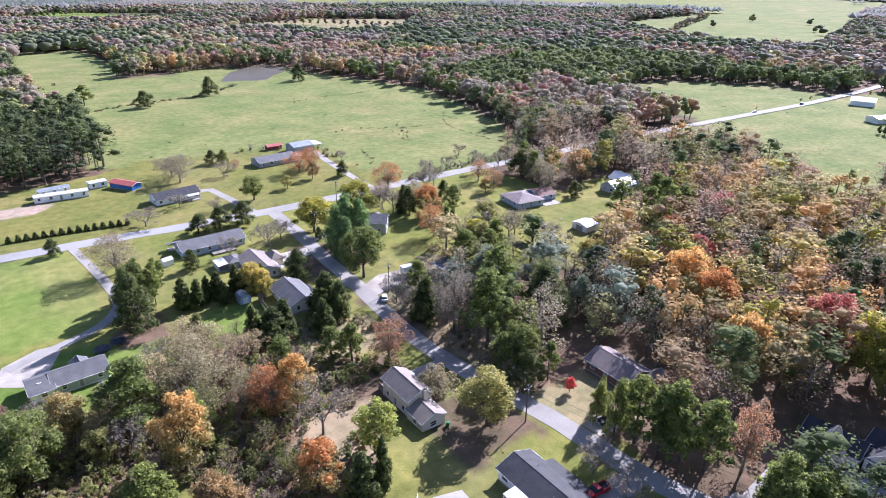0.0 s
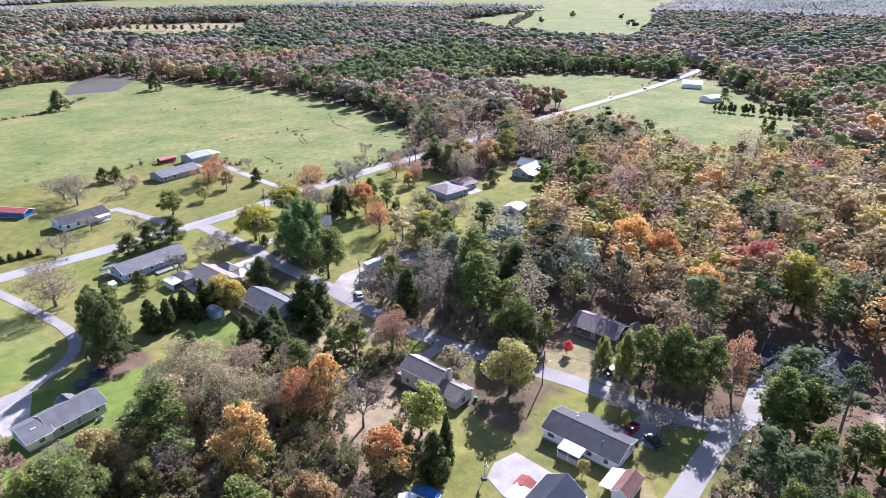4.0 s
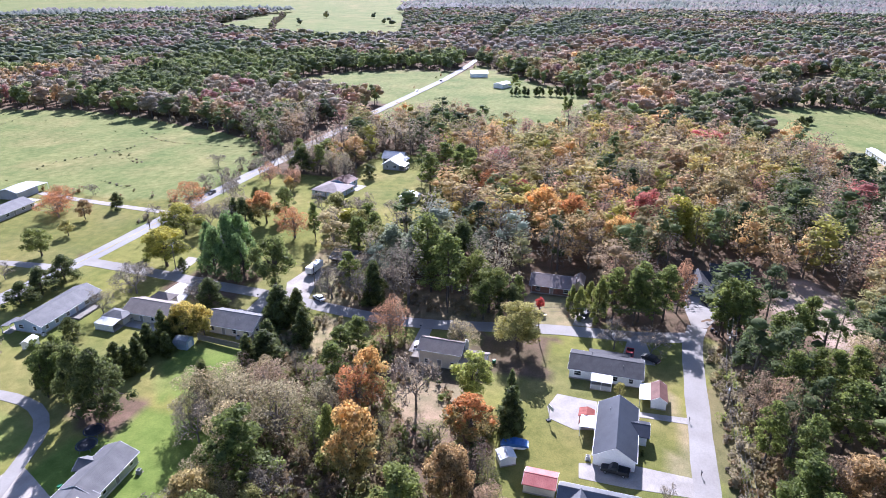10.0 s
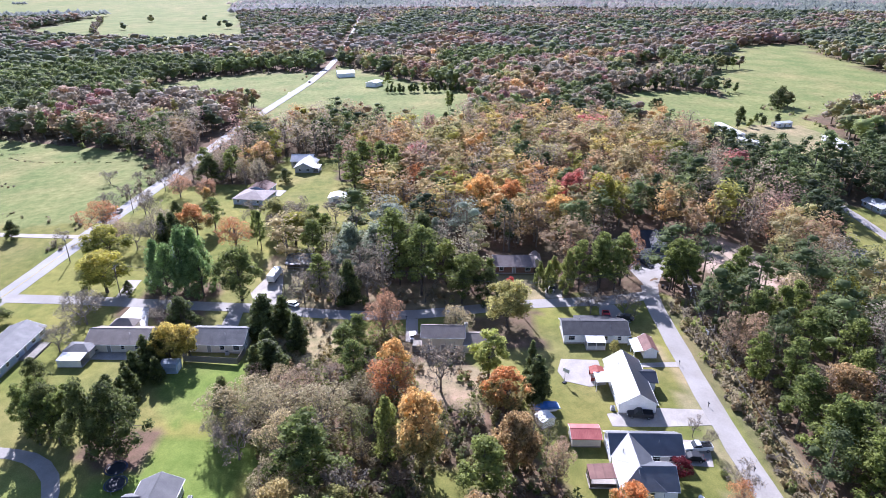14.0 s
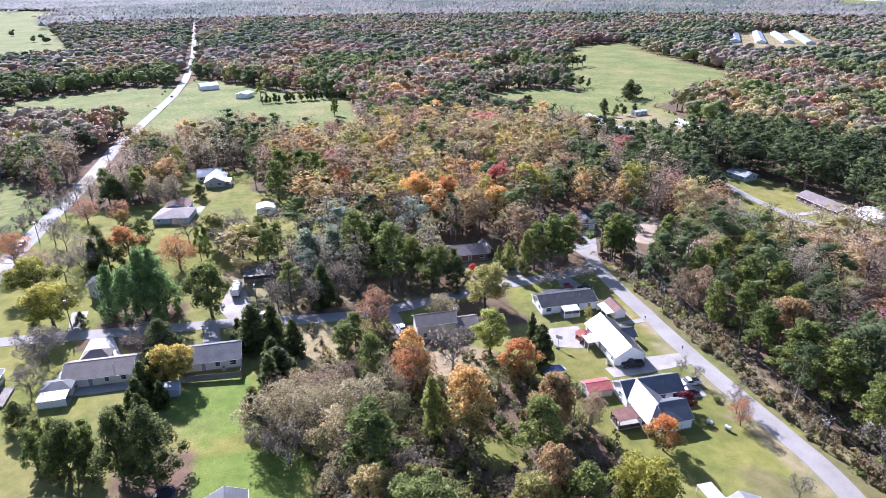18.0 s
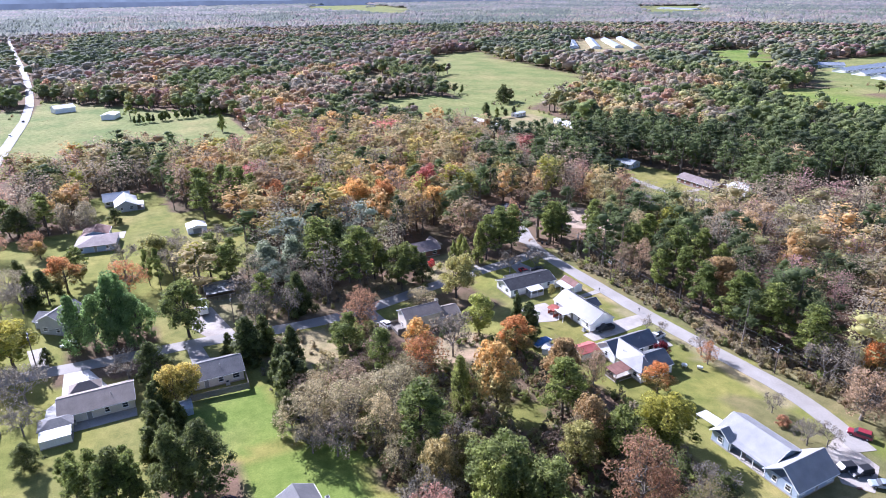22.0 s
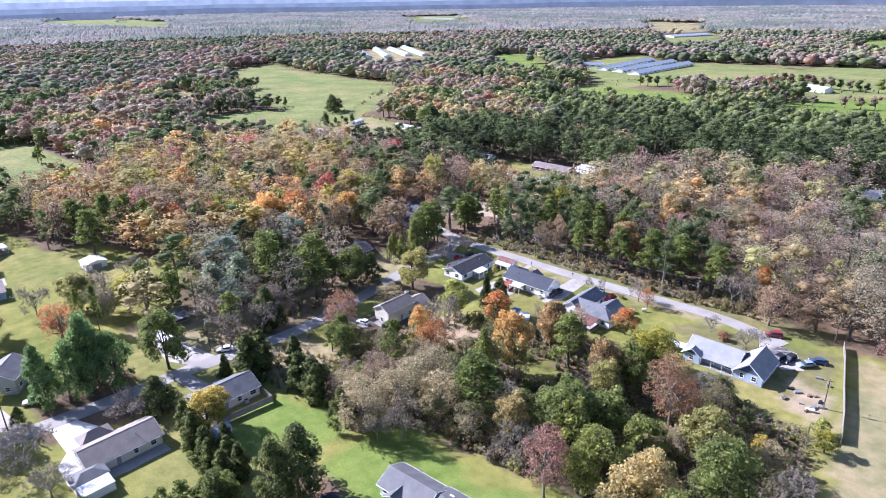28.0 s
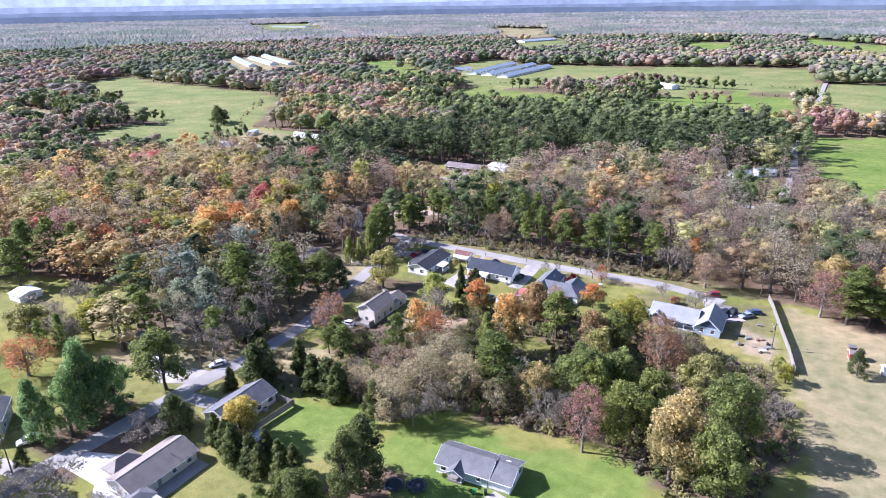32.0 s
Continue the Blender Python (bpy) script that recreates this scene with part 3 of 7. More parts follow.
PATCHES.append(([(89, 66), (106, 66), (106, 88), (90, 86)], DRY))
PATCHES.append(([(-47, 62), (-38, 60), (-36, 72), (-48, 76)], (0.3, 0.255, 0.165)))
PATCHES.append(([(-40, 28), (90, 32), (90, 40), (-40, 37)], (0.165, 0.156, 0.07)))
PATCHES.append(([(-28, 29), (90, 31), (90, 34.5), (-28, 33)], DRY))
PATCHES.append(([(6, 44), (77, 44), (77, 76), (60, 80), (28, 80), (8, 74)], MOWN))
PATCHES.append(([(62, 76), (82, 76), (82, 94), (64, 96)], LITTER))
PATCHES.append(([(-14, 40), (70, 45), (70, 47), (-14, 46)], DRY))


PATCHES.append(([(7, 95), (15, 94), (19, 99), (15, 104), (8, 103)], MOWN))
PATCHES.append(([(-24, 99), (-17, 98), (-15, 105), (-22, 107)], MOWN))
THICKET = PATCHES[3][0]
GLADES = ((12.5, 98.5, 7.5), (-20, 102.5, 6.0))


def axis_steps(lo, hi, step, far, growth=1.13):
    mid = list(np.arange(lo, hi + 0.1, step))
    out, s, v = [], step, hi
    while v < far[1]:
        s *= growth
        v += s
        out.append(v)
    pre, s, v = [], step, lo
    while v > far[0]:
        s *= growth
        v -= s
        pre.append(v)
    return np.array(pre[::-1] + mid + out)


def build_ground():
    xs, ys = axis_steps(-90, 330, 2.6, (-2500, 5200), 1.09), axis_steps(-130, 350, 2.6, (-5200, 5200), 1.09)
    gx, gy = np.meshgrid(xs, ys)
    wob = np.array([noise.noise((x * 0.09, y * 0.09, 3.0)) for x, y in zip(gx.ravel(), gy.ravel())]).reshape(gx.shape)
    wx, wy = gx + 3.0 * wob, gy - 3.0 * wob
    col = np.zeros(gx.shape + (4,))
    col[..., :3], col[..., 3] = LITTER, 1
    far = np.hypot(gx, gy - 120) > 150
    col[np.hypot(gx, gy - 120) > 1500, :3] = (0.1, 0.09, 0.075)
    for lean in (0.09, 0.045):
        for poly, tone in OPEN[1:]:
            col[inside(wx + (wx + 72) * lean, wy + (wy - 120) * lean, poly) & far, :3] = tone
    for poly, tone in OPEN + PATCHES:
        col[inside(wx, wy, poly), :3] = tone
    # dry and green drifts across the open ground
    drift = np.array([noise.noise((x * 0.02, y * 0.02, 8.0)) + 0.5 * noise.noise((x * 0.07, y * 0.07, 1.0)) for x, y in zip(gx.ravel(), gy.ravel())]).reshape(gx.shape)
    w = np.clip(drift * 0.8 + 0.04, 0, 0.4)[..., None]
    grassy = (col[..., 1:2] > col[..., 0:1])
    col[..., :3] = np.where(grassy, col[..., :3] * (1 - w) + w * np.array((0.255, 0.224, 0.1)), col[..., :3])
    lift = 0.12 * drift * (np.hypot(gx - 60, gy - 110) > 170)
    verts = np.stack([gx, gy, gz(gx, gy) + np.minimum(lift, 0)], -1).reshape(-1, 3)
    n, m = gx.shape
    i = (np.arange(n - 1)[:, None] * m + np.arange(m - 1)[None]).ravel()
    faces = np.stack([i, i + 1, i + m + 1, i + m], -1)
    ob = new("ground", mesh_from("ground", verts, faces, [MAT["ground"]], tint=col.reshape(-1, 4), attr="cover", smooth=True))
    tagged(ob, "rolling ground of lawns, pasture and leaf litter", "ground", kind="structure")


def resample(line, step):
    pts = [Vector((*p, 0)) for p in line]
    out = []
    for a, b in zip(pts, pts[1:]):
        n = max(1, int((b - a).length / step))
        out += [a.lerp(b, i / n) for i in range(n)]
    out.append(pts[-1])
    for _ in range(3):
        out = [out[0]] + [(out[i - 1] + 2 * out[i] + out[i + 1]) / 4 for i in range(1, len(out) - 1)] + [out[-1]]
    return out


def strip(line, width, thick, lift=0.05, step=4.0, seed=1, ragged=0.0):
    """A ribbon with thickness, laid on the ground along a line."""
    rng = random.Random(seed)
    pts = resample(line, step)
    bm = bmesh.new()
    rows = []
    for i, p in enumerate(pts):
        d = (pts[min(i + 1, len(pts) - 1)] - pts[max(i - 1, 0)]).normalized()
        side = Vector((-d.y, d.x, 0))
        wl, wr = width / 2 + rng.uniform(-ragged, ragged), width / 2 + rng.uniform(-ragged, ragged)
        far = max(0.0, math.hypot(p.x - 60, p.y - 110) - 200) * 0.0012
        z = at_ground(p.x, p.y) + lift + min(far, 0.6)
        l, r = p + side * wl, p - side * wr
        rows.append([bm.verts.new((l.x, l.y, z - thick)), bm.verts.new((l.x, l.y, z)), bm.verts.new((r.x, r.y, z)), bm.verts.new((r.x, r.y, z - thick))])
    for a, b in zip(rows, rows[1:]):
        for k in range(3):
            bm.faces.new((a[k], a[k + 1], b[k + 1], b[k]))
    bm.faces.new(rows[0])
    bm.faces.new(rows[-1])
    return bm


def slab(outline, z0, z1, laid=False):
    bm = bmesh.new()
    lo = [bm.verts.new((x, y, (at_ground(x, y) if laid else 0) + z0)) for x, y in outline]
    hi = [bm.verts.new((x, y, (at_ground(x, y) if laid else 0) + z1)) for x, y in outline]
    bm.faces.new(lo)
    bm.faces.new(hi)
    n = len(outline)
    for i in range(n):
        bm.faces.new((lo[i], lo[(i + 1) % n], hi[(i + 1) % n], hi[i]))
    return bm


def paved(name, outline, mat, label, top=0.06):
    ob = part(name, slab(outline, -0.3, top, True), MAT[mat])
    return tagged(ob, label, "driveway", kind="structure")


build_ground()
for i, (road_name, (line, width, mat)) in enumerate(ROADS.items()):
    ob = part(road_name, strip(line, width, 0.14, 0.07 + 0.006 * i, 4.0, i, 0.12), MAT[mat])
    tagged(ob, "sun-bleached worn asphalt road between lawns and trees" if "road" in road_name else "narrow pale driveway across the grass", "road", kind="structure")
for side in (-0.12, 0.12):
    ob = part("road_marking", strip([(x, y + side) for x, y in HIGHWAY[3:12]], 0.12, 0.02, 0.11, 6.0), MAT["line"])
    tagged(ob, "faded yellow centre line", "road marking", kind="structure")
pond = part("pond", slab([(176, 566), (186, 600), (204, 634), (232, 662), (256, 666), (264, 640), (256, 620), (236, 600), (222, 580), (200, 566)], -8, at_ground(220, 610) + 0.35), MAT["water"])
tagged(pond, "still brown farm pond in the pasture", "pond", kind="structure")

# ---- trees ----


def ico():
    p = (1 + 5 ** 0.5) / 2
    v = np.array([(-1, p, 0), (1, p, 0), (-1, -p, 0), (1, -p, 0), (0, -1, p), (0, 1, p), (0, -1, -p), (0, 1, -p), (p, 0, -1), (p, 0, 1), (-p, 0, -1), (-p, 0, 1)], float)
    f = np.array([(0, 11, 5), (0, 5, 1), (0, 1, 7), (0, 7, 10), (0, 10, 11), (1, 5, 9), (5, 11, 4), (11, 10, 2), (10, 7, 6), (7, 1, 8), (3, 9, 4), (3, 4, 2), (3, 2, 6), (3, 6, 8), (3, 8, 9), (4, 9, 5), (2, 4, 11), (6, 2, 10), (8, 6, 7), (9, 8, 1)])
    return v / np.linalg.norm(v[0]), f


ICO_V, ICO_F = ico()


def unit(v):
    return v / np.maximum(np.linalg.norm(v, axis=-1, keepdims=True), 1e-6)


def stack(pieces):
    vs, fs, n = [], [], 0
    for v, f in pieces:
        vs.append(v)
        fs.append(f + n)
        n += len(v)
    return np.concatenate(vs), np.concatenate(fs)


def leaves(rng, centres, radii, count, size, squash=1.0, out=0.55, tidy=0.78):
    """Single leaf sprays over the skins of clumps, leaning outward, none deep inside a neighbour."""
    pick = rng.choice(len(radii), size=count * 2, p=radii ** 2 / np.sum(radii ** 2))
    u = unit(rng.normal(size=(count * 2, 3)) + (0, 0, 0.25))
    r = radii[pick] * rng.uniform(0.78, 1.14, count * 2)
    p = centres[pick] + u * r[:, None] * (1, 1, squash)
    ok = np.ones(len(p), bool)
    for k in range(len(radii)):
        d = np.linalg.norm((p - centres[k]) / (1, 1, squash), axis=1)
        ok &= (d > radii[k] * tidy) | (pick == k)
    p, u = p[ok][:count], u[ok][:count]
    n = unit(u * (1, 1, 1.2) + rng.normal(size=u.shape) * out)
    a = unit(np.cross(n, rng.normal(size=u.shape)))
    b = np.cross(n, a)
    s = size * rng.uniform(0.6, 1.35, (len(p), 1))
    t = np.stack([p + a * s * 0.75, p - a * s * 0.45 + b * s * 0.6, p - a * s * 0.4 - b * s * 0.6], 1).reshape(-1, 3)
    return t, np.arange(len(t)).reshape(-1, 3)


def cores(rng, centres, radii, k=0.76, squash=1.0):
    out = []
    for c, r in zip(centres, radii):
        v = ICO_V * (r * k) * rng.uniform(0.72, 1.18, (12, 1)) * (1, 1, squash)
        out.append((v + c, ICO_F))
    return out


def tube(points, radii, sides=5):
    vs, fs = [], []
    pts = [np.asarray(p, float) for p in points]
    for i, p in enumerate(pts):
        d = unit(pts[min(i + 1, len(pts) - 1)] - pts[max(i - 1, 0)])
        a = unit(np.cross(d, (0.31, 0.9, 0.17)))
        b = np.cross(d, a)
        ang = np.arange(sides) * 2 * np.pi / sides
        vs.append(p + radii[i] * (np.cos(ang)[:, None] * a + np.sin(ang)[:, None] * b))
    for i in range(len(pts) - 1):
        for k in range(sides):
            q, w = i * sides + k, i * sides + (k + 1) % sides
            fs += [(q, w, w + sides), (q, w + sides, q + sides)]
    return np.concatenate(vs), np.array(fs)


def limb(rng, p, q, r0, r1, sides=4, bend=0.12):
    p, q = np.asarray(p, float), np.asarray(q, float)
    n = np.linalg.norm(q - p)
    m1 = p + (q - p) * 0.4 + rng.normal(size=3) * n * bend
    m2 = p + (q - p) * 0.72 + rng.normal(size=3) * n * bend
    return tube([p, m1, m2, q], [r0, r0 * 0.75 + r1 * 0.25, r0 * 0.4 + r1 * 0.6, r1], sides)


def broadleaf(seed, full=1.0, size=0.37, solid=True, low=0.0):
    """A round-headed tree, 13 m high and 5 m in radius: trunk with limbs, and crown."""
    rng = np.random.default_rng(seed)
    n = 30
    lop = rng.uniform(-0.9, 0.9, 2)
    c, r = [], []
    for k in range(n):
        f = k / (n - 1.0)
        a = k * 2.4 + rng.uniform(-0.6, 0.6)
        z = 3.8 - low + (8.4 + low) * f + rng.uniform(-0.7, 0.7)
        spread = 4.1 * math.sin(math.pi * min(1, 0.24 + 0.12 * (low > 0) + 0.68 * f)) * rng.uniform(0.35, 1.08) + 0.2
        c.append((spread * math.cos(a) + lop[0] * f, spread * math.sin(a) + lop[1] * f, z))
        r.append(rng.uniform(0.85, 1.6))
    c, r = np.array(c), np.array(r)
    crown = cores(rng, c, r, 0.6) if solid else []
    crown.append(leaves(rng, c, r, int(3700 * full), size * 0.88, 1.0, 1.0, 0.55))
    wood = [tube([(0, 0, -0.2), (0.1, 0, 2.0), (0, 0.15, 5), (0.1, 0, 9)], [0.34, 0.25, 0.19, 0.06], 6)]
    wood += [limb(rng, (0, 0, rng.uniform(2, 6.5)), q, 0.1, 0.03, 3) for q in (c[::2] if solid else c)]
    return stack(wood), stack(crown)


def pine_tree(seed):
    """A loblolly pine, 18 m high and 5 m in radius: bare lower trunk, tufted irregular head."""
    rng = np.random.default_rng(seed)
    c, r = [], []
    n = 38
    for k in range(n):
        f = k / (n - 1.0)
        z = 5.4 + 12.0 * f
        spread = 4.2 * (1 - 0.8 * f ** 1.6) * rng.uniform(0.25, 1.05)
        a = k * 2.4 + rng.uniform(-0.7, 0.7)
        c.append((spread * math.cos(a), spread * math.sin(a), z + rng.uniform(-0.6, 0.6)))
        r.append(rng.uniform(0.7, 1.3))
    c, r = np.array(c), np.array(r)
    crown = cores(rng, c, r, 0.6, 0.7)
    crown.append(leaves(rng, c, r, 3500, 0.33, 0.72, 1.0, 0.5))
    wood = [tube([(0, 0, -0.2), (0.05, 0, 4), (0.1, 0.1, 10), (0, 0.1, 17)], [0.3, 0.24, 0.17, 0.05], 6)]
    wood += [limb(rng, (0, 0, q[2] - rng.uniform(0.3, 1.0)), q, 0.07, 0.02, 3, 0.06) for q in c[::2]]
    wood += [limb(rng, (0, 0, z), (1.3 * math.cos(z * 5), 1.3 * math.sin(z * 5), z - 0.2), 0.04, 0.015, 3) for z in (3.2, 4.1, 5.0, 5.6)]
    return stack(wood), stack(crown)


def cone_tree(seed, layered=False):
    """A cedar, 10 m high and 3 m in radius, dense to the ground; layered: a white pine in whorls."""
    rng = np.random.default_rng(seed)
    c, r = [], []
    n = 30 if layered else 24
    for k in range(n):
        f = k / (n - 1)
        z = 0.9 + 8.4 * f
        wide = 2.5 * (1 - f) ** 0.75 + 0.15
        a = k * 2.4 + rng.uniform(-0.4, 0.4)
        s = wide * rng.uniform(0.55, 1.0)
        c.append((s * math.cos(a), s * math.sin(a), z))
        r.append((0.55 + 0.55 * (1 - f)) * rng.uniform(0.8, 1.2))
    c, r = np.array(c), np.array(r)
    sq = 0.6 if layered else 1.15
    crown = cores(rng, c, r, 0.78, sq)
    crown.append(tube([(0, 0, 0.5), (0, 0, 5), (0, 0, 9.3)], [1.5, 0.9, 0.15], 6))
    crown.append(leaves(rng, c, r, 2100, 0.31, sq, 0.55))
    wood = [tube([(0, 0, -0.2), (0, 0, 4), (0, 0, 9.4)], [0.22, 0.15, 0.03], 6)]
    wood += [limb(rng, (0, 0, q[2]), q, 0.05, 0.015, 3) for q in c[::2]]
    return stack(wood), stack(crown)


def bare_tree(seed, twigs=True):
    """A leafless tree, 12 m high and 5 m in radius: forking limbs and a haze of twigs with a few leaves."""
    rng = np.random.default_rng(seed)
    wood, tips = [tube([(0, 0, -0.2), (0.08, 0.05, 1.6), (0, 0, 3.2)], [0.3, 0.23, 0.19], 7)], []

    def fork(p, d, length, r, depth):
        q = p + d * length
        wood.append(limb(rng, p, q, r, r * 0.55, 4 if depth < 2 else 3, 0.07))
        if depth == 3:
            tips.append(q)
            return
        for _ in range(4 if depth < 2 else 3):
            nd = unit(d + rng.normal(size=3) * 0.52 + (0, 0, 0.12))
            fork(p + (q - p) * rng.uniform(0.55, 1.0), nd, length * rng.uniform(0.58, 0.8), r * 0.52, depth + 1)

    for k in range(5):
        a = k * 1.257 + rng.uniform(-0.3, 0.3)
        fork(np.array((0, 0, 2.2 + 0.25 * k)), unit(np.array((0.75 * math.cos(a), 0.75 * math.sin(a), 0.9))), rng.uniform(3.0, 3.9), 0.13, 0)
    tips = np.array(tips)
    crown = [leaves(rng, tips[::3], np.full(len(tips[::3]), 0.7), 650 if twigs else 200, 0.26, 1.0, 1.0, 0.0)]
    k = rng.choice(len(tips), 1000)
    a, d = tips[k], unit(rng.normal(size=(1000, 3)) + (0, 0, 0.3)) * rng.uniform(0.5, 1.3, (1000, 1))
    side = unit(np.cross(d, rng.normal(size=(1000, 3)))) * 0.045
    v = np.stack([a + side, a - side, a + d], 1).reshape(-1, 3)
    wood.append((v, np.arange(len(v)).reshape(-1, 3)))
    return stack(wood), stack(crown)


NOMINAL = {"broadleaf": (5.0, 13.0), "big": (5.0, 13.0), "sparse": (5.0, 13.0), "pine": (5.0, 18.0), "cedar": (3.0, 10.0), "low": (5.0, 13.0), "bare": (5.0, 12.0)}
MAKERS = {"broadleaf": lambda s: broadleaf(s), "big": lambda s: broadleaf(s, 1.7, 0.29), "low": lambda s: broadleaf(s, 1.5, 0.3, True, 2.4), "sparse": lambda s: broadleaf(s, 1.0, 0.25, False), "pine": pine_tree, "cedar": cone_tree, "bare": bare_tree}
SHAPES = {}
for fam, make in MAKERS.items():
    for v in range(5 if fam in ("broadleaf", "pine") else 3):
        w, c = make(100 + 17 * v + len(fam))
        SHAPES[fam, v] = (mesh_from("trunk_" + fam, *w, [MAT["bark_grey" if fam in ("bare", "sparse") else "bark"]], smooth=True), mesh_from("crown_" + fam, *c, [LEAF["green"]]))
FAMILY = {"pine": "pine", "cedar": "cedar", "white_pine": "low", "silver": "low", "darkgreen": "low", "bare": "bare", "grey_bare": "bare", "orange_bare": "sparse", "beige": "sparse", "greybrown": "sparse", "pinkbrown": "sparse",
          "redbrown": "sparse", "darkpink": "sparse"}
WORDS = {"olive_yellow": "broad tree with olive and yellow autumn leaves", "green": "full green broadleaf tree", "darkgreen": "dense dark green evergreen tree", "pine": "tall pine with tufted green crown and bare trunk",
         "white_pine": "tall layered blue-green pine beside the street", "cedar": "dark conical cedar, dense to the ground", "yellow": "small tree with golden yellow autumn leaves", "orange": "tall tree with orange autumn leaves",
         "orange_red": "round tree with orange-red autumn leaves", "red": "small bright red autumn tree", "pinkred": "tall tree with pinkish red leaves", "darkpink": "tree with dull pink thinning leaves", "darkred": "small dark red maple beside a house",
         "redbrown": "thinning tree with red-brown leaves", "brown": "tree with dry brown autumn leaves", "tan_oak": "large oak with tan autumn leaves", "pinkbrown": "thin-leaved tree in faded pink and brown",
         "beige": "thicket tree with sparse pale beige leaves", "greybrown": "thin grey-brown tree, half bare", "grey_bare": "bare grey tree with fine twigs", "lime": "tree with lime and yellow leaves", "olive": "round tree with olive fading leaves",
         "lightgreen": "large fresh green broadleaf tree", "silver": "broad silvery green evergreen", "orange_bare": "half-bare tree with last orange leaves", "bare": "leafless tree with forking grey limbs"}
tree_rng = random.Random(5)
PLANTED = []


def tree(kind, x, y, radius, height):
    fam = FAMILY.get(kind, "broadleaf")
    if fam == "broadleaf" and radius > 6.4:
        fam = "big"
    if kind == "green" and radius < 5:
        fam = "low"
    r0, h0 = NOMINAL[fam]
    trunk_me, crown_me = SHAPES[fam, tree_rng.randrange(5 if fam in ("broadleaf", "pine") else 3)]
    name = "white_pine_tree" if kind == "white_pine" else {"pine": "pine_tree", "cedar": "cedar_tree", "bare": "bare_tree"}.get(fam, "broadleaf_tree")
    root = thing(name, x, y, WORDS[kind], "tree", rz=tree_rng.uniform(0, 360))
    root.scale = (radius / r0, radius / r0, height / h0)
    new("trunk", trunk_me).parent = root
    crown = new("crown", crown_me)
    crown.parent = root
    crown.material_slots[0].link = "OBJECT"
    crown.material_slots[0].material = LEAF[kind]
    PLANTED.append((x, y, radius))
    return root


SPOTS = []
SPOTS.append(("olive_yellow", [(90.5, 205, 8.2, 13), (73.1, -4, 5.7, 15), (-50.4, 85.1, 2.6, 5), (127.9, 156.3, 6.6, 13), (156.4, 42.6, 8.5, 18)]))
SPOTS.append(("white_pine", [(91, 181, 6.2, 21), (89.8, 186, 5.8, 17), (89.5, 175, 5.6, 16), (94.5, 178, 6, 20), (94, 190, 4.6, 16)]))
SPOTS.append(("green", [(87.4, 162.6, 7.5, 17), (100.6, 101.7, 5.2, 15), (93, 65.7, 3.6, 14), (101, 68.1, 2.8, 9), (92.9, 96.3, 7.3, 14), (93.6, 71.1, 2.9, 10), (85.2, 251.9, 5.7, 10), (93.6, 314.8, 3.9, 7), (97.1, 72.9, 2, 9), (346.7, -96.1, 2.5, 5)]))
SPOTS.append(("darkgreen", [(22, 167, 6.8, 17), (21.3, 172.5, 5.4, 17), (69.1, 172.8, 5.2, 10), (89.3, 130.1, 5, 14), (128.6, 199.1, 4.9, 12), (131.3, 261.6, 3.8, 7), (31.6, 147.5, 3.7, 11), (44.7, 198.3, 3.4, 7), (89, 197.5, 2, 5), (88.9, 89.3, 4.7, 11), (25, 183, 5.5, 14), (89, 318.1, 4.5, 7), (63, 228, 5.4, 8.5), (71.5, 228, 5.4, 9), (55, 227.5, 5, 8), (9.5, 235.8, 3.4, 6), (97.5, 499.5, 8.5, 12), (150.8, 522.3, 8.5, 14), (241.5, 554.6, 8.5, 15), (288.5, 570.6, 6.5, 9), (392.1, -130.1, 8.2, 14)]))
SPOTS.append(("darkgreen", [(343.8, -84.6, 4.9, 10), (403.1, -135.8, 8.5, 14)]))
SPOTS.append(("darkgreen", [(335, 108.7, 4.2, 7), (391.8, -42.1, 4.5, 7)]))
SPOTS.append(("cedar", [(72.8, 154.2, 2.2, 7), (69.9, 145.3, 4, 12), (62.2, 139.8, 3.5, 11), (44.9, 174.1, 3.2, 9), (50.4, 173.9, 3.1, 10), (42, 174.7, 2.4, 8), (45.6, 169.3, 2.2, 7), (45.5, 80.7, 2.3, 13), (128.5, 203.5, 3.3, 12), (53.3, 144.7, 3.9, 11), (44.9, 145.2, 3.5, 11), (57.7, 172.4, 2.9, 9), (38.6, 172.2, 2.8, 9), (53.6, 172.7, 2.9, 9), (34.9, 171.8, 2.8, 9), (68, 149.8, 5.8, 13), (88.5, 130.6, 4, 13), (49.6, 143.2, 5.7, 10), (35.3, 175.3, 3.2, 9), (40.6, 79.9, 4.1, 12)]))
SPOTS.append(("yellow", [(53, 169.3, 4.5, 11), (149.5, 124, 7, 11), (55.6, 165.6, 3.8, 10), (147.3, 116.9, 6.8, 9)]))
SPOTS.append(("pine", [(23, 179.7, 3.5, 12), (22.7, 183.8, 3.5, 12), (26, 188.5, 3.5, 12), (28.7, 179.9, 2.9, 11), (63.2, 126.9, 3.6, 8), (43.2, 121.7, 4.6, 14), (94.3, 109.3, 8.5, 23), (100.9, 116.6, 5.2, 18), (88.4, 97, 3.6, 12), (96.2, 88.7, 3.4, 11), (143.8, 190.9, 5.2, 12), (123.9, 144.3, 4.7, 14), (123.1, 167.1, 2.7, 15), (94.5, 61.7, 5.3, 17), (96.9, 54.9, 5.6, 18), (94.2, 51.1, 3.9, 15), (96.2, 32.9, 5.6, 17), (98.1, 28.7, 6.6, 15), (95.8, 33.8, 4.6, 12), (91, 17.4, 5.4, 14)]))
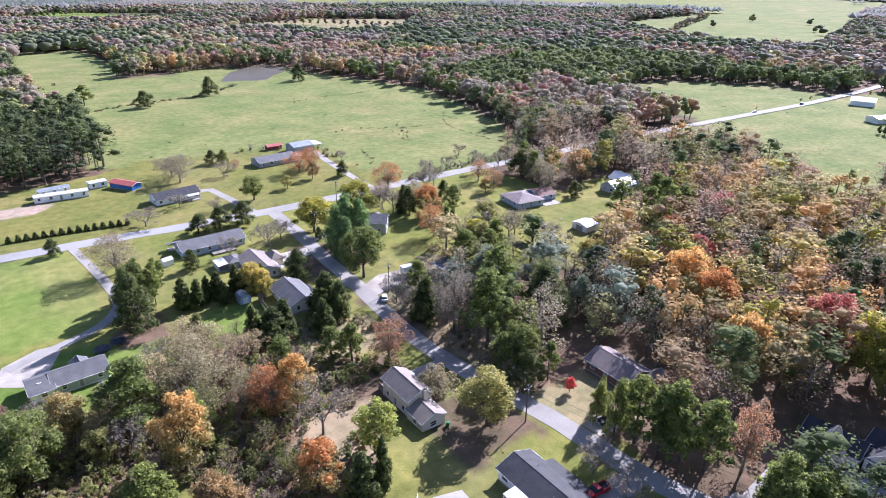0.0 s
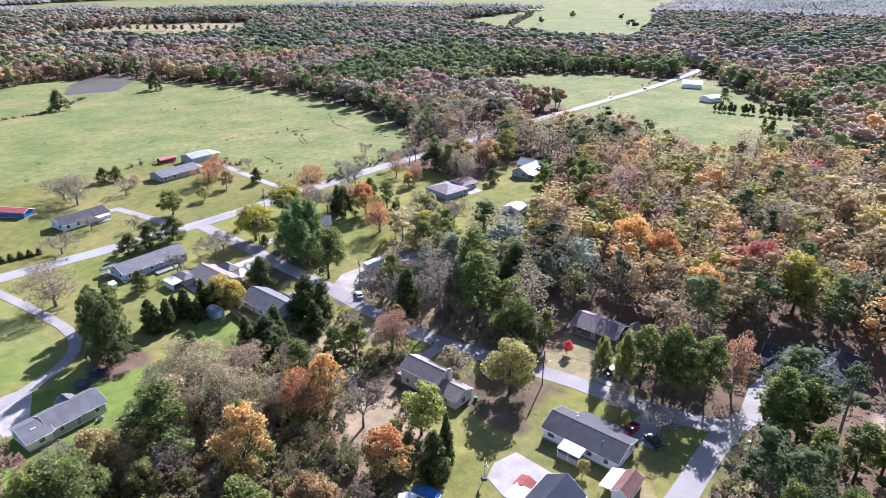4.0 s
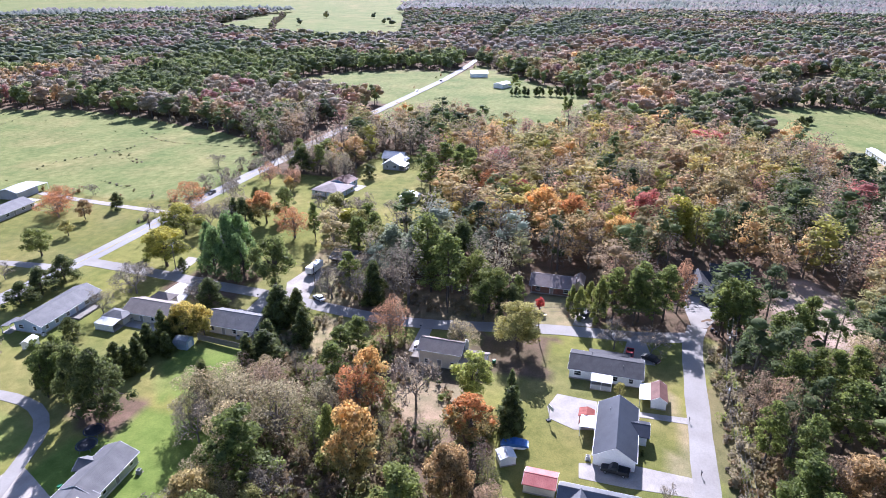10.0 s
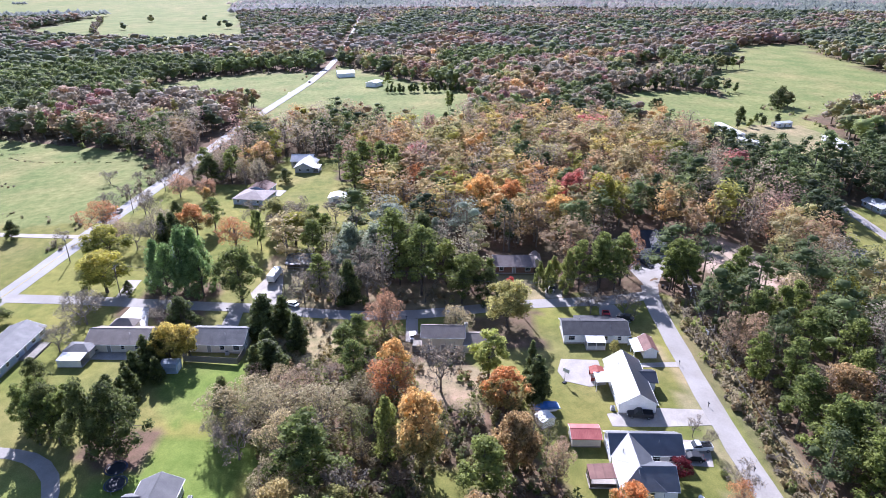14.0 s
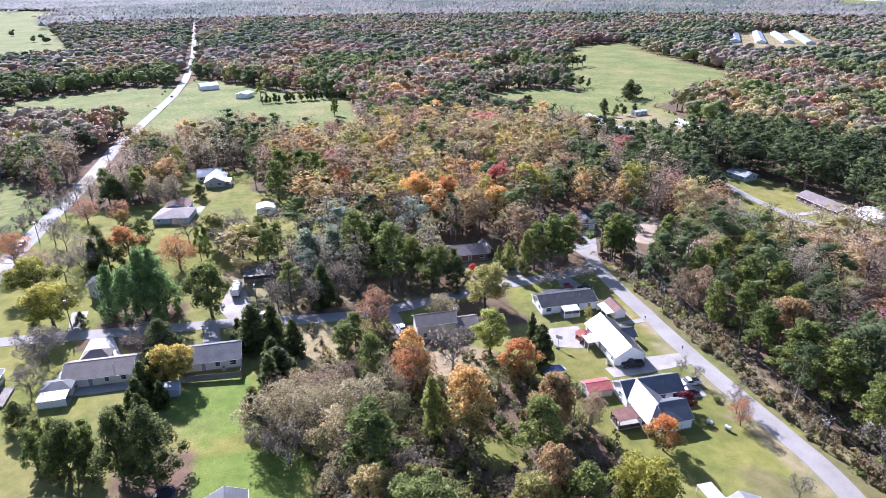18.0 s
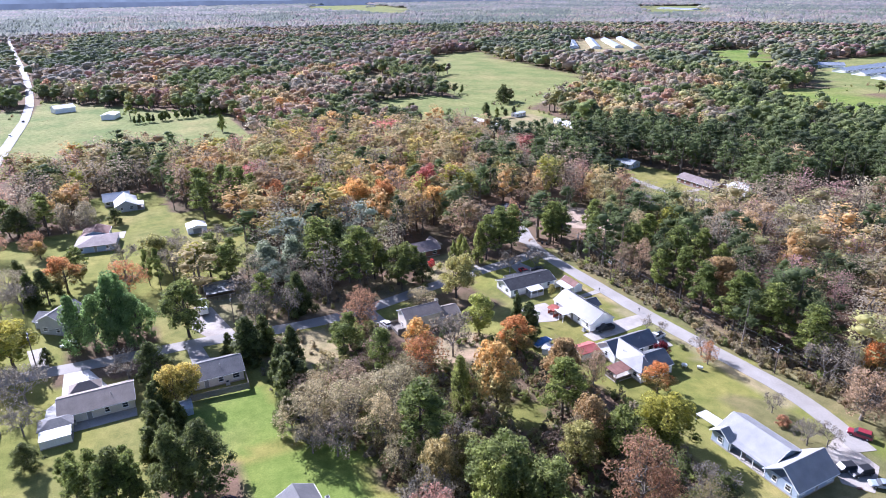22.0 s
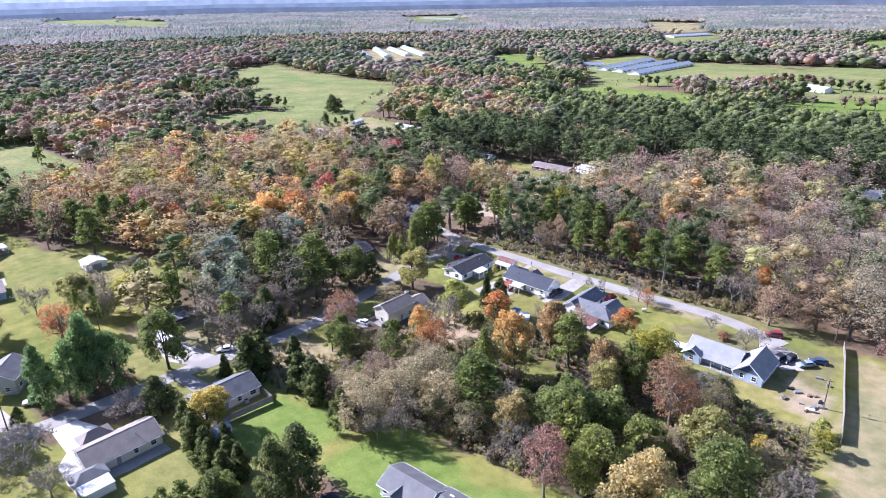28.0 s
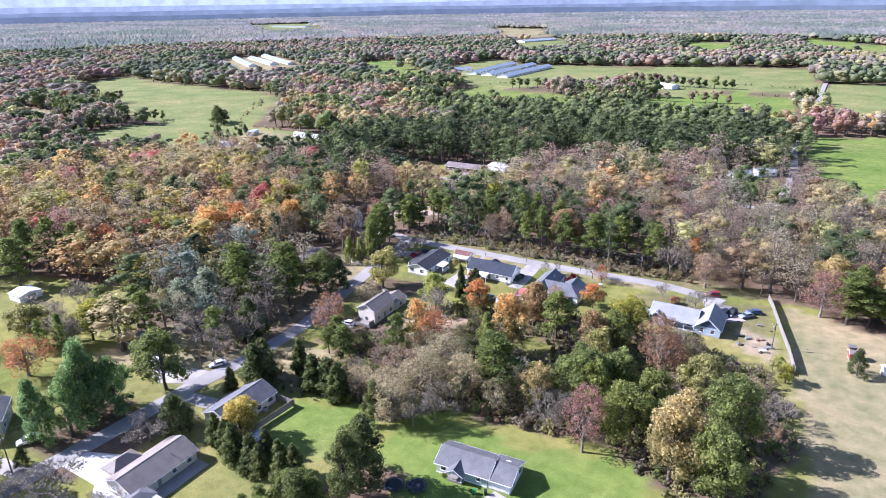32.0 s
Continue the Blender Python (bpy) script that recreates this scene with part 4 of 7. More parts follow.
SPOTS.append(("pine", [(43.9, 30.4, 4.4, 16), (70.3, 9.6, 5.1, 16), (52.2, 14.9, 6.3, 18), (39.4, 24.7, 4.7, 17), (18.1, 26.7, 6, 18), (49.4, 6.5, 4.9, 17), (73, 16.3, 4.3, 13), (37.6, 11.6, 4.6, 16), (57.9, 126.7, 4.5, 10), (31, 188.9, 2.7, 11), (29.9, 185.7, 3, 11), (28, 182.5, 3, 11), (26, 179.3, 3, 11), (33, 191, 2.1, 9), (9.2, 23.9, 7.6, 17), (17.8, 24.6, 7.1, 17), (-3.9, 26.2, 6.4, 17), (29.5, 27, 6.6, 16), (-64, 41.8, 8.5, 16)]))
SPOTS.append(("pine", [(115.9, 147.1, 6, 15), (105.6, 118.8, 8.5, 23), (98.9, 48.3, 5.9, 17), (92.9, 30.3, 5.4, 15), (83.3, 23.2, 4.6, 15), (62.4, 23.9, 5, 17), (67.4, 14.4, 4.9, 16), (96, 13.5, 5.2, 15), (97.6, 100.2, 3.5, 12), (62, 123.7, 4.5, 11), (63.2, 529.3, 8.5, 15), (93.4, 140.3, 5, 14), (94.5, 56, 5.3, 17), (102.1, 28.7, 4.8, 14), (375.3, 107.8, 3, 14), (480.6, 162.2, 6.6, 14), (252.5, 99.2, 3.9, 16)]))
SPOTS.append(("redbrown", [(69.5, 118, 6, 14), (105.8, 44.3, 4.5, 17), (94, 300.1, 2.7, 5)]))
SPOTS.append(("orange", [(42.2, 111.8, 4.6, 14), (152.8, 90.1, 8.5, 19), (136.2, 62.1, 6, 17), (171.5, 204, 3, 7)]))
SPOTS.append(("orange_red", [(5.6, 66.8, 4.1, 8), (35.3, 87, 5.3, 11), (-16.4, 22.6, 3.3, 13), (149.4, 79.4, 7.3, 18), (134.8, 194.1, 6.6, 13)]))
SPOTS.append(("lime", [(49.4, 90.5, 5.5, 12), (-48.1, 79.1, 2.1, 4)]))
SPOTS.append(("olive", [(74, 84.6, 7.5, 14), (125.5, 151.2, 5.9, 13), (60.1, 58.4, 1.4, 4), (-33.8, 105.6, 6, 13), (103, 258.2, 3, 6)]))
SPOTS.append(("beige", [(71.1, 98.7, 5.1, 9), (31.7, 141.3, 6.7, 10.5), (42.2, 139.5, 4.4, 7), (79.3, 5.5, 5.9, 14), (17.5, 131.2, 5.3, 13), (26.8, 134.9, 7.4, 13), (-43.5, 100.5, 4, 8), (28.5, 146, 6.5, 11)]))
SPOTS.append(("bare", [(43.3, 101.7, 5.7, 15), (19.5, 141.2, 4.5, 11), (93.6, 125.9, 5.1, 14), (88, 144, 4.2, 12), (133, 162.3, 5.3, 13), (149.9, 145.9, 5.2, 11), (125.2, 205.9, 5.2, 12), (123.5, 211.4, 4.4, 11), (130.2, 242.1, 2.5, 5), (80.7, 60.5, 4, 9), (79.2, 51.4, 3.7, 9), (-23, 52.8, 2.8, 7.5), (-12.2, 49.6, 2.2, 6), (12.6, 44.8, 2.8, 7.6), (87, 134.6, 4.6, 12), (28.3, 48.8, 1.4, 6), (25, 46.6, 1.3, 5.5), (-25.2, 49.4, 2.4, 6), (146.4, 160.2, 5.8, 10), (99.3, 141, 7.4, 13), (65.7, 304.6, 8.5, 11), (41.1, 245.9, 6.3, 8), (188, 229.5, 3.8, 11), (200, 229, 3.9, 11), (178.3, 242.3, 3.3, 7), (150.1, 161.1, 5, 11)]))
SPOTS.append(("greybrown", [(24, 208.5, 8.5, 13)]))
SPOTS.append(("brown", [(17.4, 86.8, 4.6, 14), (34, 16.8, 7.1, 15)]))
SPOTS.append(("pinkbrown", [(55.6, 26.6, 4.5, 14), (33.1, 22.5, 4.5, 14), (-23, 34.5, 7, 13), (33.7, 133.3, 6.4, 11), (59.4, 30.2, 4, 12), (14.1, 79, 3.5, 11)]))
SPOTS.append(("silver", [(112, 125.7, 8.3, 15), (115.4, 133.7, 7.9, 14)]))
SPOTS.append(("orange_bare", [(124.9, 176.6, 7.2, 12), (178.8, 116.6, 6.6, 15), (124.9, 283.6, 7.2, 10), (37.4, 113.5, 6.1, 13)]))
SPOTS.append(("darkgreen", [(-66.1, 72.7, 2.9, 7.6)]))
SPOTS.append(("darkred", [(16.2, 55.2, 2.3, 5)]))
SPOTS.append(("grey_bare", [(57.5, 200.3, 3.6, 9), (71.5, 200.9, 5.8, 11), (-10.3, 29.3, 5.6, 14), (-49.8, 104.8, 3.8, 8), (22.9, 145.5, 3.9, 9), (72, 178.7, 5, 8), (-25, 83.6, 4.3, 9)]))
SPOTS.append(("darkpink", [(-57, 40.5, 7, 15), (-14.1, 135.5, 5, 16), (157.6, 102.1, 6, 14), (206.4, 117.8, 8.5, 18)]))
SPOTS.append(("tan_oak", [(-32.4, 135.7, 8.3, 19)]))
SPOTS.append(("lightgreen", [(-41.4, 120.3, 7.1, 18), (-41.2, 138.6, 6.6, 17)]))
SPOTS.append(("red", [(97, 82.3, 1.6, 4)]))
SPOTS.append(("pinkred", [(158.9, 55.2, 7.2, 18), (174.5, 101.5, 6.2, 14)]))
SPOTS.append(("greybrown", [(66.8, 294.2, 7.4, 12), (137.1, 208.7, 5.4, 10)]))
SPOTS.append(("bare", [(86, 291.9, 4.6, 8), (143.9, 285.6, 2.7, 6), (67.5, 247.8, 2.9, 6), (199.9, 260.7, 4, 7), (167.3, 244.4, 4.1, 7), (198.6, 246.2, 2.8, 7), (127.2, 162.6, 2.9, 12), (202, 206.4, 5.5, 9), (158.4, 224.7, 4.1, 12), (149.4, 218.3, 4, 13), (147.7, 176.6, 5, 11)]))
SPOTS.append(("orange_bare", [(117.5, 277.5, 6.9, 10), (138.2, 230.7, 7.6, 12)]))
SPOTS.append(("orange_bare", [(8.8, 46.6, 2.6, 6.5)]))
SPOTS.append(("brown", [(118.3, 265.2, 3.4, 8)]))
SPOTS.append(("grey_bare", [(57.3, 260.5, 3.6, 6), (77.8, 205.9, 5, 8)]))
SPOTS.append(("redbrown", [(177.3, 205.7, 5.1, 9), (179.5, 219.1, 4.9, 10)]))
SPOTS.append(("pinkbrown", [(127.5, 220.3, 5.3, 9)]))
SPOTS.append(("pine", [(128.2, 170.1, 2.5, 13), (130.9, 149.7, 5.7, 14), (211.9, 205.2, 8, 14), (188.3, 144.6, 8, 18), (208.2, 143.5, 8, 18), (207.3, 131.1, 6.6, 16)]))
SPOTS.append(("darkgreen", [(152.4, 208.5, 3.8, 8), (201, 213.4, 8, 13), (201, 178.9, 4.3, 7)]))
SPOTS.append(("pine", [(190, 133, 6, 19), (195.5, 127.5, 6, 19), (186, 124.5, 5.5, 18), (201, 134.5, 6.5, 20), (205.5, 217, 5.5, 15), (199, 203, 5.6, 15)]))
SPOTS.append(("greybrown", [(203, 209, 5.5, 14), (196.5, 196, 5, 13), (206, 224, 4.6, 12), (194, 188, 5, 13)]))
SPOTS.append(("pine", [(-64, 39.5, 5.2, 14), (-69.5, 41, 5, 13), (-66.5, 34, 5.6, 16), (-75, 42, 5, 13)]))
SPOTS.append(("tan_oak", [(-60.5, 29, 7.5, 16), (-74, 33, 6.5, 15)]))
SPOTS.append(("pinkbrown", [(-67.5, 26, 6, 15), (-80, 43, 5, 10), (-80, 36, 6, 14)]))
SPOTS.append(("orange", [(-75, 25, 6, 15), (220.7, 194, 7.4, 14)]))
SPOTS.append(("silver", [(125.4, 106.9, 5.6, 12)]))
SPOTS.append(("olive_yellow", [(116.3, 216.9, 7.8, 12)]))
SPOTS.append(("olive", [(141.7, 166, 6.1, 13)]))
SPOTS.append(("beige", [(25.1, 125.5, 8, 13), (34.8, 119.6, 5.4, 10)]))
SPOTS.append(("pine", [(11.7, 125.5, 8.2, 17), (8, 92.7, 6.6, 16)]))
SPOTS.append(("orange", [(16.4, 104.7, 6.4, 18)]))
SPOTS.append(("green", [(20.4, 111.2, 3.6, 15), (-12, 122.5, 5, 15), (-8.3, 89.7, 5, 12), (-20.9, 127, 7, 15), (-24.5, 116.5, 5, 13)]))
SPOTS.append(("lightgreen", [(-7.7, 118.4, 7.6, 16), (-14.5, 113.6, 6.4, 14)]))
SPOTS.append(("brown", [(17.4, 86.8, 4.6, 14), (-3.5, 94, 4.8, 13)]))
SPOTS.append(("olive", [(-6, 99, 5, 11), (-29.5, 121.5, 4.2, 10), (3.5, 119, 3.6, 8)]))
SPOTS.append(("olive_yellow", [(-8.9, 78.6, 7, 12)]))
SPOTS.append(("redbrown", [(-22, 97.6, 6.6, 18), (-24.5, 94.5, 4.4, 12)]))
SPOTS.append(("beige", [(8, 131.2, 4.4, 9), (3.5, 124, 3.4, 8)]))
SPOTS.append(("tan_oak", [(0.4, 127.3, 4.6, 13)]))
SPOTS.append(("grey_bare", [(-4.2, 131.3, 4.6, 12), (9.5, 119, 4, 9)]))
SPOTS.append(("darkgreen", [(-27.6, 83, 4.5, 7), (114, 109.5, 8.5, 18)]))
SPOTS.append(("yellow", [(-40.4, 95.1, 2.4, 5)]))
for tree_kind, spots in SPOTS:
    for x, y, radius, height in spots:
        tree(tree_kind, x, y, radius, height)

# ---- woods ----


def forest_tree(rng, count, size, thin=False):
    """A tree grown up among others, 16.5 m high and 3.6 m in radius: clear bole, rising limbs, narrow crown. Gives foliage and wood."""
    n = 14
    f = np.arange(n) / (n - 1.0)
    a = np.arange(n) * 2.4 + rng.uniform(-0.6, 0.6, n)
    s = 2.9 * np.sin(np.pi * (0.22 + 0.66 * f)) * rng.uniform(0.3, 1.1, n)
    c = np.stack([s * np.cos(a), s * np.sin(a), 4.6 + 10.6 * f + rng.uniform(-0.7, 0.7, n)], -1)
    r = rng.uniform(1.0, 1.6, n)
    crown = [] if thin else cores(rng, c[::2], r[::2], 0.72)
    crown.append(leaves(rng, c, r, count, size, 1.0, 0.7 if thin else 0.55, 0.3 if thin else 0.6))
    wood = [tube([(0, 0, -0.2), (0.1, 0, 5), (0, 0.1, 13.5)], [0.24, 0.18, 0.05], 4)]
    wood += [limb(rng, (0, 0, max(2.0, q[2] - rng.uniform(2.0, 4.5))), q + (0, 0, 0.5), 0.09, 0.03, 3) for q in (c if thin else c[:6:2])]
    return crown, wood, np.array((3.6, 3.6, 16.5))


def forest_pine(rng, count, size):
    """A pine of the woods, 18 m high and 3.4 m in radius: long bare trunk and a ragged tufted head."""
    n = 13
    f = np.arange(n) / (n - 1.0)
    a = np.arange(n) * 2.4 + rng.uniform(-0.7, 0.7, n)
    s = 2.7 * (1 - 0.72 * f ** 2) * rng.uniform(0.3, 1.1, n)
    c = np.stack([s * np.cos(a), s * np.sin(a), 5.6 + 11.0 * f + rng.uniform(-0.6, 0.6, n)], -1)
    r = rng.uniform(1.0, 1.6, n)
    crown = cores(rng, c[::2], r[::2], 0.74, 1.0)
    crown.append(leaves(rng, c, r, count, size, 1.0, 0.6, 0.55))
    wood = [tube([(0, 0, -0.2), (0.05, 0, 7), (0, 0.1, 17)], [0.26, 0.19, 0.05], 4)]
    wood += [limb(rng, (0, 0, q[2] - 0.7), q, 0.06, 0.02, 3, 0.05) for q in c[:6:2]]
    return crown, wood, np.array((3.4, 3.4, 18.0))


def clump_shape(seed, kind):
    """A woodland tree brought to height and radius 1: its points, faces, and which points are bark."""
    rng = np.random.default_rng(seed)
    wood = []
    if kind in ("leafy_fine", "leafy"):
        out, wood, size = forest_tree(rng, *((1000, 0.27) if kind == "leafy_fine" else (480, 0.4)))
    elif kind in ("thin_fine", "thin"):
        out, wood, size = forest_tree(rng, *((1000, 0.2) if kind == "thin_fine" else (420, 0.32)), thin=True)
    elif kind in ("pine_fine", "pine"):
        out, wood, size = forest_pine(rng, *((900, 0.25) if kind == "pine_fine" else (420, 0.4)))
    elif kind in ("lump", "bushy"):
        size = np.array((4.6, 4.6, 14.0 if kind == "lump" else 11.0))
        c = np.array([(rng.uniform(-1.6, 1.6), rng.uniform(-1.6, 1.6), z) for z in ((5.4, 7.6, 9.8, 11.6) if kind == "lump" else (3.0, 4.8, 6.8, 8.8))])
        r = np.array([2.6, 2.7, 2.4, 1.9]) * rng.uniform(0.85, 1.1, 4)
        out = cores(rng, c, r, 0.86, 0.95)
        out.append(leaves(rng, c, r, 110, 0.62, 1.0, 0.65))
        wood = [tube([(0, 0, 0), (0.1, 0, 7)], [0.3, 0.2], 3)]
    elif kind == "canopy":
        # nine crowns of a far wood, each a steep many-sided head
        size, out = np.array((4.6, 4.6, 14.0)), []
        for k in range(9):
            x, y, h, w = (k % 3 - 1) * 3.0 + rng.uniform(-1.3, 1.3), (k // 3 - 1) * 3.0 + rng.uniform(-1.3, 1.3), rng.uniform(9.5, 14.5), rng.uniform(1.2, 2.0)
            ang = np.arange(5) * 1.2566 + rng.uniform(0, 1)
            ring = np.stack([x + w * np.cos(ang), y + w * np.sin(ang), h * rng.uniform(0.3, 0.6, 5)], -1)
            v = np.concatenate([[(x, y, h)], ring])
            out.append((v, np.array([(0, 1 + i, 1 + (i + 1) % 5) for i in range(5)])))
    elif kind == "shrub":
        size = np.array((1.6, 1.6, 2.6))
        c = np.array([(rng.uniform(-0.7, 0.7), rng.uniform(-0.7, 0.7), z) for z in (0.6, 1.2, 1.8)])
        r = np.array([0.8, 0.8, 0.7])
        out = cores(rng, c[:1], r[:1], 0.8)
        out.append(leaves(rng, c, r, 46, 0.42, 1.0, 0.8, 0.4))
    else:
        size = np.array((4.6, 4.6, 14.0))
        c = np.array([(rng.uniform(-2.1, 2.1), rng.uniform(-2.1, 2.1), z) for z in (6.0, 10.6)])
        r = np.array([3.7, 2.5]) * rng.uniform(0.85, 1.15, 2)
        out = cores(rng, c, r, 0.94, 1.15)
        out.append(leaves(rng, c, r, 9, 1.5, 1.15, 0.6))
    v, g = stack(out + wood)
    bark = np.zeros(len(v), bool)
    if wood:
        bark[-sum(len(q[0]) for q in wood):] = True
    return v / size, g, bark


WOOD_SHAPES = {k: [clump_shape(11 * i + 3, k) for i in range(6)] for k in ("leafy", "pine", "thin", "lump", "bushy", "tuft", "canopy", "shrub", "leafy_fine", "pine_fine", "thin_fine")}
BARK_TONE = (0.24, 0.21, 0.175)


def woods(name, label, spots, shape_of, material):
    """Joins a stretch of woodland into one mesh. spots: x, y, radius, height, (r, g, b)."""
    rng = np.random.default_rng(len(name) * 7 + len(spots))
    vs, fs, cs, n = [], [], [], 0
    groups = {}
    for s in spots:
        groups.setdefault((shape_of(s), int(rng.integers(6))), []).append(s)
    for (kind, v), members in groups.items():
        V, Fc, bark = WOOD_SHAPES[kind][v]
        x, y, R, H = (np.array([m[i] for m in members]) for i in range(4))
        tint = np.array([m[4] for m in members])
        a = rng.uniform(0, 2 * np.pi, len(x))
        ca, sa = np.cos(a)[:, None], np.sin(a)[:, None]
        P = np.stack([x[:, None] + R[:, None] * (V[:, 0] * ca - V[:, 1] * sa), y[:, None] + R[:, None] * (V[:, 0] * sa + V[:, 1] * ca), gz(x, y)[:, None] + H[:, None] * V[:, 2]], -1)
        vs.append(P.reshape(-1, 3))
        fs.append((Fc[None] + (np.arange(len(x)) * len(V))[:, None, None] + n).reshape(-1, 3))
        n += len(x) * len(V)
        t = np.ones((len(x), len(V), 4))
        t[..., :3] = np.where(bark[None, :, None], BARK_TONE, tint[:, None])
        cs.append(t.reshape(-1, 4))
    me = mesh_from(name, np.concatenate(vs), np.concatenate(fs), [material], tint=np.concatenate(cs), smooth=True)
    return tagged(new(name, me), label, "woods", kind="stuff")


THIN_KINDS = ("greybrown", "grey_bare", "pinkbrown", "beige", "darkpink", "redbrown")
MIXES = {
    "autumn": (("pine", 2.2), ("green", 1.2), ("olive_yellow", 2.4), ("yellow", 0.8), ("orange", 4), ("tan_oak", 4.5), ("brown", 3.5), ("redbrown", 3), ("pinkred", 0.3), ("darkpink", 0.5), ("olive", 2.5), ("pinkbrown", 1.6), ("greybrown", 4)),
    "faded": (("pine", 2.2), ("green", 1.8), ("greybrown", 4), ("olive", 1.6), ("tan_oak", 2.4), ("orange", 0.9), ("brown", 2.4), ("redbrown", 2), ("darkpink", 1.2), ("pinkbrown", 4.5)),
    "pine": (("darkgreen", 3), ("pine", 12), ("green", 1)),
    "mixed": (("pine", 5), ("green", 2.5), ("olive", 2), ("tan_oak", 2), ("brown", 2), ("redbrown", 1), ("pinkbrown", 2), ("greybrown", 1.5)),
    "beige": (("pine", 0.9), ("green", 0.5), ("olive", 2), ("beige", 4), ("tan_oak", 3), ("orange", 0.8), ("brown", 2), ("darkpink", 1.2), ("pinkbrown", 4), ("greybrown", 3)),
    "lane_pines": (("pine", 8), ("green", 2), ("greybrown", 2), ("brown", 1), ("pinkbrown", 1.5)),
    "grey": (("greybrown", 5), ("grey_bare", 2), ("pinkbrown", 4), ("brown", 3), ("green", 1.5), ("pine", 2), ("darkpink", 0.8)),
    "alone": (("darkgreen", 3), ("green", 1), ("olive", 1)),
    "edge": (("darkgreen", 4), ("green", 3), ("olive", 1.5), ("pine", 2), ("greybrown", 1.5), ("pinkbrown", 1)),
    "conifer": (("darkgreen", 1.2), ("pine", 2), ("silver", 2), ("greybrown", 5), ("green", 1), ("olive", 2), ("pinkbrown", 3), ("beige", 1.5)),
}
ZONES = []
ZONES.append(([(80, 90), (136, 90), (136, 150), (100, 150), (80, 140)], "conifer"))
ZONES.append(([(-12, 10), (30, 6), (50, -14), (80, -14), (104, 0), (104, 45), (-12, 36)], "lane_pines"))
ZONES.append(([(-80, -112), (30, -108), (70, -104), (106, -60), (104, 8), (-12, 38), (-80, 38)], "beige"))
ZONES.append(([(96, -40), (176, -26), (300, -30), (330, 60), (300, 110), (250, 185), (200, 135), (136, 130), (124, 60), (134, 20)], "autumn"))
ZONES.append(([(160, -128), (204, -188), (234, -220), (164, -314), (30, -322), (-30, -266), (-24, -168), (26, -114), (70, -110), (108, -122)], "pine"))
ZONES.append(([(370, -60), (350, -100), (170, -160), (150, -110), (160, -80), (240, -40)], "pine"))
ZONES.append(([(-100, 320), (12, 325), (40, 330), (47, 349), (53, 506), (12, 540), (-100, 600)], "pine"))
ZONES.append(([(312, 466), (560, 560), (640, 420), (600, 380), (420, 420), (330, 380)], "pine"))
ZONES.append(([(200, 190), (330, 180), (320, 234), (205, 232)], "autumn"))


HEDGES = []  # tree rows and brush lines between the fields: line, spacing, radius, height, kinds
HEDGES.append(([(469, -27), (472, -72), (466, -128)], 7.5, 5.0, 11, ("darkgreen", "green", "pine", "greybrown")))
HEDGES.append(([(541, -72), (560, -105), (592, -141), (616, -190)], 9, 6.5, 14, ("olive", "green", "greybrown", "darkgreen")))
HEDGES.append(([(455, 160), (462, 120), (467, 85)], 2.8, 2.9, 8, ("pine", "darkgreen")))
HEDGES.append(([(330, 445), (318, 396), (304, 356), (280, 308), (258, 268)], 5.5, 4.4, 6, ("greybrown", "beige", "greybrown", "olive")))
HEDGES.append(([(345, 450), (336, 410), (322, 365), (300, 312), (304, 276)], 9, 6.5, 13, ("olive", "green", "darkgreen", "tan_oak", "greybrown")))
HEDGES.append(([(272, -462), (246, -478), (221, -490)], 8, 6.0, 12, ("darkgreen", "green", "greybrown")))
HEDGES.append(([(190, -458), (145, -432), (119, -422), (86, -422)], 8, 5.5, 11, ("pinkbrown", "greybrown", "green", "darkgreen")))
HEDGES.append(([(160, -556), (118, -556), (70, -548), (40, -552)], 8, 6.5, 13, ("pinkbrown", "darkgreen", "greybrown", "pine")))
HEDGES.append(([(60, -424), (30, -432)], 8, 6.0, 12, ("darkgreen", "pinkbrown")))
HEDGES.append(([(456, -380), (421, -418), (398, -467), (372, -496)], 9, 6.0, 13, ("pinkbrown", "greybrown", "pine", "redbrown")))
HEDGES.append(([(470, -420), (430, -455), (410, -490)], 9, 6.0, 13, ("pinkbrown", "pine", "brown")))
HEDGES.append(([(323, -74), (329, -92), (336, -104)], 9, 3.6, 8, ("darkgreen", "olive", "green")))
HEDGES.append(([(398, -138), (400, -139)], 9, 7.5, 14, ("olive",)))
HEDGES.append(([(401, -47), (402, -47)], 9, 4.0, 5, ("darkgreen",)))
HEDGES.append(([(335, 108), (336, 108)], 9, 4.6, 5.5, ("silver",)))
HEDGES.append(([(387, 106), (388, 106)], 9, 4.5, 13, ("pine",)))
HEDGES.append(([(312, 115), (313, 115)], 9, 4.0, 12, ("pine",)))
HEDGES.append(([(640, 1030), (560, 1140), (420, 1250)], 14, 7, 13, ("greybrown", "green", "pinkbrown")))
HEDGES.append(([(900, 640), (1100, 760), (1400, 900)], 16, 8, 14, ("pinkbrown", "green", "greybrown")))
HEDGES.append(([(100, 1560), (250, 1700), (380, 1600)], 16, 8, 14, ("greybrown", "green")))


def zone_of(x, y):
    for poly, mixname in ZONES:
        if inside(np.array(x), np.array(y), poly):
            return mixname
    k = 0.0045 if x * x + y * y < 1500 ** 2 else 0.0022
    n = noise.noise((x * k, y * k * 1.8, 5.0)) + 0.5 * noise.noise((x * k * 3, y * k * 4, 2.0))
    return "pine" if n > 0.2 else "mixed" if n > 0.0 else "grey" if n < -0.3 else "faded"


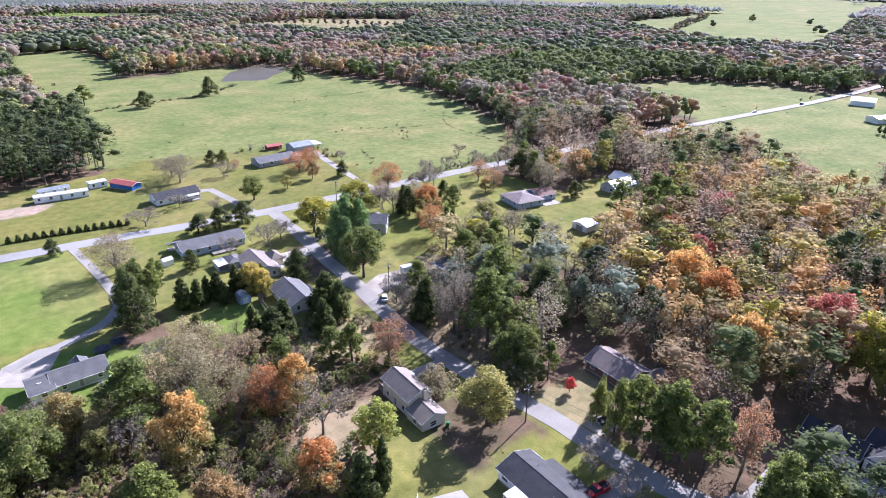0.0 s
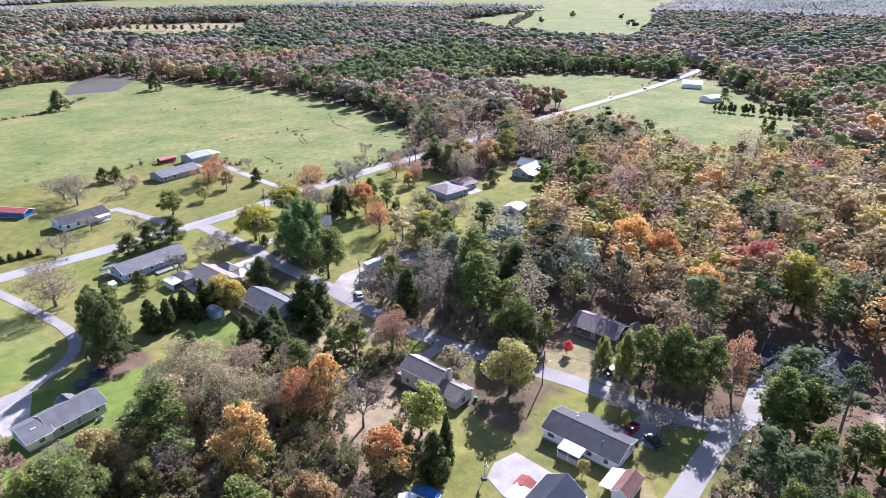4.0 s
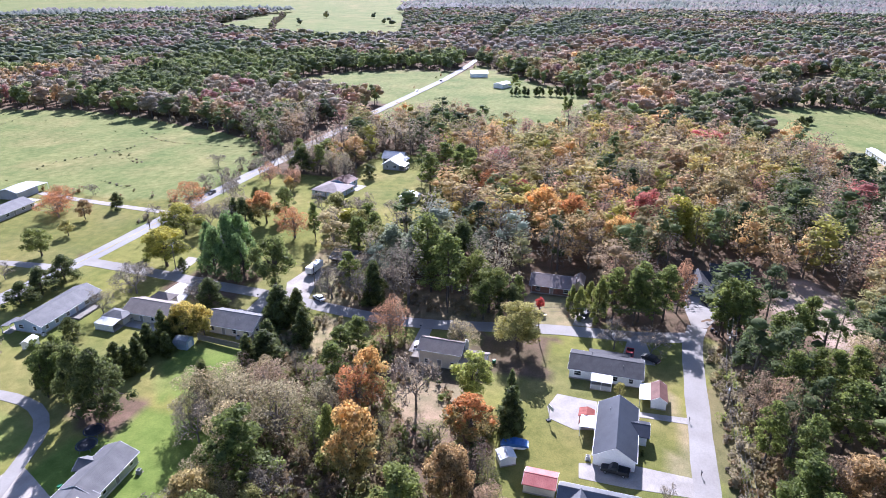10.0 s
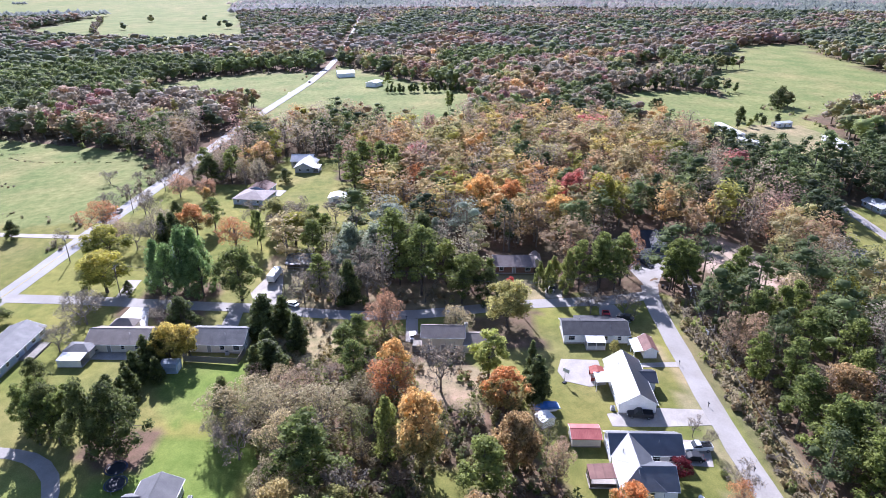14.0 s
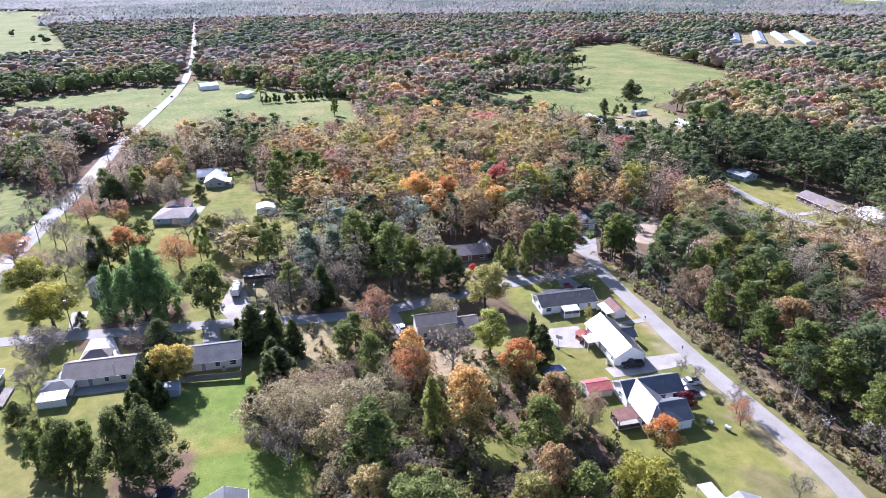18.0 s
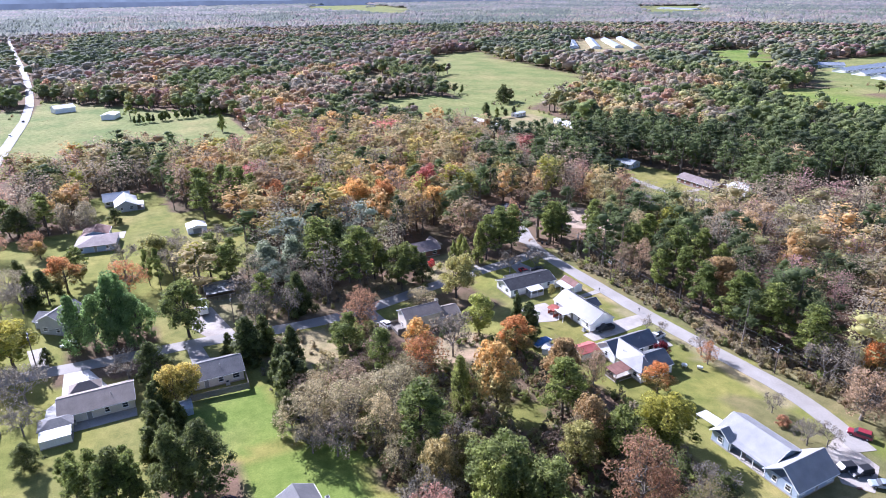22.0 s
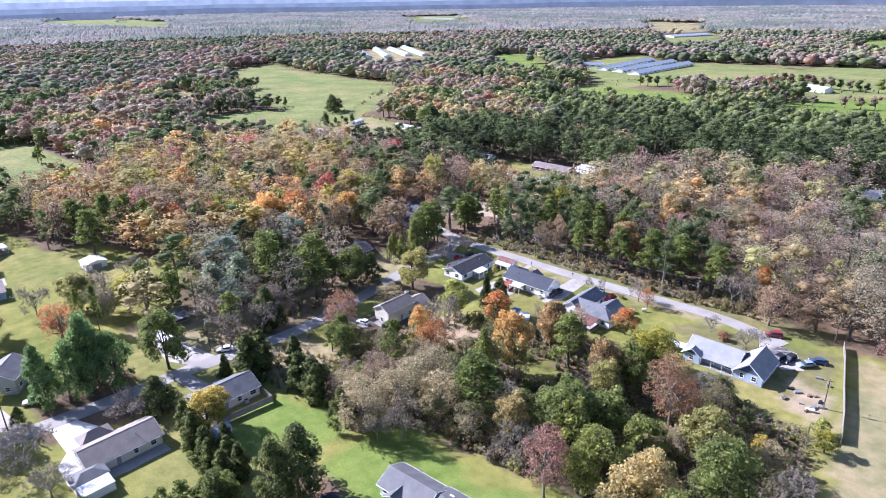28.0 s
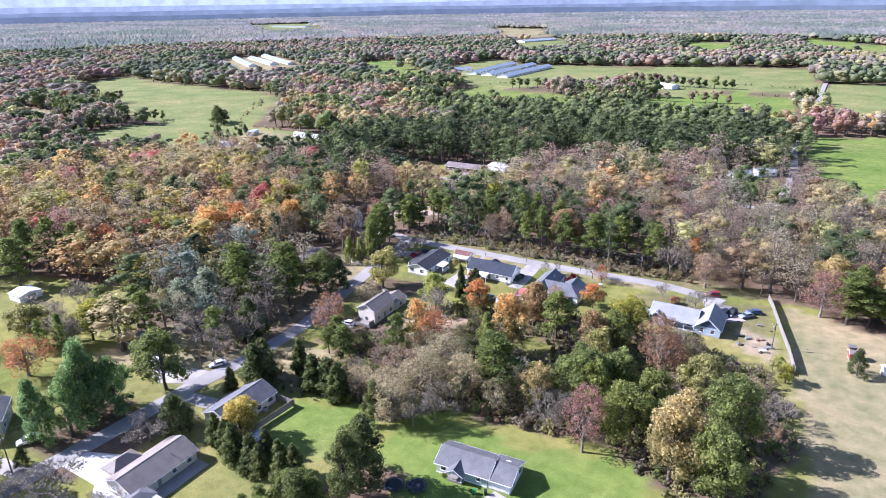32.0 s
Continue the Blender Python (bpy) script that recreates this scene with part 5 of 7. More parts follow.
def plant_woods():
    rng = np.random.default_rng(21)
    pr = random.Random(9)
    centre = (0.0, 120.0)
    planted = np.array(PLANTED)
    rings = [(0, 330, 8.0), (330, 700, 10.0), (700, 1700, 12.5), (1700, 2800, 28.0), (2800, 4700, 46.0)]
    result = []
    for lo, hi, step in rings:
        xs, ys = np.arange(-min(hi, 330), hi, step), np.arange(-hi, hi + 120, step)
        gx, gy = (a.ravel() for a in np.meshgrid(xs, ys))
        gx, gy = gx + rng.uniform(-0.42, 0.42, gx.size) * step, gy + rng.uniform(-0.42, 0.42, gy.size) * step
        d = np.hypot(gx - centre[0], gy - centre[1])
        ok = (d >= lo) & (d < hi) & (gx > -60 - 0.12 * np.abs(gy - 120))
        lone = rng.random(gx.size) < (0.004 if lo >= 700 else 0.0)
        for poly, _ in OPEN:
            shut = inside(gx, gy, poly) & ~lone
            ok &= ~shut
        if lo == 0:
            ok &= ~inside(gx, gy, [(84, 146), (114, 146), (114, 166), (84, 166)])
        pinery = inside(gx, gy, ZONES[6][0])
        # woods stop short of the open fields' sight lines
        for poly, _ in OPEN[1:]:
            south = np.mean([q[1] for q in poly]) < -150
            for lean in (0.2, 0.14, 0.07) if south else (0.09, 0.045):
                ok &= ~(inside(gx + (gx + 72) * lean, gy + (gy - 120) * lean, poly) & (d > 150) & ~lone & ~pinery)
        for line, width, _ in ROADS.values():
            gap = width / 2 + (1.5 if width == 4.6 else 0.5 if line is COUNTY_ROAD else 4.5 if hi < 800 else 8)
            ok &= near_line(gx, gy, line) > gap
        for lean in (0.03, 0.06, 0.09, 0.12):
            ok &= (near_line(gx + (gx + 72) * lean, gy + (gy - 120) * lean, HIGHWAY) > 6.5) | (gx < 165) | (gx > 460)
        ok &= ~inside(gx, gy, [(170, 560), (205, 640), (250, 672), (270, 640), (225, 570)])
        gx, gy = gx[ok], gy[ok]
        if lo == 0:
            keep = np.array([np.min(np.hypot(planted[:, 0] - x, planted[:, 1] - y) - 0.55 * planted[:, 2]) > 2.0 for x, y in zip(gx, gy)])
            gx, gy = gx[keep], gy[keep]
        solitary = np.zeros(gx.shape, bool)
        for poly, _ in OPEN:
            solitary |= inside(gx, gy, poly)
        spots = []
        edge = np.full(gx.shape, 1e9)
        if lo in (330, 700):
            for poly, tone in OPEN[1:]:
                edge = np.minimum(edge, near_line(gx * 1.06 + 4.3, gy * 1.06 - 7.2, poly + poly[:1]))
        for x, y, rim, alone in zip(gx, gy, edge, solitary):
            kinds = MIXES[zone_of(x, y)]
            if alone:
                kinds = MIXES["alone"]
            elif rim < (24 if lo == 330 else 38) and pr.random() < 0.85:
                kinds = MIXES["edge"]
            # neighbours of one kind stand in groves
            fine = (0.024, 0.011, 0.006, 0.004, 0.003)[rings.index((lo, hi, step))]
            spin = (2.6 if lo == 0 else 1.5) * noise.noise((x * fine, y * fine, 8.0)) + (pr.uniform(-0.12, 0.12) if lo == 0 else pr.uniform(-0.07, 0.07))
            pick = (spin % 1.0) * sum(w for _, w in kinds)
            kind = kinds[-1][0]
            for k, w in kinds:
                if pick < w:
                    kind = k
                    break
                pick -= w
            c1, c2 = TONE[kind]
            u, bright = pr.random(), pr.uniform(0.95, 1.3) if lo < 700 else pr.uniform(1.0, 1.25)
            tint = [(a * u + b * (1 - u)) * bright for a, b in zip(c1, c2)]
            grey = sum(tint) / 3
            # outer rings mixed with cool grey, haze put into the foliage colour
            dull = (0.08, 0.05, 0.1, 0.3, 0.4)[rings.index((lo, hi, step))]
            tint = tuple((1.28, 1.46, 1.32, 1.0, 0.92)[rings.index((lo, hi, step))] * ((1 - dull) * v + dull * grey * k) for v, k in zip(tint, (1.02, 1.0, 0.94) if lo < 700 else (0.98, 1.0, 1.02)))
            grow = pr.choice((0.62, 0.8, 0.95, 1.05, 1.2, 1.35)) * pr.uniform(0.92, 1.08)
            R, H = step * (0.78, 0.76, 0.8, 0.8, 0.84)[rings.index((lo, hi, step))] * grow, (17 if lo == 0 else 16 if step < 20 else 18) * (0.72 + 0.28 * grow) * pr.uniform(0.82, 1.16)
            if kind == "pine":
                R, H = R * (1.0 if kinds is MIXES["pine"] else 0.92), H * (1.1 if lo == 0 else 1.0)
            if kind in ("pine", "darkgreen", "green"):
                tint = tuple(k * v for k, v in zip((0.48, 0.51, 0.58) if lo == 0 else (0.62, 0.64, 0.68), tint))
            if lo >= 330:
                # far tints pulled to one tone, haze's low contrast put in the colour
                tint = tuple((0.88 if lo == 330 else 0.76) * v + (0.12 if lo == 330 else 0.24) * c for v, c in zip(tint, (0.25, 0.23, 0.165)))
            if kinds is MIXES["autumn"] and kind not in ("pine", "green"):
                mean = sum(tint) / 3
                tint = tuple(max(0.02, mean + 0.98 * (v - mean)) * k for v, k in zip(tint, (1.04, 1.0, 0.94)))
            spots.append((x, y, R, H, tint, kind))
        if lo == 0:
            p = np.array(THICKET)
            for _ in range(120):
                x, y = pr.uniform(p[:, 0].min(), p[:, 0].max()), pr.uniform(p[:, 1].min(), p[:, 1].max())
                if not inside(np.array(x), np.array(y), THICKET) or 34 < x < 72 and 86 < y < 114 or any(math.hypot(x - a, y - b) < r for a, b, r in GLADES) or np.min(np.hypot(planted[:, 0] - x, planted[:, 1] - y)) < 2.6:
                    continue
                c1, c2 = TONE[pr.choice(("beige", "olive", "green", "tan_oak", "beige", "lightgreen", "olive", "pinkbrown"))]
                u = pr.random()
                spots.append((x, y, pr.uniform(2.2, 4.2), pr.uniform(5.0, 11.0), tuple(a * u + b * (1 - u) for a, b in zip(c1, c2)), "beige"))
        if lo == 330:
            for line, gap, radius, height, kinds in HEDGES:
                for x, y, _ in resample(line, gap):
                    c1, c2 = TONE[pr.choice(kinds)]
                    u, k = pr.random(), pr.uniform(0.75, 1.2)
                    spots.append((x + pr.uniform(-1.5, 1.5), y + pr.uniform(-1.5, 1.5), radius * k, height * k, tuple(0.85 * (a * u + b * (1 - u)) for a, b in zip(c1, c2)), "hedge"))
        result.append(spots)
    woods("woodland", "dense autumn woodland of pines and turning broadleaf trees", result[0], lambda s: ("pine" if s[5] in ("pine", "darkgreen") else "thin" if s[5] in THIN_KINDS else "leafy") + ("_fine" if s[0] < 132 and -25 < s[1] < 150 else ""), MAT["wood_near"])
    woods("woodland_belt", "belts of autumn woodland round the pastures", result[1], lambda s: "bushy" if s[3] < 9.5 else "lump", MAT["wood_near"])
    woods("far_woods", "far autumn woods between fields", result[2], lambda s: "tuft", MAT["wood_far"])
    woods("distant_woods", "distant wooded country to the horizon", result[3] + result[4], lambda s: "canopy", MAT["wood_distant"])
    # undergrowth in the thicket behind the houses and along the lane
    under = []
    thickets = [(THICKET, 2.2, ("greybrown", "olive", "beige", "green", "darkgreen", "olive", "green", "brown")), ([(-20, 27), (88, 28), (86, 37.4), (40, 37), (5, 35.4), (-20, 33.6)], 2.0, ("beige", "greybrown", "beige", "brown", "green", "tan_oak")), ([(-30, 18), (96, 16), (90, 28), (-24, 28)], 3.4, ("darkgreen", "greybrown", "brown", "green")),
                ([(47, 126), (77, 125), (77, 142), (62, 147), (50, 143)], 2.8, ("beige", "tan_oak", "beige")), ([(44, 138), (76, 142), (72, 150), (50, 150)], 2.4, ("darkgreen", "greybrown")),
                ([(80, 90), (100, 95), (100, 150), (87, 150), (87, 110)], 3.0, ("beige", "greybrown", "brown", "olive")), ([(120, 236), (230, 240), (230, 247), (120, 244)], 3.5, ("beige", "greybrown"))]
    blocked = np.array([(66, 99), (60, 108), (62, 104), (44, 100), (48, 103), (12.5, 98.5), (-20, 102.5)])
    for poly, step, kinds in thickets:
        p = np.array(poly)
        gx, gy = (a.ravel() for a in np.meshgrid(np.arange(p[:, 0].min(), p[:, 0].max(), step), np.arange(p[:, 1].min(), p[:, 1].max(), step)))
        gx, gy = gx + rng.uniform(-0.45, 0.45, gx.size) * step, gy + rng.uniform(-0.45, 0.45, gy.size) * step
        ok = inside(gx, gy, poly) & (near_line(gx, gy, STREET) > 4.2) & (near_line(gx, gy, LANE_SOUTH) > 3.4)
        ok &= ~((gx > 54) & (gx < 72) & (gy > 88) & (gy < 114))
        for x, y in zip(gx[ok], gy[ok]):
            if noise.noise((x * 0.12, y * 0.12, 4)) < (-0.3 if step == 2.0 else -0.45 if poly is THICKET else -0.12) or np.min(np.hypot(blocked[:, 0] - x, blocked[:, 1] - y)) < 5:
                continue
            c1, c2 = TONE[pr.choice(kinds)]
            u = pr.random()
            k = pr.uniform(0.5, 1.0) * step * (1.05 if step == 2.0 else 0.95 if poly is THICKET else 0.6)
            under.append((x, y, k, k * pr.uniform(1.0, 2.1), tuple(a * u + b * (1 - u) for a, b in zip(c1, c2)), "bush"))
    brush = []
    for poly, tone in OPEN[1:20]:
        p = np.array(poly)
        if tone in (LAWN, MOWN, DIRT, LITTER):
            continue
        area = abs(np.sum(p[:, 0] * np.roll(p[:, 1], -1) - p[:, 1] * np.roll(p[:, 0], -1))) / 2
        for _ in range(int(min(area / 300, 260))):
            x, y = pr.uniform(p[:, 0].min(), p[:, 0].max()), pr.uniform(p[:, 1].min(), p[:, 1].max())
            if inside(np.array(x), np.array(y), poly) and noise.noise((x * 0.02, y * 0.02, 7)) > -0.05 and x > -48:
                c1, c2 = TONE[pr.choice(("olive", "brown", "green", "darkgreen"))]
                k = pr.uniform(0.3, 0.9)
                brush.append((x, y, k * 1.3, k * 0.7, c2, "weed"))
        for (x0, y0), (x1, y1) in zip(poly, poly[1:] + poly[:1]):
            L = math.hypot(x1 - x0, y1 - y0)
            for k in range(int(L / 7)):
                f = pr.random()
                x, y = x0 + (x1 - x0) * f + pr.uniform(-4, 4), y0 + (y1 - y0) * f + pr.uniform(-4, 4)
                if near_line(np.array(x), np.array(y), HIGHWAY) < 9 or noise.noise((x * 0.015, y * 0.015, 3)) < -0.15 or x < -40:
                    continue
                c1, c2 = TONE[pr.choice(("greybrown", "brown", "green", "darkgreen", "beige"))]
                k = pr.uniform(0.8, 2.6)
                brush.append((x, y, k, k * pr.uniform(1.0, 1.8), c1, "bush"))
    # weeds along old tracks and banks in the big pasture
    for line in ([(189, 454), (219, 467), (248, 464), (294, 481)], [(171, 348), (186, 350), (200, 341), (224, 332)], [(214, 346), (207, 324), (193, 302)], [(164, 299), (157, 280), (153, 271)],
                 [(269, 397), (286, 400)], [(252, 358), (258, 338)], [(134, 374), (145, 378)], [(248, 342), (239, 317), (237, 290), (240, 272)],
                 [(20, 488), (62, 501), (94, 515), (139, 520), (172, 546), (184, 562)]):
        for x, y, _ in resample(line, 1.6):
            if pr.random() < 0.6:
                k = pr.uniform(0.4, 1.0) * (2.2 if y > 485 else 1.0)
                brush.append((x + pr.uniform(-1.6, 1.6), y + pr.uniform(-1.6, 1.6), k * 1.3, k * 0.8, TONE[pr.choice(("olive", "brown", "greybrown", "darkgreen"))][1], "weed"))
    woods("field_brush", "weeds and brush in the pastures and along their edges", brush, lambda s: "shrub", MAT["wood_near"])
    woods("undergrowth", "tangled undergrowth of bushes, briars and dry weeds", under, lambda s: "shrub", MAT["wood_near"])


plant_woods()

# ---- houses ----


def window(parent, side, along, base, w, h, at, trim="trim"):
    """A window on a wall: frame, pane, sill. side: +x, -x, +y or -y; at: the wall's face."""
    s = 1 if side[0] == "+" else -1

    def bar(u0, u1, z0, z1, d0, d1):
        lo, hi = sorted((at + s * d0, at + s * d1))
        return (lo, hi, u0, u1, z0, z1) if side[1] == "x" else (u0, u1, lo, hi, z0, z1)

    a, b = along - w / 2, along + w / 2
    bm = bmesh.new()
    f = 0.1
    for q in ((a - f, a, base - f, base + h + f), (b, b + f, base - f, base + h + f), (a, b, base + h, base + h + f), (a, b, base - f, base), (a, b, base + h * 0.48, base + h * 0.53)):
        add_box(bm, *bar(*q, -0.02, 0.06))
    frame_ob = part("window", bm, MAT[trim], parent)
    part("pane", box(*bar(a, b, base, base + h, -0.02, 0.025)), MAT["glass"], frame_ob)
    part("sill", box(*bar(a - 0.15, b + 0.15, base - 0.17, base - 0.1, -0.02, 0.12)), MAT[trim], frame_ob)
    return frame_ob


def entry(parent, side, along, w, h, at, mat="door", base=0.3):
    s = 1 if side[0] == "+" else -1

    def bar(u0, u1, z0, z1, d0, d1):
        lo, hi = sorted((at + s * d0, at + s * d1))
        return (lo, hi, u0, u1, z0, z1) if side[1] == "x" else (u0, u1, lo, hi, z0, z1)

    bm = bmesh.new()
    a, b = along - w / 2, along + w / 2
    for q in ((a - 0.1, a, base, base + h + 0.1), (b, b + 0.1, base, base + h + 0.1), (a, b, base + h, base + h + 0.1)):
        add_box(bm, *bar(*q, -0.02, 0.07))
    case = part("door_case", bm, MAT["trim"], parent)
    bm = box(*bar(a, b, base, base + h, -0.02, 0.03))
    n = 4 if w > 2 else 2
    for k in range(n):
        z = base + h * (k + 0.12) / n
        add_box(bm, *bar(a + 0.08 * w, b - 0.08 * w, z, z + h * 0.76 / n, 0.02, 0.05))
    part("door", bm, MAT[mat], case)
    return case


def gable_roof(root, x0, x1, y0, y1, eave, rise, axis, mat, over=0.45, thick=0.16, ridge_at=0.5, trim="trim"):
    """Two slopes with thickness, a ridge cap and bargeboards."""
    (u0, u1), (a0, a1) = ((x0, x1), (y0, y1)) if axis == "y" else ((y0, y1), (x0, x1))
    um = u0 + (u1 - u0) * ridge_at
    for lo in (True, False):
        ue = u0 if lo else u1
        k = rise / abs(um - ue)
        uo = ue + (-over if lo else over)
        ze = eave - k * over
        prof = [(uo, ze), (um, eave + rise), (um, eave + rise + thick), (uo, ze + thick)]
        part("roof_slope", prism(prof, a0 - over, a1 + over, axis), MAT[mat], root)
    part("ridge_cap", prism([(um - 0.18, eave + rise + thick - 0.06), (um, eave + rise + thick + 0.05), (um + 0.18, eave + rise + thick - 0.06)], a0 - over, a1 + over, axis), MAT[mat], root)
    for a in (a0 - over - 0.04, a1 + over):
        k0, k1 = rise / (um - u0), rise / (u1 - um)
        prof = [(u0 - over, eave - k0 * over - 0.05), (um, eave + rise - 0.05), (u1 + over, eave - k1 * over - 0.05), (u1 + over, eave - k1 * over + thick), (um, eave + rise + thick), (u0 - over, eave - k0 * over + thick)]
        part("bargeboard", prism(prof, a, a + 0.04, axis), MAT[trim], root)


def hip_roof(root, x0, x1, y0, y1, eave, rise, mat, over=0.45):
    x0, x1, y0, y1 = x0 - over, x1 + over, y0 - over, y1 + over
    bm = bmesh.new()
    w = min(x1 - x0, y1 - y0) / 2
    ez = eave - 0.12
    c = [bm.verts.new(p) for p in ((x0, y0, ez), (x1, y0, ez), (x1, y1, ez), (x0, y1, ez))]
    e = [bm.verts.new((v.co.x, v.co.y, ez + 0.16)) for v in c]
    if x1 - x0 > y1 - y0:
        r = [bm.verts.new((x0 + w, (y0 + y1) / 2, eave + rise)), bm.verts.new((x1 - w, (y0 + y1) / 2, eave + rise))]
        fs = [(e[0], e[1], r[1], r[0]), (e[2], e[3], r[0], r[1]), (e[3], e[0], r[0]), (e[1], e[2], r[1])]
    else:
        r = [bm.verts.new(((x0 + x1) / 2, y0 + w, eave + rise)), bm.verts.new(((x0 + x1) / 2, y1 - w, eave + rise))]
        fs = [(e[0], e[1], r[0]), (e[2], e[3], r[1]), (e[1], e[2], r[1], r[0]), (e[3], e[0], r[0], r[1])]
    for f in fs:
        bm.faces.new(f)
    bm.faces.new(c)
    for i in range(4):
        bm.faces.new((c[i], c[(i + 1) % 4], e[(i + 1) % 4], e[i]))
    part("roof", bm, MAT[mat], root)


def block(root, x0, x1, y0, y1, eave, rise, axis, wall, roof, over=0.45, ridge_at=0.5, windows=True, seed=1, skip=(), hip=False, base="concrete"):
    """One wing: footing, walls with gables, roof, windows along its sides."""
    part("footing", box(x0 - 0.06, x1 + 0.06, y0 - 0.06, y1 + 0.06, -0.3, 0.28), MAT[base], root)
    if hip:
        part("wall", box(x0, x1, y0, y1, 0.27, eave + 0.1), MAT[wall], root)
        hip_roof(root, x0, x1, y0, y1, eave, rise, roof, over)
    else:
        (u0, u1), (a0, a1) = ((x0, x1), (y0, y1)) if axis == "y" else ((y0, y1), (x0, x1))
        um = u0 + (u1 - u0) * ridge_at
        part("wall", prism([(u0, 0.27), (u1, 0.27), (u1, eave), (um, eave + rise - 0.02), (u0, eave)], a0, a1, axis), MAT[wall], root)
        gable_roof(root, x0, x1, y0, y1, eave, rise, axis, roof, over, ridge_at=ridge_at)
        if windows:
            # gutters under both eaves, a downpipe at one end of each
            for ue, s, run in ((u0, -1, um - u0), (u1, 1, u1 - um)):
                ug, zg = ue + s * (over + 0.06), eave - rise / run * over - 0.02
                lo, hi = ug - 0.06, ug + 0.06
                span = (a0 - over + 0.05, a1 + over - 0.05)
                part("gutter", box(*((lo, hi, *span) if axis == "y" else (*span, lo, hi)), zg, zg + 0.12, 0.01), MAT["trim"], root)
                ud, ad = ue + s * 0.06, a0 + 0.25 if s > 0 else a1 - 0.25
                pt = (ud, ad) if axis == "y" else (ad, ud)
                part("downpipe", box(pt[0] - 0.045, pt[0] + 0.045, pt[1] - 0.045, pt[1] + 0.045, 0.1, eave - 0.1), MAT["trim"], root)
    if windows:
        rng = random.Random(seed)
        for side, at, lo, hi in (("-x", x0, y0, y1), ("+x", x1, y0, y1), ("-y", y0, x0, x1), ("+y", y1, x0, x1)):
            if side in skip:
                continue
            n = max(1, int((hi - lo) / 3.4))
            for k in range(n):
                c = lo + (hi - lo) * (k + 0.5) / n + rng.uniform(-0.3, 0.3)
                if k == n // 2 and n > 2:
                    entry(root, side, c, 0.95, 2.05, at)
                else:
                    window(root, side, c, 1.05, rng.choice((0.9, 1.1, 1.5)), 1.15, at)


def porch(root, x0, x1, y0, y1, z_hi, z_lo, toward, roof, posts=3, floor=True, post_mat="trim"):
    """A lean-to roof on posts over a slab; toward: the side where it is low."""
    axis = "y" if toward[1] == "x" else "x"
    u = (x0, x1) if toward[1] == "x" else (y0, y1)
    a = (y0, y1) if toward[1] == "x" else (x0, x1)
    zl, zr = (z_lo, z_hi) if toward[0] == "-" else (z_hi, z_lo)
    part("porch_roof", prism([(u[0], zl), (u[1], zr), (u[1], zr + 0.12), (u[0], zl + 0.12)], a[0], a[1], axis), MAT[roof], root)
    if floor:
        part("porch_floor", box(x0, x1, y0, y1, -0.1, 0.22), MAT["concrete"], root)
    e = (u[0] + 0.15) if toward[0] == "-" else (u[1] - 0.15)
    for k in range(posts):
        c = a[0] + 0.15 + (a[1] - a[0] - 0.3) * k / max(1, posts - 1)
        p = (e, c) if toward[1] == "x" else (c, e)
        part("post", box(p[0] - 0.07, p[0] + 0.07, p[1] - 0.07, p[1] + 0.07, 0, z_lo), MAT[post_mat], root)


def chimney(root, x, y, z0, z1, mat="brick"):
    bm = box(x - 0.45, x + 0.45, y - 0.4, y + 0.4, z0, z1)
    add_box(bm, x - 0.52, x + 0.52, y - 0.47, y + 0.47, z1 - 0.25, z1)
    flue = part("chimney", bm, MAT[mat], root)
    part("flue", rod((x, y, z1 - 0.1), (x, y, z1 + 0.3), 0.14, sides=8), MAT["steel"], flue)


def cooling_unit(x, y, rz=0.0):
    """An outdoor air-conditioning unit on its pad: case with louvres and a fan grille."""
    u = thing("air_conditioner", x, y, "grey outdoor air-conditioning unit on a concrete pad", "air conditioner", rz=rz)
    part("pad", box(-0.55, 0.55, -0.55, 0.55, -0.1, 0.08), MAT["concrete"], u)
    bm = box(-0.42, 0.42, -0.42, 0.42, 0.08, 0.9, 0.03)
    case = part("case", bm, MAT["siding_grey"], u)
    for k in range(6):
        part("louvre", box(-0.435, 0.435, -0.435, 0.435, 0.18 + 0.11 * k, 0.2 + 0.11 * k), MAT["siding_grey"], case)
    part("grille", rod((0, 0, 0.89), (0, 0, 0.93), 0.34, sides=12), MAT["mat_black"], case)


def vent_pipe(root, x, y, z):
    part("vent_pipe", rod((x, y, z - 0.5), (x, y, z + 0.45), 0.07, sides=6), MAT["steel"], root)


MAT["roof_tin"] = surface("patchy_old_tin", (0.1, 0.105, 0.11), (0.42, 0.43, 0.43), 0.7, 0.6, fine=3, fine_amount=0.35, spec=0.35, stripes=("Y", 2.5, 0.25))
MAT["roof_pale"] = surface("pale_smooth_shingles", (0.12, 0.124, 0.132), (0.17, 0.174, 0.182), 0.5, 0.4, fine=14, fine_amount=0.25, relief=0.12, spec=0.6, stripes=("Z", 9, 0.15))
MAT["roof_gloss"] = surface("smooth_grey_shingles", (0.04, 0.045, 0.058), (0.06, 0.065, 0.078), 0.5, 0.3, fine=14, fine_amount=0.25, relief=0.12, spec=0.55, stripes=("Z", 9, 0.15))

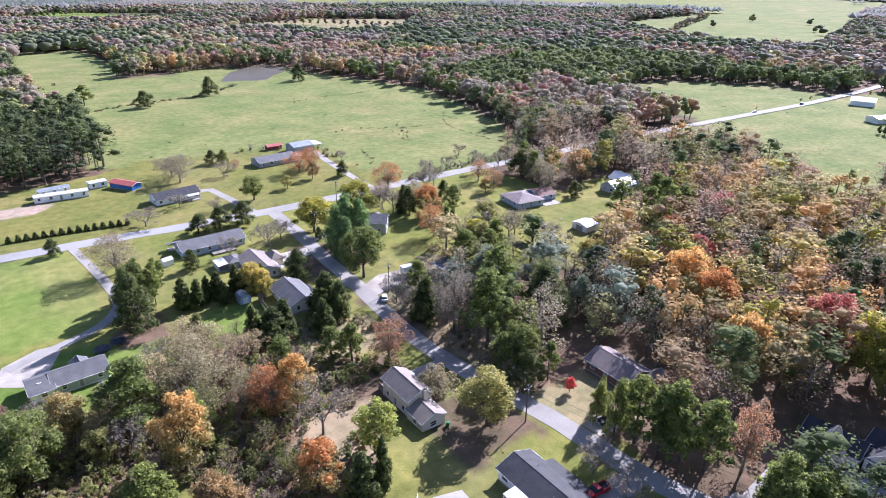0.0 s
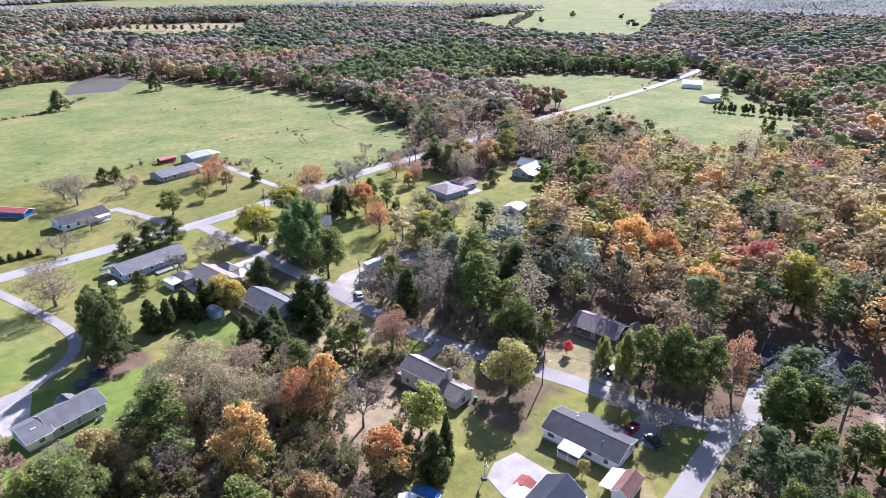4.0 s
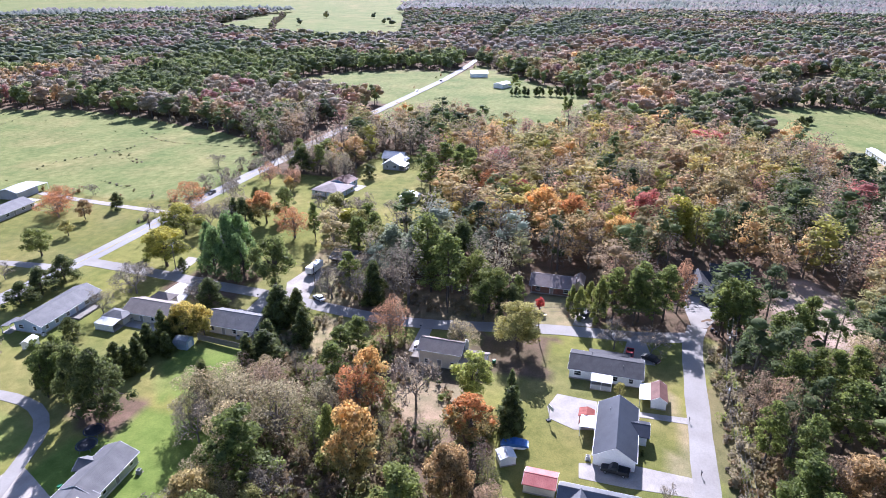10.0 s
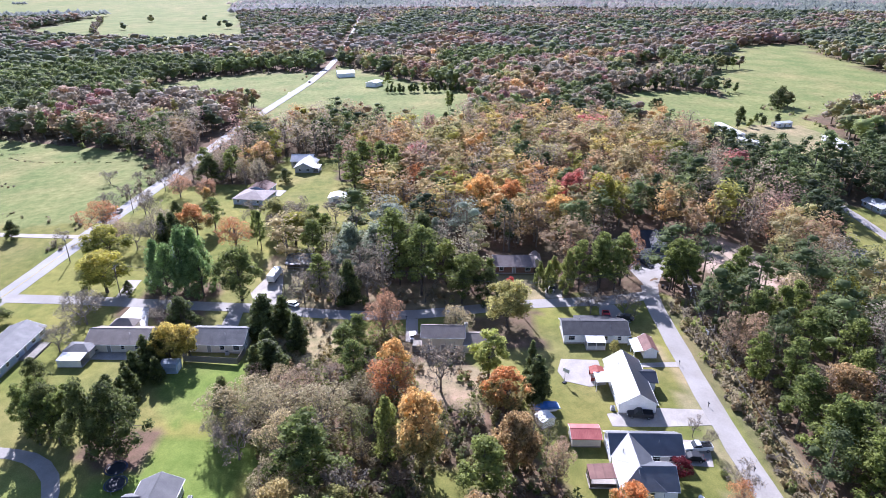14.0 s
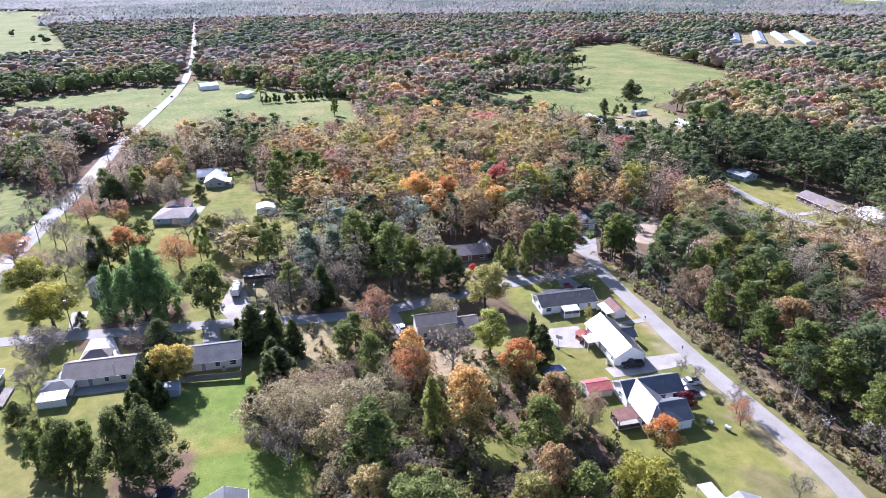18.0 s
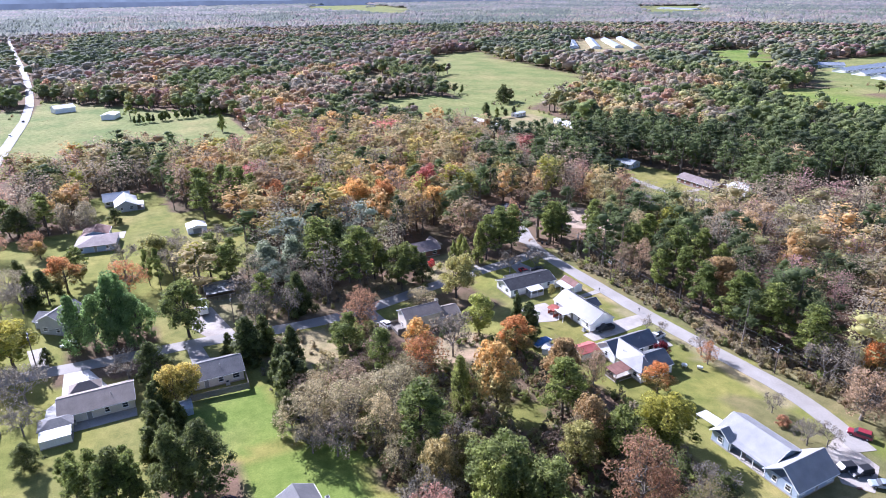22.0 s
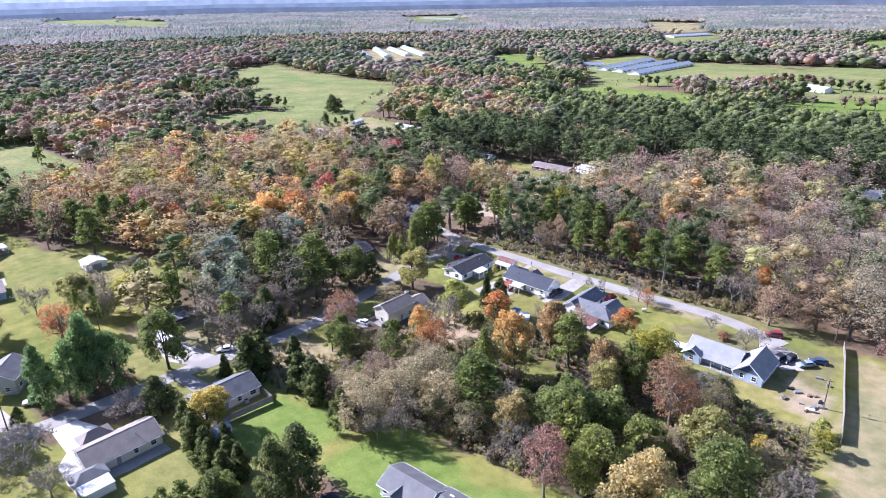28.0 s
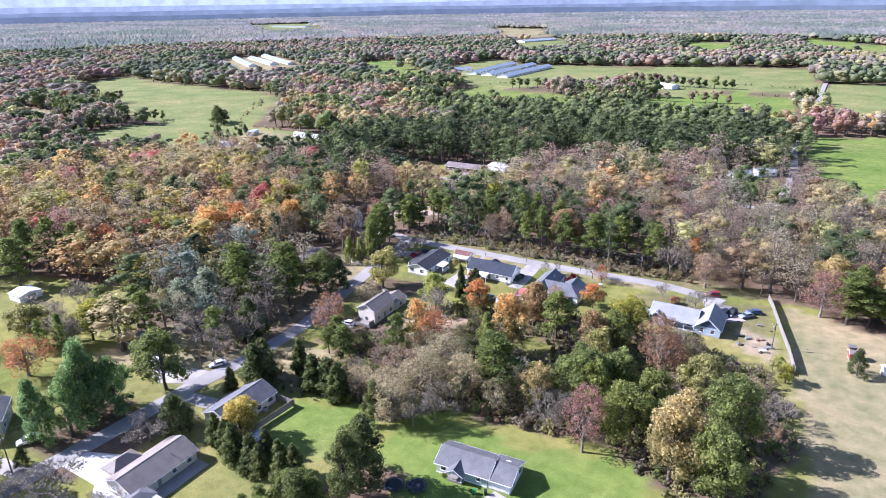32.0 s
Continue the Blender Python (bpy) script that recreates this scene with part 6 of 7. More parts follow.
# white house with dark roof (its wings are given from its own middle)
h = thing("house", 69, 62, "white ranch house with dark grey shingle roof", "house")
block(h, -4.2, 4.0, -8.4, 8.2, 2.7, 1.5, "y", "siding_white", "roof_dark", seed=2)
porch(h, 4.0, 6.4, -5.6, 4.4, 2.75, 2.3, "+x", "roof_dark", 4)
porch(h, -7.6, -4.2, -1.9, 3.0, 2.6, 2.25, "-x", "metal_white", 3)
part("porch_screen", box(-7.5, -7.42, -1.8, 2.9, 0.2, 1.3), MAT["siding_grey"], h)
vent_pipe(h, 1.6, 3.5, 3.9)
vent_pipe(h, -1.8, -4.0, 3.7)

h = thing("house", 44, 58.3, "white house with smooth grey gable roof and side carport", "house")
block(h, -8.2, 8.9, -3.9, 4.0, 2.75, 2.5, "x", "siding_white", "roof_gloss", seed=4, skip=("-x",), over=0.3)
entry(h, "-x", 1.6, 2.6, 2.1, -8.2, "trim", 0.05)
gable_roof(h, 0.2, 5.0, -6.2, -1.2, 2.5, 1.1, "y", "roof_gloss", over=0.3)
part("porch_wall", box(0.4, 4.8, -6.0, -3.9, -0.2, 2.45), MAT["siding_white"], h)
entry(h, "-y", 2.3, 0.95, 2.05, -6.0)
porch(h, -0.2, 4.0, 4.0, 7.6, 2.6, 2.4, "+y", "metal_white", 3, False)
vent_pipe(h, 4.5, 1.8, 4.6)

h = thing("house", 18.5, 60, "white house with pale grey roofs in three wings, red-brown porch behind", "house")
block(h, 1.4, 8.0, -6.4, 7.5, 2.7, 2.15, "y", "siding_white", "roof_pale", seed=5, over=0.3)
block(h, -4.5, 4.6, 0.25, 7.25, 2.7, 2.25, "x", "siding_white", "roof_pale", seed=6, skip=("+x", "-x"), over=0.3)
block(h, -8.1, -0.9, -2.6, 3.7, 2.7, 2.25, "y", "siding_white", "roof_pale", seed=61, skip=("+y", "+x"), over=0.3)
block(h, -8.2, -0.8, -0.1, 7.6, 2.7, 2.3, "x", "siding_white", "roof_pale", seed=62, skip=("+x", "-y"), over=0.3, hip=True)
porch(h, -5.2, -1.2, 7.6, 12.8, 2.6, 2.25, "+y", "roof_rust", 4, True, "wood_dark")
for rx in (-5.1, -1.3):
    part("railing", box(rx - 0.05, rx + 0.05, 7.8, 12.6, 0.3, 1.1), MAT["wood_dark"], h)
part("railing", box(-5.1, -1.3, 12.55, 12.65, 0.3, 1.1), MAT["wood_dark"], h)
vent_pipe(h, 0.5, 5.6, 4.2)
vent_pipe(h, 3.2, -2.0, 4.2)

h = thing("house", -22, 64, "blue-grey house with pale shingle roof and two gabled wings", "house")
block(h, -3.5, 9.4, -5.2, 3.2, 2.7, 2.1, "x", "siding_blue", "roof_light", seed=7, skip=("+x", "-x"))
block(h, -10.4, -3.6, -6.0, 5.0, 2.6, 2.8, "y", "siding_blue", "roof_light", seed=8, over=0.5)
block(h, 5.2, 9.5, 3.5, 5.0, 2.7, 1.5, "y", "siding_blue", "roof_light", seed=9, skip=("-y", "+x", "-x"))
porch(h, -3.4, 5.1, 3.25, 5.0, 2.65, 2.4, "+y", "roof_light", 4)
part("gable_panel", prism([(-9.4, 2.85), (-4.6, 2.85), (-7.0, 4.9)], 5.02, 5.08, "y"), MAT["siding_dark"], h)
part("gable_panel", prism([(5.7, 2.85), (9.0, 2.85), (7.35, 3.9)], 5.02, 5.08, "y"), MAT["siding_dark"], h)
porch(h, 10.2, 15.6, 0.2, 3.2, 2.2, 1.9, "+x", "metal_white", 2, False)

h = thing("house", 61.8, 185.5, "cream ranch house with tan shingle roof", "house")
block(h, -4.3, 4.2, -7.6, 7.6, 2.7, 1.9, "y", "siding_cream", "roof_tan", seed=10)
block(h, 4.25, 8.0, -0.6, 5.6, 2.7, 1.6, "x", "siding_cream", "roof_tan", hip=True, windows=False)
entry(h, "+x", 2.4, 4.6, 2.2, 8.0, "trim", 0.1)
part("patio", box(-7.6, -4.4, -7.8, 7.8, -0.1, 0.12), MAT["concrete"], h)
vent_pipe(h, -2.0, -3.2, 4.1)
h = thing("shed", 54.6, 193.6, "cream garage with grey roof and white lean-to", "shed")
block(h, -0.4, 3.6, -3.0, 3.2, 2.4, 1.0, "y", "siding_cream", "roof_grey", windows=False, hip=True)
porch(h, -4.2, -0.45, -3.0, 3.2, 2.35, 2.0, "-x", "metal_white", 3)
part("lean_to_wall", box(-4.1, -4.0, -2.9, 3.1, 0.2, 1.9), MAT["siding_white"], h)

h = thing("house", 62.8, 160.2, "cream house with grey gable roof and fenced back yard", "house")
block(h, -4.2, 4.4, -7.3, 7.2, 2.8, 2.0, "y", "siding_cream", "roof_grey", seed=12)
vent_pipe(h, -1.9, -2.2, 4.3)
porch(h, 4.4, 6.0, -2, 3, 2.6, 2.3, "+x", "roof_grey", 3)

h = thing("house", 2.6, 151.6, "pale house with weathered grey shingle roof and attached garage", "house", rz=4.0)
block(h, -3.4, 8.0, -3.2, 3.9, 2.6, 1.7, "x", "siding_green", "roof_grey", seed=13, base="siding_white")
block(h, -8.2, -3.45, -3.6, 3.9, 2.5, 1.5, "x", "siding_white", "roof_grey", seed=14, skip=("+x", "+y"))
gable_roof(h, 1.6, 5.0, 1.0, 5.4, 2.4, 1.0, "y", "roof_grey")
part("porch_floor", box(1.7, 4.9, 3.9, 5.4, -0.2, 0.5), MAT["wood_grey"], h)
for px in (1.85, 4.75):
    part("post", box(px - 0.06, px + 0.06, 5.2, 5.32, 0.5, 2.4), MAT["trim"], h)
entry(h, "+y", -5.8, 3.2, 2.1, 3.9, "trim", 0.05)
part("skylight", box(-6.4, -5.4, -1.6, -1.3, 3.45, 3.62), MAT["trim"], h)

h = thing("house", 64.5, 101.0, "two-storey cream house with tan roof among trees", "house")
block(h, -3.2, 2.9, -4.6, 6.2, 4.7, 1.6, "y", "siding_cream", "roof_tan", seed=15, over=0.35)
block(h, -3.6, 2.4, -10.6, -4.65, 2.9, 1.4, "y", "siding_cream", "roof_tan", seed=17, skip=("+y",), over=0.35)
chimney(h, 0.8, -5.2, 3.0, 6.6, "siding_cream")
part("deck", box(-3.0, 2.6, 6.25, 8.8, 0.0, 1.0), MAT["wood_grey"], h)
for sx in (-2.9, 2.5):
    part("railing", box(sx - 0.04, sx + 0.04, 6.3, 8.75, 1.0, 1.9), MAT["wood_grey"], h)

h = thing("house", 111.4, 80.4, "brown-roofed brick house half hidden by trees", "house")
block(h, -4.4, 4.0, -6.4, 6.2, 2.7, 1.8, "y", "brick", "roof_brown", seed=18)
block(h, 0.0, 6.0, -9.0, -6.45, 2.4, 1.0, "x", "siding_cream", "roof_tan", windows=False)

for hx, hy, rz, seed in ((126.6, 37.4, 4, 19), (133.4, 27.6, -2, 20)):
    h = thing("house", hx, hy, "dark-roofed house with white and blue gables", "house", rz=rz)
    block(h, -0.5, 6.0, -5.6, 5.4, 2.9, 2.2, "y", "siding_white", "roof_dark", seed=seed, skip=("-x",))
    block(h, -5.6, -0.55, -3.4, 3.4, 2.9, 2.9, "x", "siding_white", "roof_dark", windows=False)
    gable_roof(h, -0.5, 2.6, -3.4, 3.4, 2.9, 2.9, "x", "roof_dark", over=0.3)
    window(h, "-x", 0.0, 3.3, 1.2, 1.2, -5.6)
    entry(h, "-x", 0.9, 3.6, 2.2, -5.6, "siding_dark", 0.05)
    part("gable_band", prism([(-3.3, 2.75), (3.3, 2.75), (3.3, 3.05), (-3.3, 3.05)], -5.66, -5.61, "x"), MAT["siding_dark"], h)

h = thing("house", 180, 185, "hip-roofed brown house with pale blue walls on an open lawn", "house", rz=-8)
block(h, -10.5, 2, -7.0, 6.5, 2.6, 1.9, "y", "siding_blue", "roof_brown", seed=22, hip=True)
block(h, 2.05, 11, -3.0, 6.0, 2.6, 1.5, "x", "siding_blue", "roof_rust", seed=23, skip=("-x",))
part("patio", box(2.1, 10, -8.5, -3.1, -0.1, 0.14), MAT["concrete"], h)
h = thing("garage", 176, 149.6, "white garage with white metal roof on the lawn", "shed")
block(h, -3.8, 2.8, -3.6, 3.6, 2.5, 0.8, "x", "siding_white", "metal_white", windows=False, over=0.25)
entry(h, "-x", 0, 3.2, 2.1, -3.8, "door", 0.05)
h = thing("house", 224, 175, "large house with bright white metal roofs among trees", "house")
block(h, -8, 6, -5.5, 3, 2.8, 2.2, "x", "siding_grey", "metal_white", seed=24)
block(h, 3, 11, -3, 7.5, 2.8, 2.4, "y", "siding_grey", "metal_white", seed=25)
porch(h, -8, -1, -8.5, -5.5, 2.6, 2.2, "-y", "metal_white", 4)

h = thing("house", 115, 301.5, "long grey-roofed farmhouse beside the pasture", "house", rz=4)
block(h, -10.5, 9.0, -5.2, 5.0, 2.6, 1.7, "x", "siding_grey", "roof_grey", seed=26)
porch(h, 9.0, 13.0, -5.0, 3.0, 2.5, 2.2, "+x", "metal_white", 3)
h = thing("barn", 138, 318, "open metal barn with grey roof by the farmhouse", "barn", rz=4)
block(h, -8, 3, -5, 5, 3.4, 1.4, "x", "siding_grey", "metal_tin", windows=False)
porch(h, 3, 9, -5, 5, 3.2, 2.9, "+x", "metal_white", 4, False)
h = thing("shed", 125, 328.5, "low red-roofed shed at the pasture's edge", "shed", rz=4)
block(h, -4, 4, -2, 2, 2.1, 0.7, "x", "wood_red", "metal_red", windows=False)
h = thing("house", 59.5, 271.5, "white house with dark shingle roof", "house", rz=6)
block(h, -10, 8, -4.4, 4.6, 2.6, 1.7, "x", "siding_white", "roof_dark", seed=27)
porch(h, 2, 7, -7, -4.4, 2.5, 2.2, "-y", "metal_white", 3)
h = thing("shed", 45, 300, "red-roofed shed with blue wall", "shed", rz=-58)
block(h, -6.5, 6.5, -2.6, 2.6, 2.4, 0.8, "x", "tarp_blue", "metal_red", windows=False)
for mx, my, L, rz, label in ((20, 299.5, 20, -4, "white mobile home on a bare yard"), (18, 309, 12, 8, "old mobile home with tin roof"), (35, 309, 7, 8, "small white trailer on the bare yard")):
    h = thing("mobile_home", mx, my, label, "mobile home", rz=rz)
    block(h, -L / 2, L / 2, -2.2, 2.2, 2.6, 0.5, "x", "siding_white", "metal_white" if L != 12 else "metal_tin", seed=28, over=0.15)
h = thing("house", 55, 212.8, "long grey-roofed house with blue-grey walls", "house", rz=2)
block(h, -11, 10.5, -4.4, 4.6, 2.7, 1.7, "x", "siding_blue", "roof_grey", seed=29)
part("deck", box(-2, 6, -8, -4.45, 0, 0.5), MAT["wood_grey"], h)
porch(h, -13, -8, 4.7, 7.2, 2.4, 2.1, "+y", "roof_grey", 3)
h = thing("shed", 38.5, 206.0, "small white garden shed on the lawn", "shed", rz=15)
block(h, -1.6, 1.6, -1.3, 1.3, 2.0, 0.7, "x", "siding_white", "metal_white", windows=False, over=0.15)
h = thing("house", 110, 193.8, "two-storey grey house under tall trees", "house", rz=-38)
block(h, -5.2, 4.4, -4, 4, 4.4, 2.0, "x", "siding_grey", "roof_grey", seed=30)
block(h, -3, 2.4, 4.05, 7.6, 2.7, 1.5, "y", "siding_grey", "roof_grey", seed=31, skip=("-y",))
h = thing("barn", 113, 150.5, "open-fronted shed with weathered patchy tin roof", "barn")
block(h, -2.6, 3.2, -4.4, 4.4, 2.5, 0.6, "y", "wood_dark", "roof_tin", windows=False, over=0.2)
porch(h, -5.0, -2.6, -4.4, 4.4, 2.5, 2.2, "-x", "roof_tin", 4, False, "wood_dark")

h = thing("house", 132, -84.8, "brick ranch house with brown roof and white gravel yard", "house", rz=0)
block(h, -11.6, 11.4, -4.6, 4.6, 2.6, 1.6, "x", "brick", "roof_brown", seed=32)
h = thing("garage", 111.5, -91, "white metal-roofed garage near the brick house", "shed", rz=-10)
block(h, -6, 6, -5, 5, 2.8, 1.0, "x", "siding_white", "metal_white", windows=False)
for hx, hy, rz, wall, roof in ((122, -42, 8, "siding_white", "roof_grey"), (177, -77, 10, "siding_blue", "metal_tin"), (-15, -128, 35, "siding_white", "roof_light"), (-26, -140, 35, "siding_white", "metal_white"),
                               (299, 335, 20, "wood_grey", "roof_brown"), (337, 380, 30, "siding_white", "metal_tin"), (399, 447, 10, "siding_white", "metal_white"), (506, 447, 0, "siding_white", "roof_rust"), (760, 130, 15, "siding_white", "metal_white"), (820, 136, 0, "siding_white", "metal_white")):
    h = thing("house", hx, hy, "small house at the edge of the woods", "house", rz=rz)
    block(h, -5.5, 5.5, -4, 4, 2.6, 1.6, "x", wall, roof, seed=int(abs(hx)))
h = thing("shed", -65.6, 63.6, "tiny brown plank shed with dark roof in the field", "shed", rz=12)
block(h, -1.3, 1.3, -1.1, 1.1, 1.9, 0.6, "x", "wood_red", "roof_brown", windows=False, over=0.2)
h = thing("playhouse", -73.2, 68.6, "small white playhouse with red door in the field", "playhouse", rz=15)
block(h, -1.5, 1.5, -1.2, 1.2, 2.0, 0.8, "x", "siding_white", "metal_white", windows=False, over=0.25)
part("door", box(-0.5, 0.5, 1.2, 1.26, 0.25, 1.8), MAT["wood_red"], h, "red plank door")
for mx, my, L, rz in ((310, -64.5, 30, 5), (330, -105, 12, -70), (279, -64.5, 13, 40), (280, -113, 27, -4)):
    h = thing("mobile_home", mx, my, "white mobile home on dry ground beyond the woods", "mobile home", rz=rz)
    block(h, -L / 2, L / 2, -2.4, 2.4, 2.8, 0.6, "x", "siding_white", "metal_white", seed=33, over=0.15)


def long_barn(x0, y0, x1, y1, wide):
    L = math.hypot(x1 - x0, y1 - y0)
    h = thing("poultry_barn", (x0 + x1) / 2, (y0 + y1) / 2, "very long low white-roofed poultry barn", "barn", "poultry barns", rz=math.degrees(math.atan2(y1 - y0, x1 - x0)))
    block(h, -L / 2, L / 2, -wide / 2, wide / 2, 3.0, 2.6, "x", "siding_white", "metal_tin", windows=False, over=0.6)
    for k in range(int(L / 12)):
        window(h, "-y", -L / 2 + 6 + 12 * k, 1.2, 5.0, 1.0, -wide / 2)
    for k in range(3):
        part("roof_vent", box(-L / 3 + k * L / 3 - 0.6, -L / 3 + k * L / 3 + 0.6, -0.6, 0.6, 5.3, 6.4, 0.1), MAT["steel"], h)


for q in ((950, -626, 826, -540), (966, -683, 800, -566), (940, -700, 790, -606), (950, -747, 765, -624)):
    long_barn(*q, 14)
for q in ((390, -585, 399, -745), (362, -577, 360, -737), (330, -560, 327, -718), (444, -615, 421, -640)):
    long_barn(*q, 16)
long_barn(640, -1325, 596, -1440, 40)
long_barn(2229, -2104, 2010, -2097, 50)
h = thing("barn", 109, -529, "white hay barn beside the pasture", "barn", rz=-27)
block(h, -13, 13, -6, 6, 4.2, 1.6, "x", "siding_white", "metal_white", windows=False)
h = thing("barn", 555, 212, "white pole barn with white metal roof by the highway", "barn", rz=-70)
block(h, -8, 8, -6, 6, 4.0, 2.2, "x", "siding_white", "metal_white", windows=False)
h = thing("barn", 495, 176, "white open hay shed in the meadow", "barn", rz=-20)
block(h, -7, 7, -5, 5, 3.6, 1.2, "x", "siding_white", "metal_white", windows=False)

# sheds in the yards
h = thing("shed", 60.5, 51.0, "white shed with red-brown roof and white side roof", "shed")
block(h, -2.8, 3.6, -2.8, 0.4, 2.3, 1.0, "x", "siding_white", "roof_rust", windows=False, over=0.25)
porch(h, -2.8, 3.6, 0.4, 3.0, 2.2, 1.9, "+y", "metal_white", 3, False)
part("back_wall", box(3.45, 3.55, 0.42, 2.9, 0, 1.9), MAT["siding_white"], h)
h = thing("shed", 27, 71.4, "pale shed with faded red metal roof", "shed")
block(h, -2.2, 2.2, -2.9, 2.9, 2.1, 0.7, "y", "siding_cream", "metal_red", windows=False, over=0.25)
h = thing("shed", 32, 79, "small white tin-roofed shed in the bushes", "shed", rz=30)
block(h, -1.4, 1.4, -1.6, 1.6, 1.9, 0.5, "x", "siding_white", "metal_white", windows=False, over=0.15)


def gambrel_shed(x, y, rz):
    h = thing("garden_shed", x, y, "pale blue-grey barn-roofed garden shed", "shed", rz=rz)
    part("wall", prism([(-1.6, 0.05), (1.6, 0.05), (1.6, 1.9), (1.2, 2.55), (0, 2.95), (-1.2, 2.55), (-1.6, 1.9)], -1.9, 1.9, "y"), MAT["siding_blue"], h)
    for s in (-1, 1):
        part("roof_slope", prism([(s * 1.72, 1.8), (s * 1.24, 2.58), (s * 1.28, 2.68), (s * 1.82, 1.84)], -2.0, 2.0, "y"), MAT["metal_tin"], h)
        part("roof_slope", prism([(s * 1.24, 2.58), (0, 3.0), (0, 3.1), (s * 1.28, 2.68)], -2.0, 2.0, "y"), MAT["metal_tin"], h)
    entry(h, "-y", 0, 1.4, 1.8, -1.9, "trim", 0.08)


gambrel_shed(50.2, 168.0, 2)

# paving round the houses
paved("driveway_pad", [(57.4, 72.0), (56.8, 62.9), (46.6, 62.8), (45.6, 66.9), (47.8, 72.4), (52, 73.6)], "concrete", "broad concrete parking pad behind the house")
paved("driveway_carport", [(35.6, 65.0), (31.4, 64.6), (31.4, 55.4), (32.4, 41.4), (37.4, 41.4), (37.9, 54.2)], "concrete", "concrete drive through the carport to the lane")
paved("driveway_shed", [(55.6, 54), (53.8, 54), (54.2, 42.8), (56.4, 42.8)], "concrete", "narrow concrete drive beside the shed")
paved("driveway_house", [(20.0, 54.8), (19.6, 47.4), (27.0, 46.0), (27.6, 52.2)], "concrete", "pale concrete drive with parked pickup")
paved("driveway_cream", [(67, 182), (82, 188.2), (82, 193.5), (70, 193.6), (66.5, 196.5), (58.5, 197), (58.8, 193.5), (66, 190.8)], "concrete_new", "bright concrete drive before the cream house")
paved("driveway_grey", [(68.0, 158.5), (81, 160.2), (81, 164.2), (68.6, 163.5)], "asphalt", "shaded asphalt drive to the cream house")
paved("driveway_trailer", [(85, 150.5), (92, 152), (104, 154.4), (106, 159.2), (92, 161.5), (85, 158)], "gravel", "gravel turning beside a white trailer")
paved("driveway_gravel", [(-6.8, 156.2), (-2.8, 155.4), (-1.6, 158), (1.8, 166.0), (4.0, 171.5), (-2.0, 172.5), (-10.0, 168), (-12, 160)], "gravel", "pale gravel forecourt")
paved("driveway_two_storey", [(66.6, 108.5), (80, 109.6), (80, 113), (67, 112)], "asphalt", "short asphalt drive with a parked car")
paved("driveway_white", [(75.6, 58.6), (86, 57.2), (86, 52.6), (75.6, 50.2)], "asphalt", "asphalt parking before the white house")
paved("driveway_blue", [(-24, 44.5), (-34, 46), (-38, 54), (-33.5, 57), (-26, 52)], "gravel", "worn gravel parking beside the blue house")
paved("driveway_dark", [(90.5, 67), (98, 66.4), (99, 71.5), (90.5, 72)], "gravel", "dirt parking place off the street")
paved("driveway_gabled", [(99, 36.5), (112, 31), (126, 24.5), (126.5, 32.5), (120.5, 33.5), (120.5, 41), (112, 42), (99, 40.5)], "asphalt", "asphalt forecourt of the gabled house")
paved("driveway_north", [(86, 197), (99, 198.5), (99, 203), (86, 200.6)], "concrete", "concrete drive under the trees")
paved("driveway_farmyard", [(77, 238.5), (81.5, 238.5), (79.5, 256), (76, 277), (66, 279), (66, 276), (73, 274), (76, 255)], "asphalt", "driveway curving to a white house")
paved("driveway_brick", [(128, -68), (131, -68), (130.5, -80), (127.5, -80)], "concrete", "short concrete walk to the brick house")
paved("dirt_track", [(137, 8), (133, 8.5), (118, 5.8), (104, 4.6), (104, 1.2), (120, 2.2), (137, 4.4)], "dirt", "bare red dirt track in the woods")

for q in ((65.5, 53.2, 0), (37.2, 63.4, 0), (28.0, 56, 10), (-10.5, 60.5, 0), (57.2, 190.5, 0), (58.0, 157, 0), (8.5, 146.8, 4), (44.0, 207.6, 0)):
    cooling_unit(*q)

# ---- fences, poles, vehicles, yard things ----


def board_fence(line, height, mat, label, gap=0.0, board=0.3, group="fences"):
    f = thing("fence", *line[0], label, "fence", group)
    ox, oy, oz = f.location
    for (x0, y0), (x1, y1) in zip(line, line[1:]):
        L = math.hypot(x1 - x0, y1 - y0)
        ang = math.degrees(math.atan2(y1 - y0, x1 - x0))
        base = Matrix.Translation((x0 - ox, y0 - oy, 0)) @ pose(0, 0, 0, 0, 0, ang)
        n = max(1, round(L / 2.4))
        bm = bmesh.new()
        for z in (0.35, height - 0.35):
            add_box(bm, 0, L, 0.04, 0.1, z, z + 0.09)
        part("rail", bm, MAT[mat], f).matrix_local = base
        post_me, slat_me = None, None
        for k in range(n + 1):
            if post_me is None:
                ob = part("post", box(-0.06, 0.06, 0.03, 0.15, -0.2, height + 0.08, 0.01), MAT[mat], f)
                post_me = ob.data
            else:
                ob = new("post", post_me)
                ob.parent = f
            ob.matrix_local = base @ pose(L * k / n, 0, 0)
        m = max(1, int(L / (board + gap)))
        for k in range(m):
            if slat_me is None:
                ob = part("board", box(0.01, board - 0.012, -0.02, 0.035, 0.05, height), MAT[mat], f)
                slat_me = ob.data
            else:
                ob = new("board", slat_me)
                ob.parent = f
            ob.matrix_local = base @ pose(k * L / m, 0, ((k * 37) % 7 - 3) * 0.008)
    return f


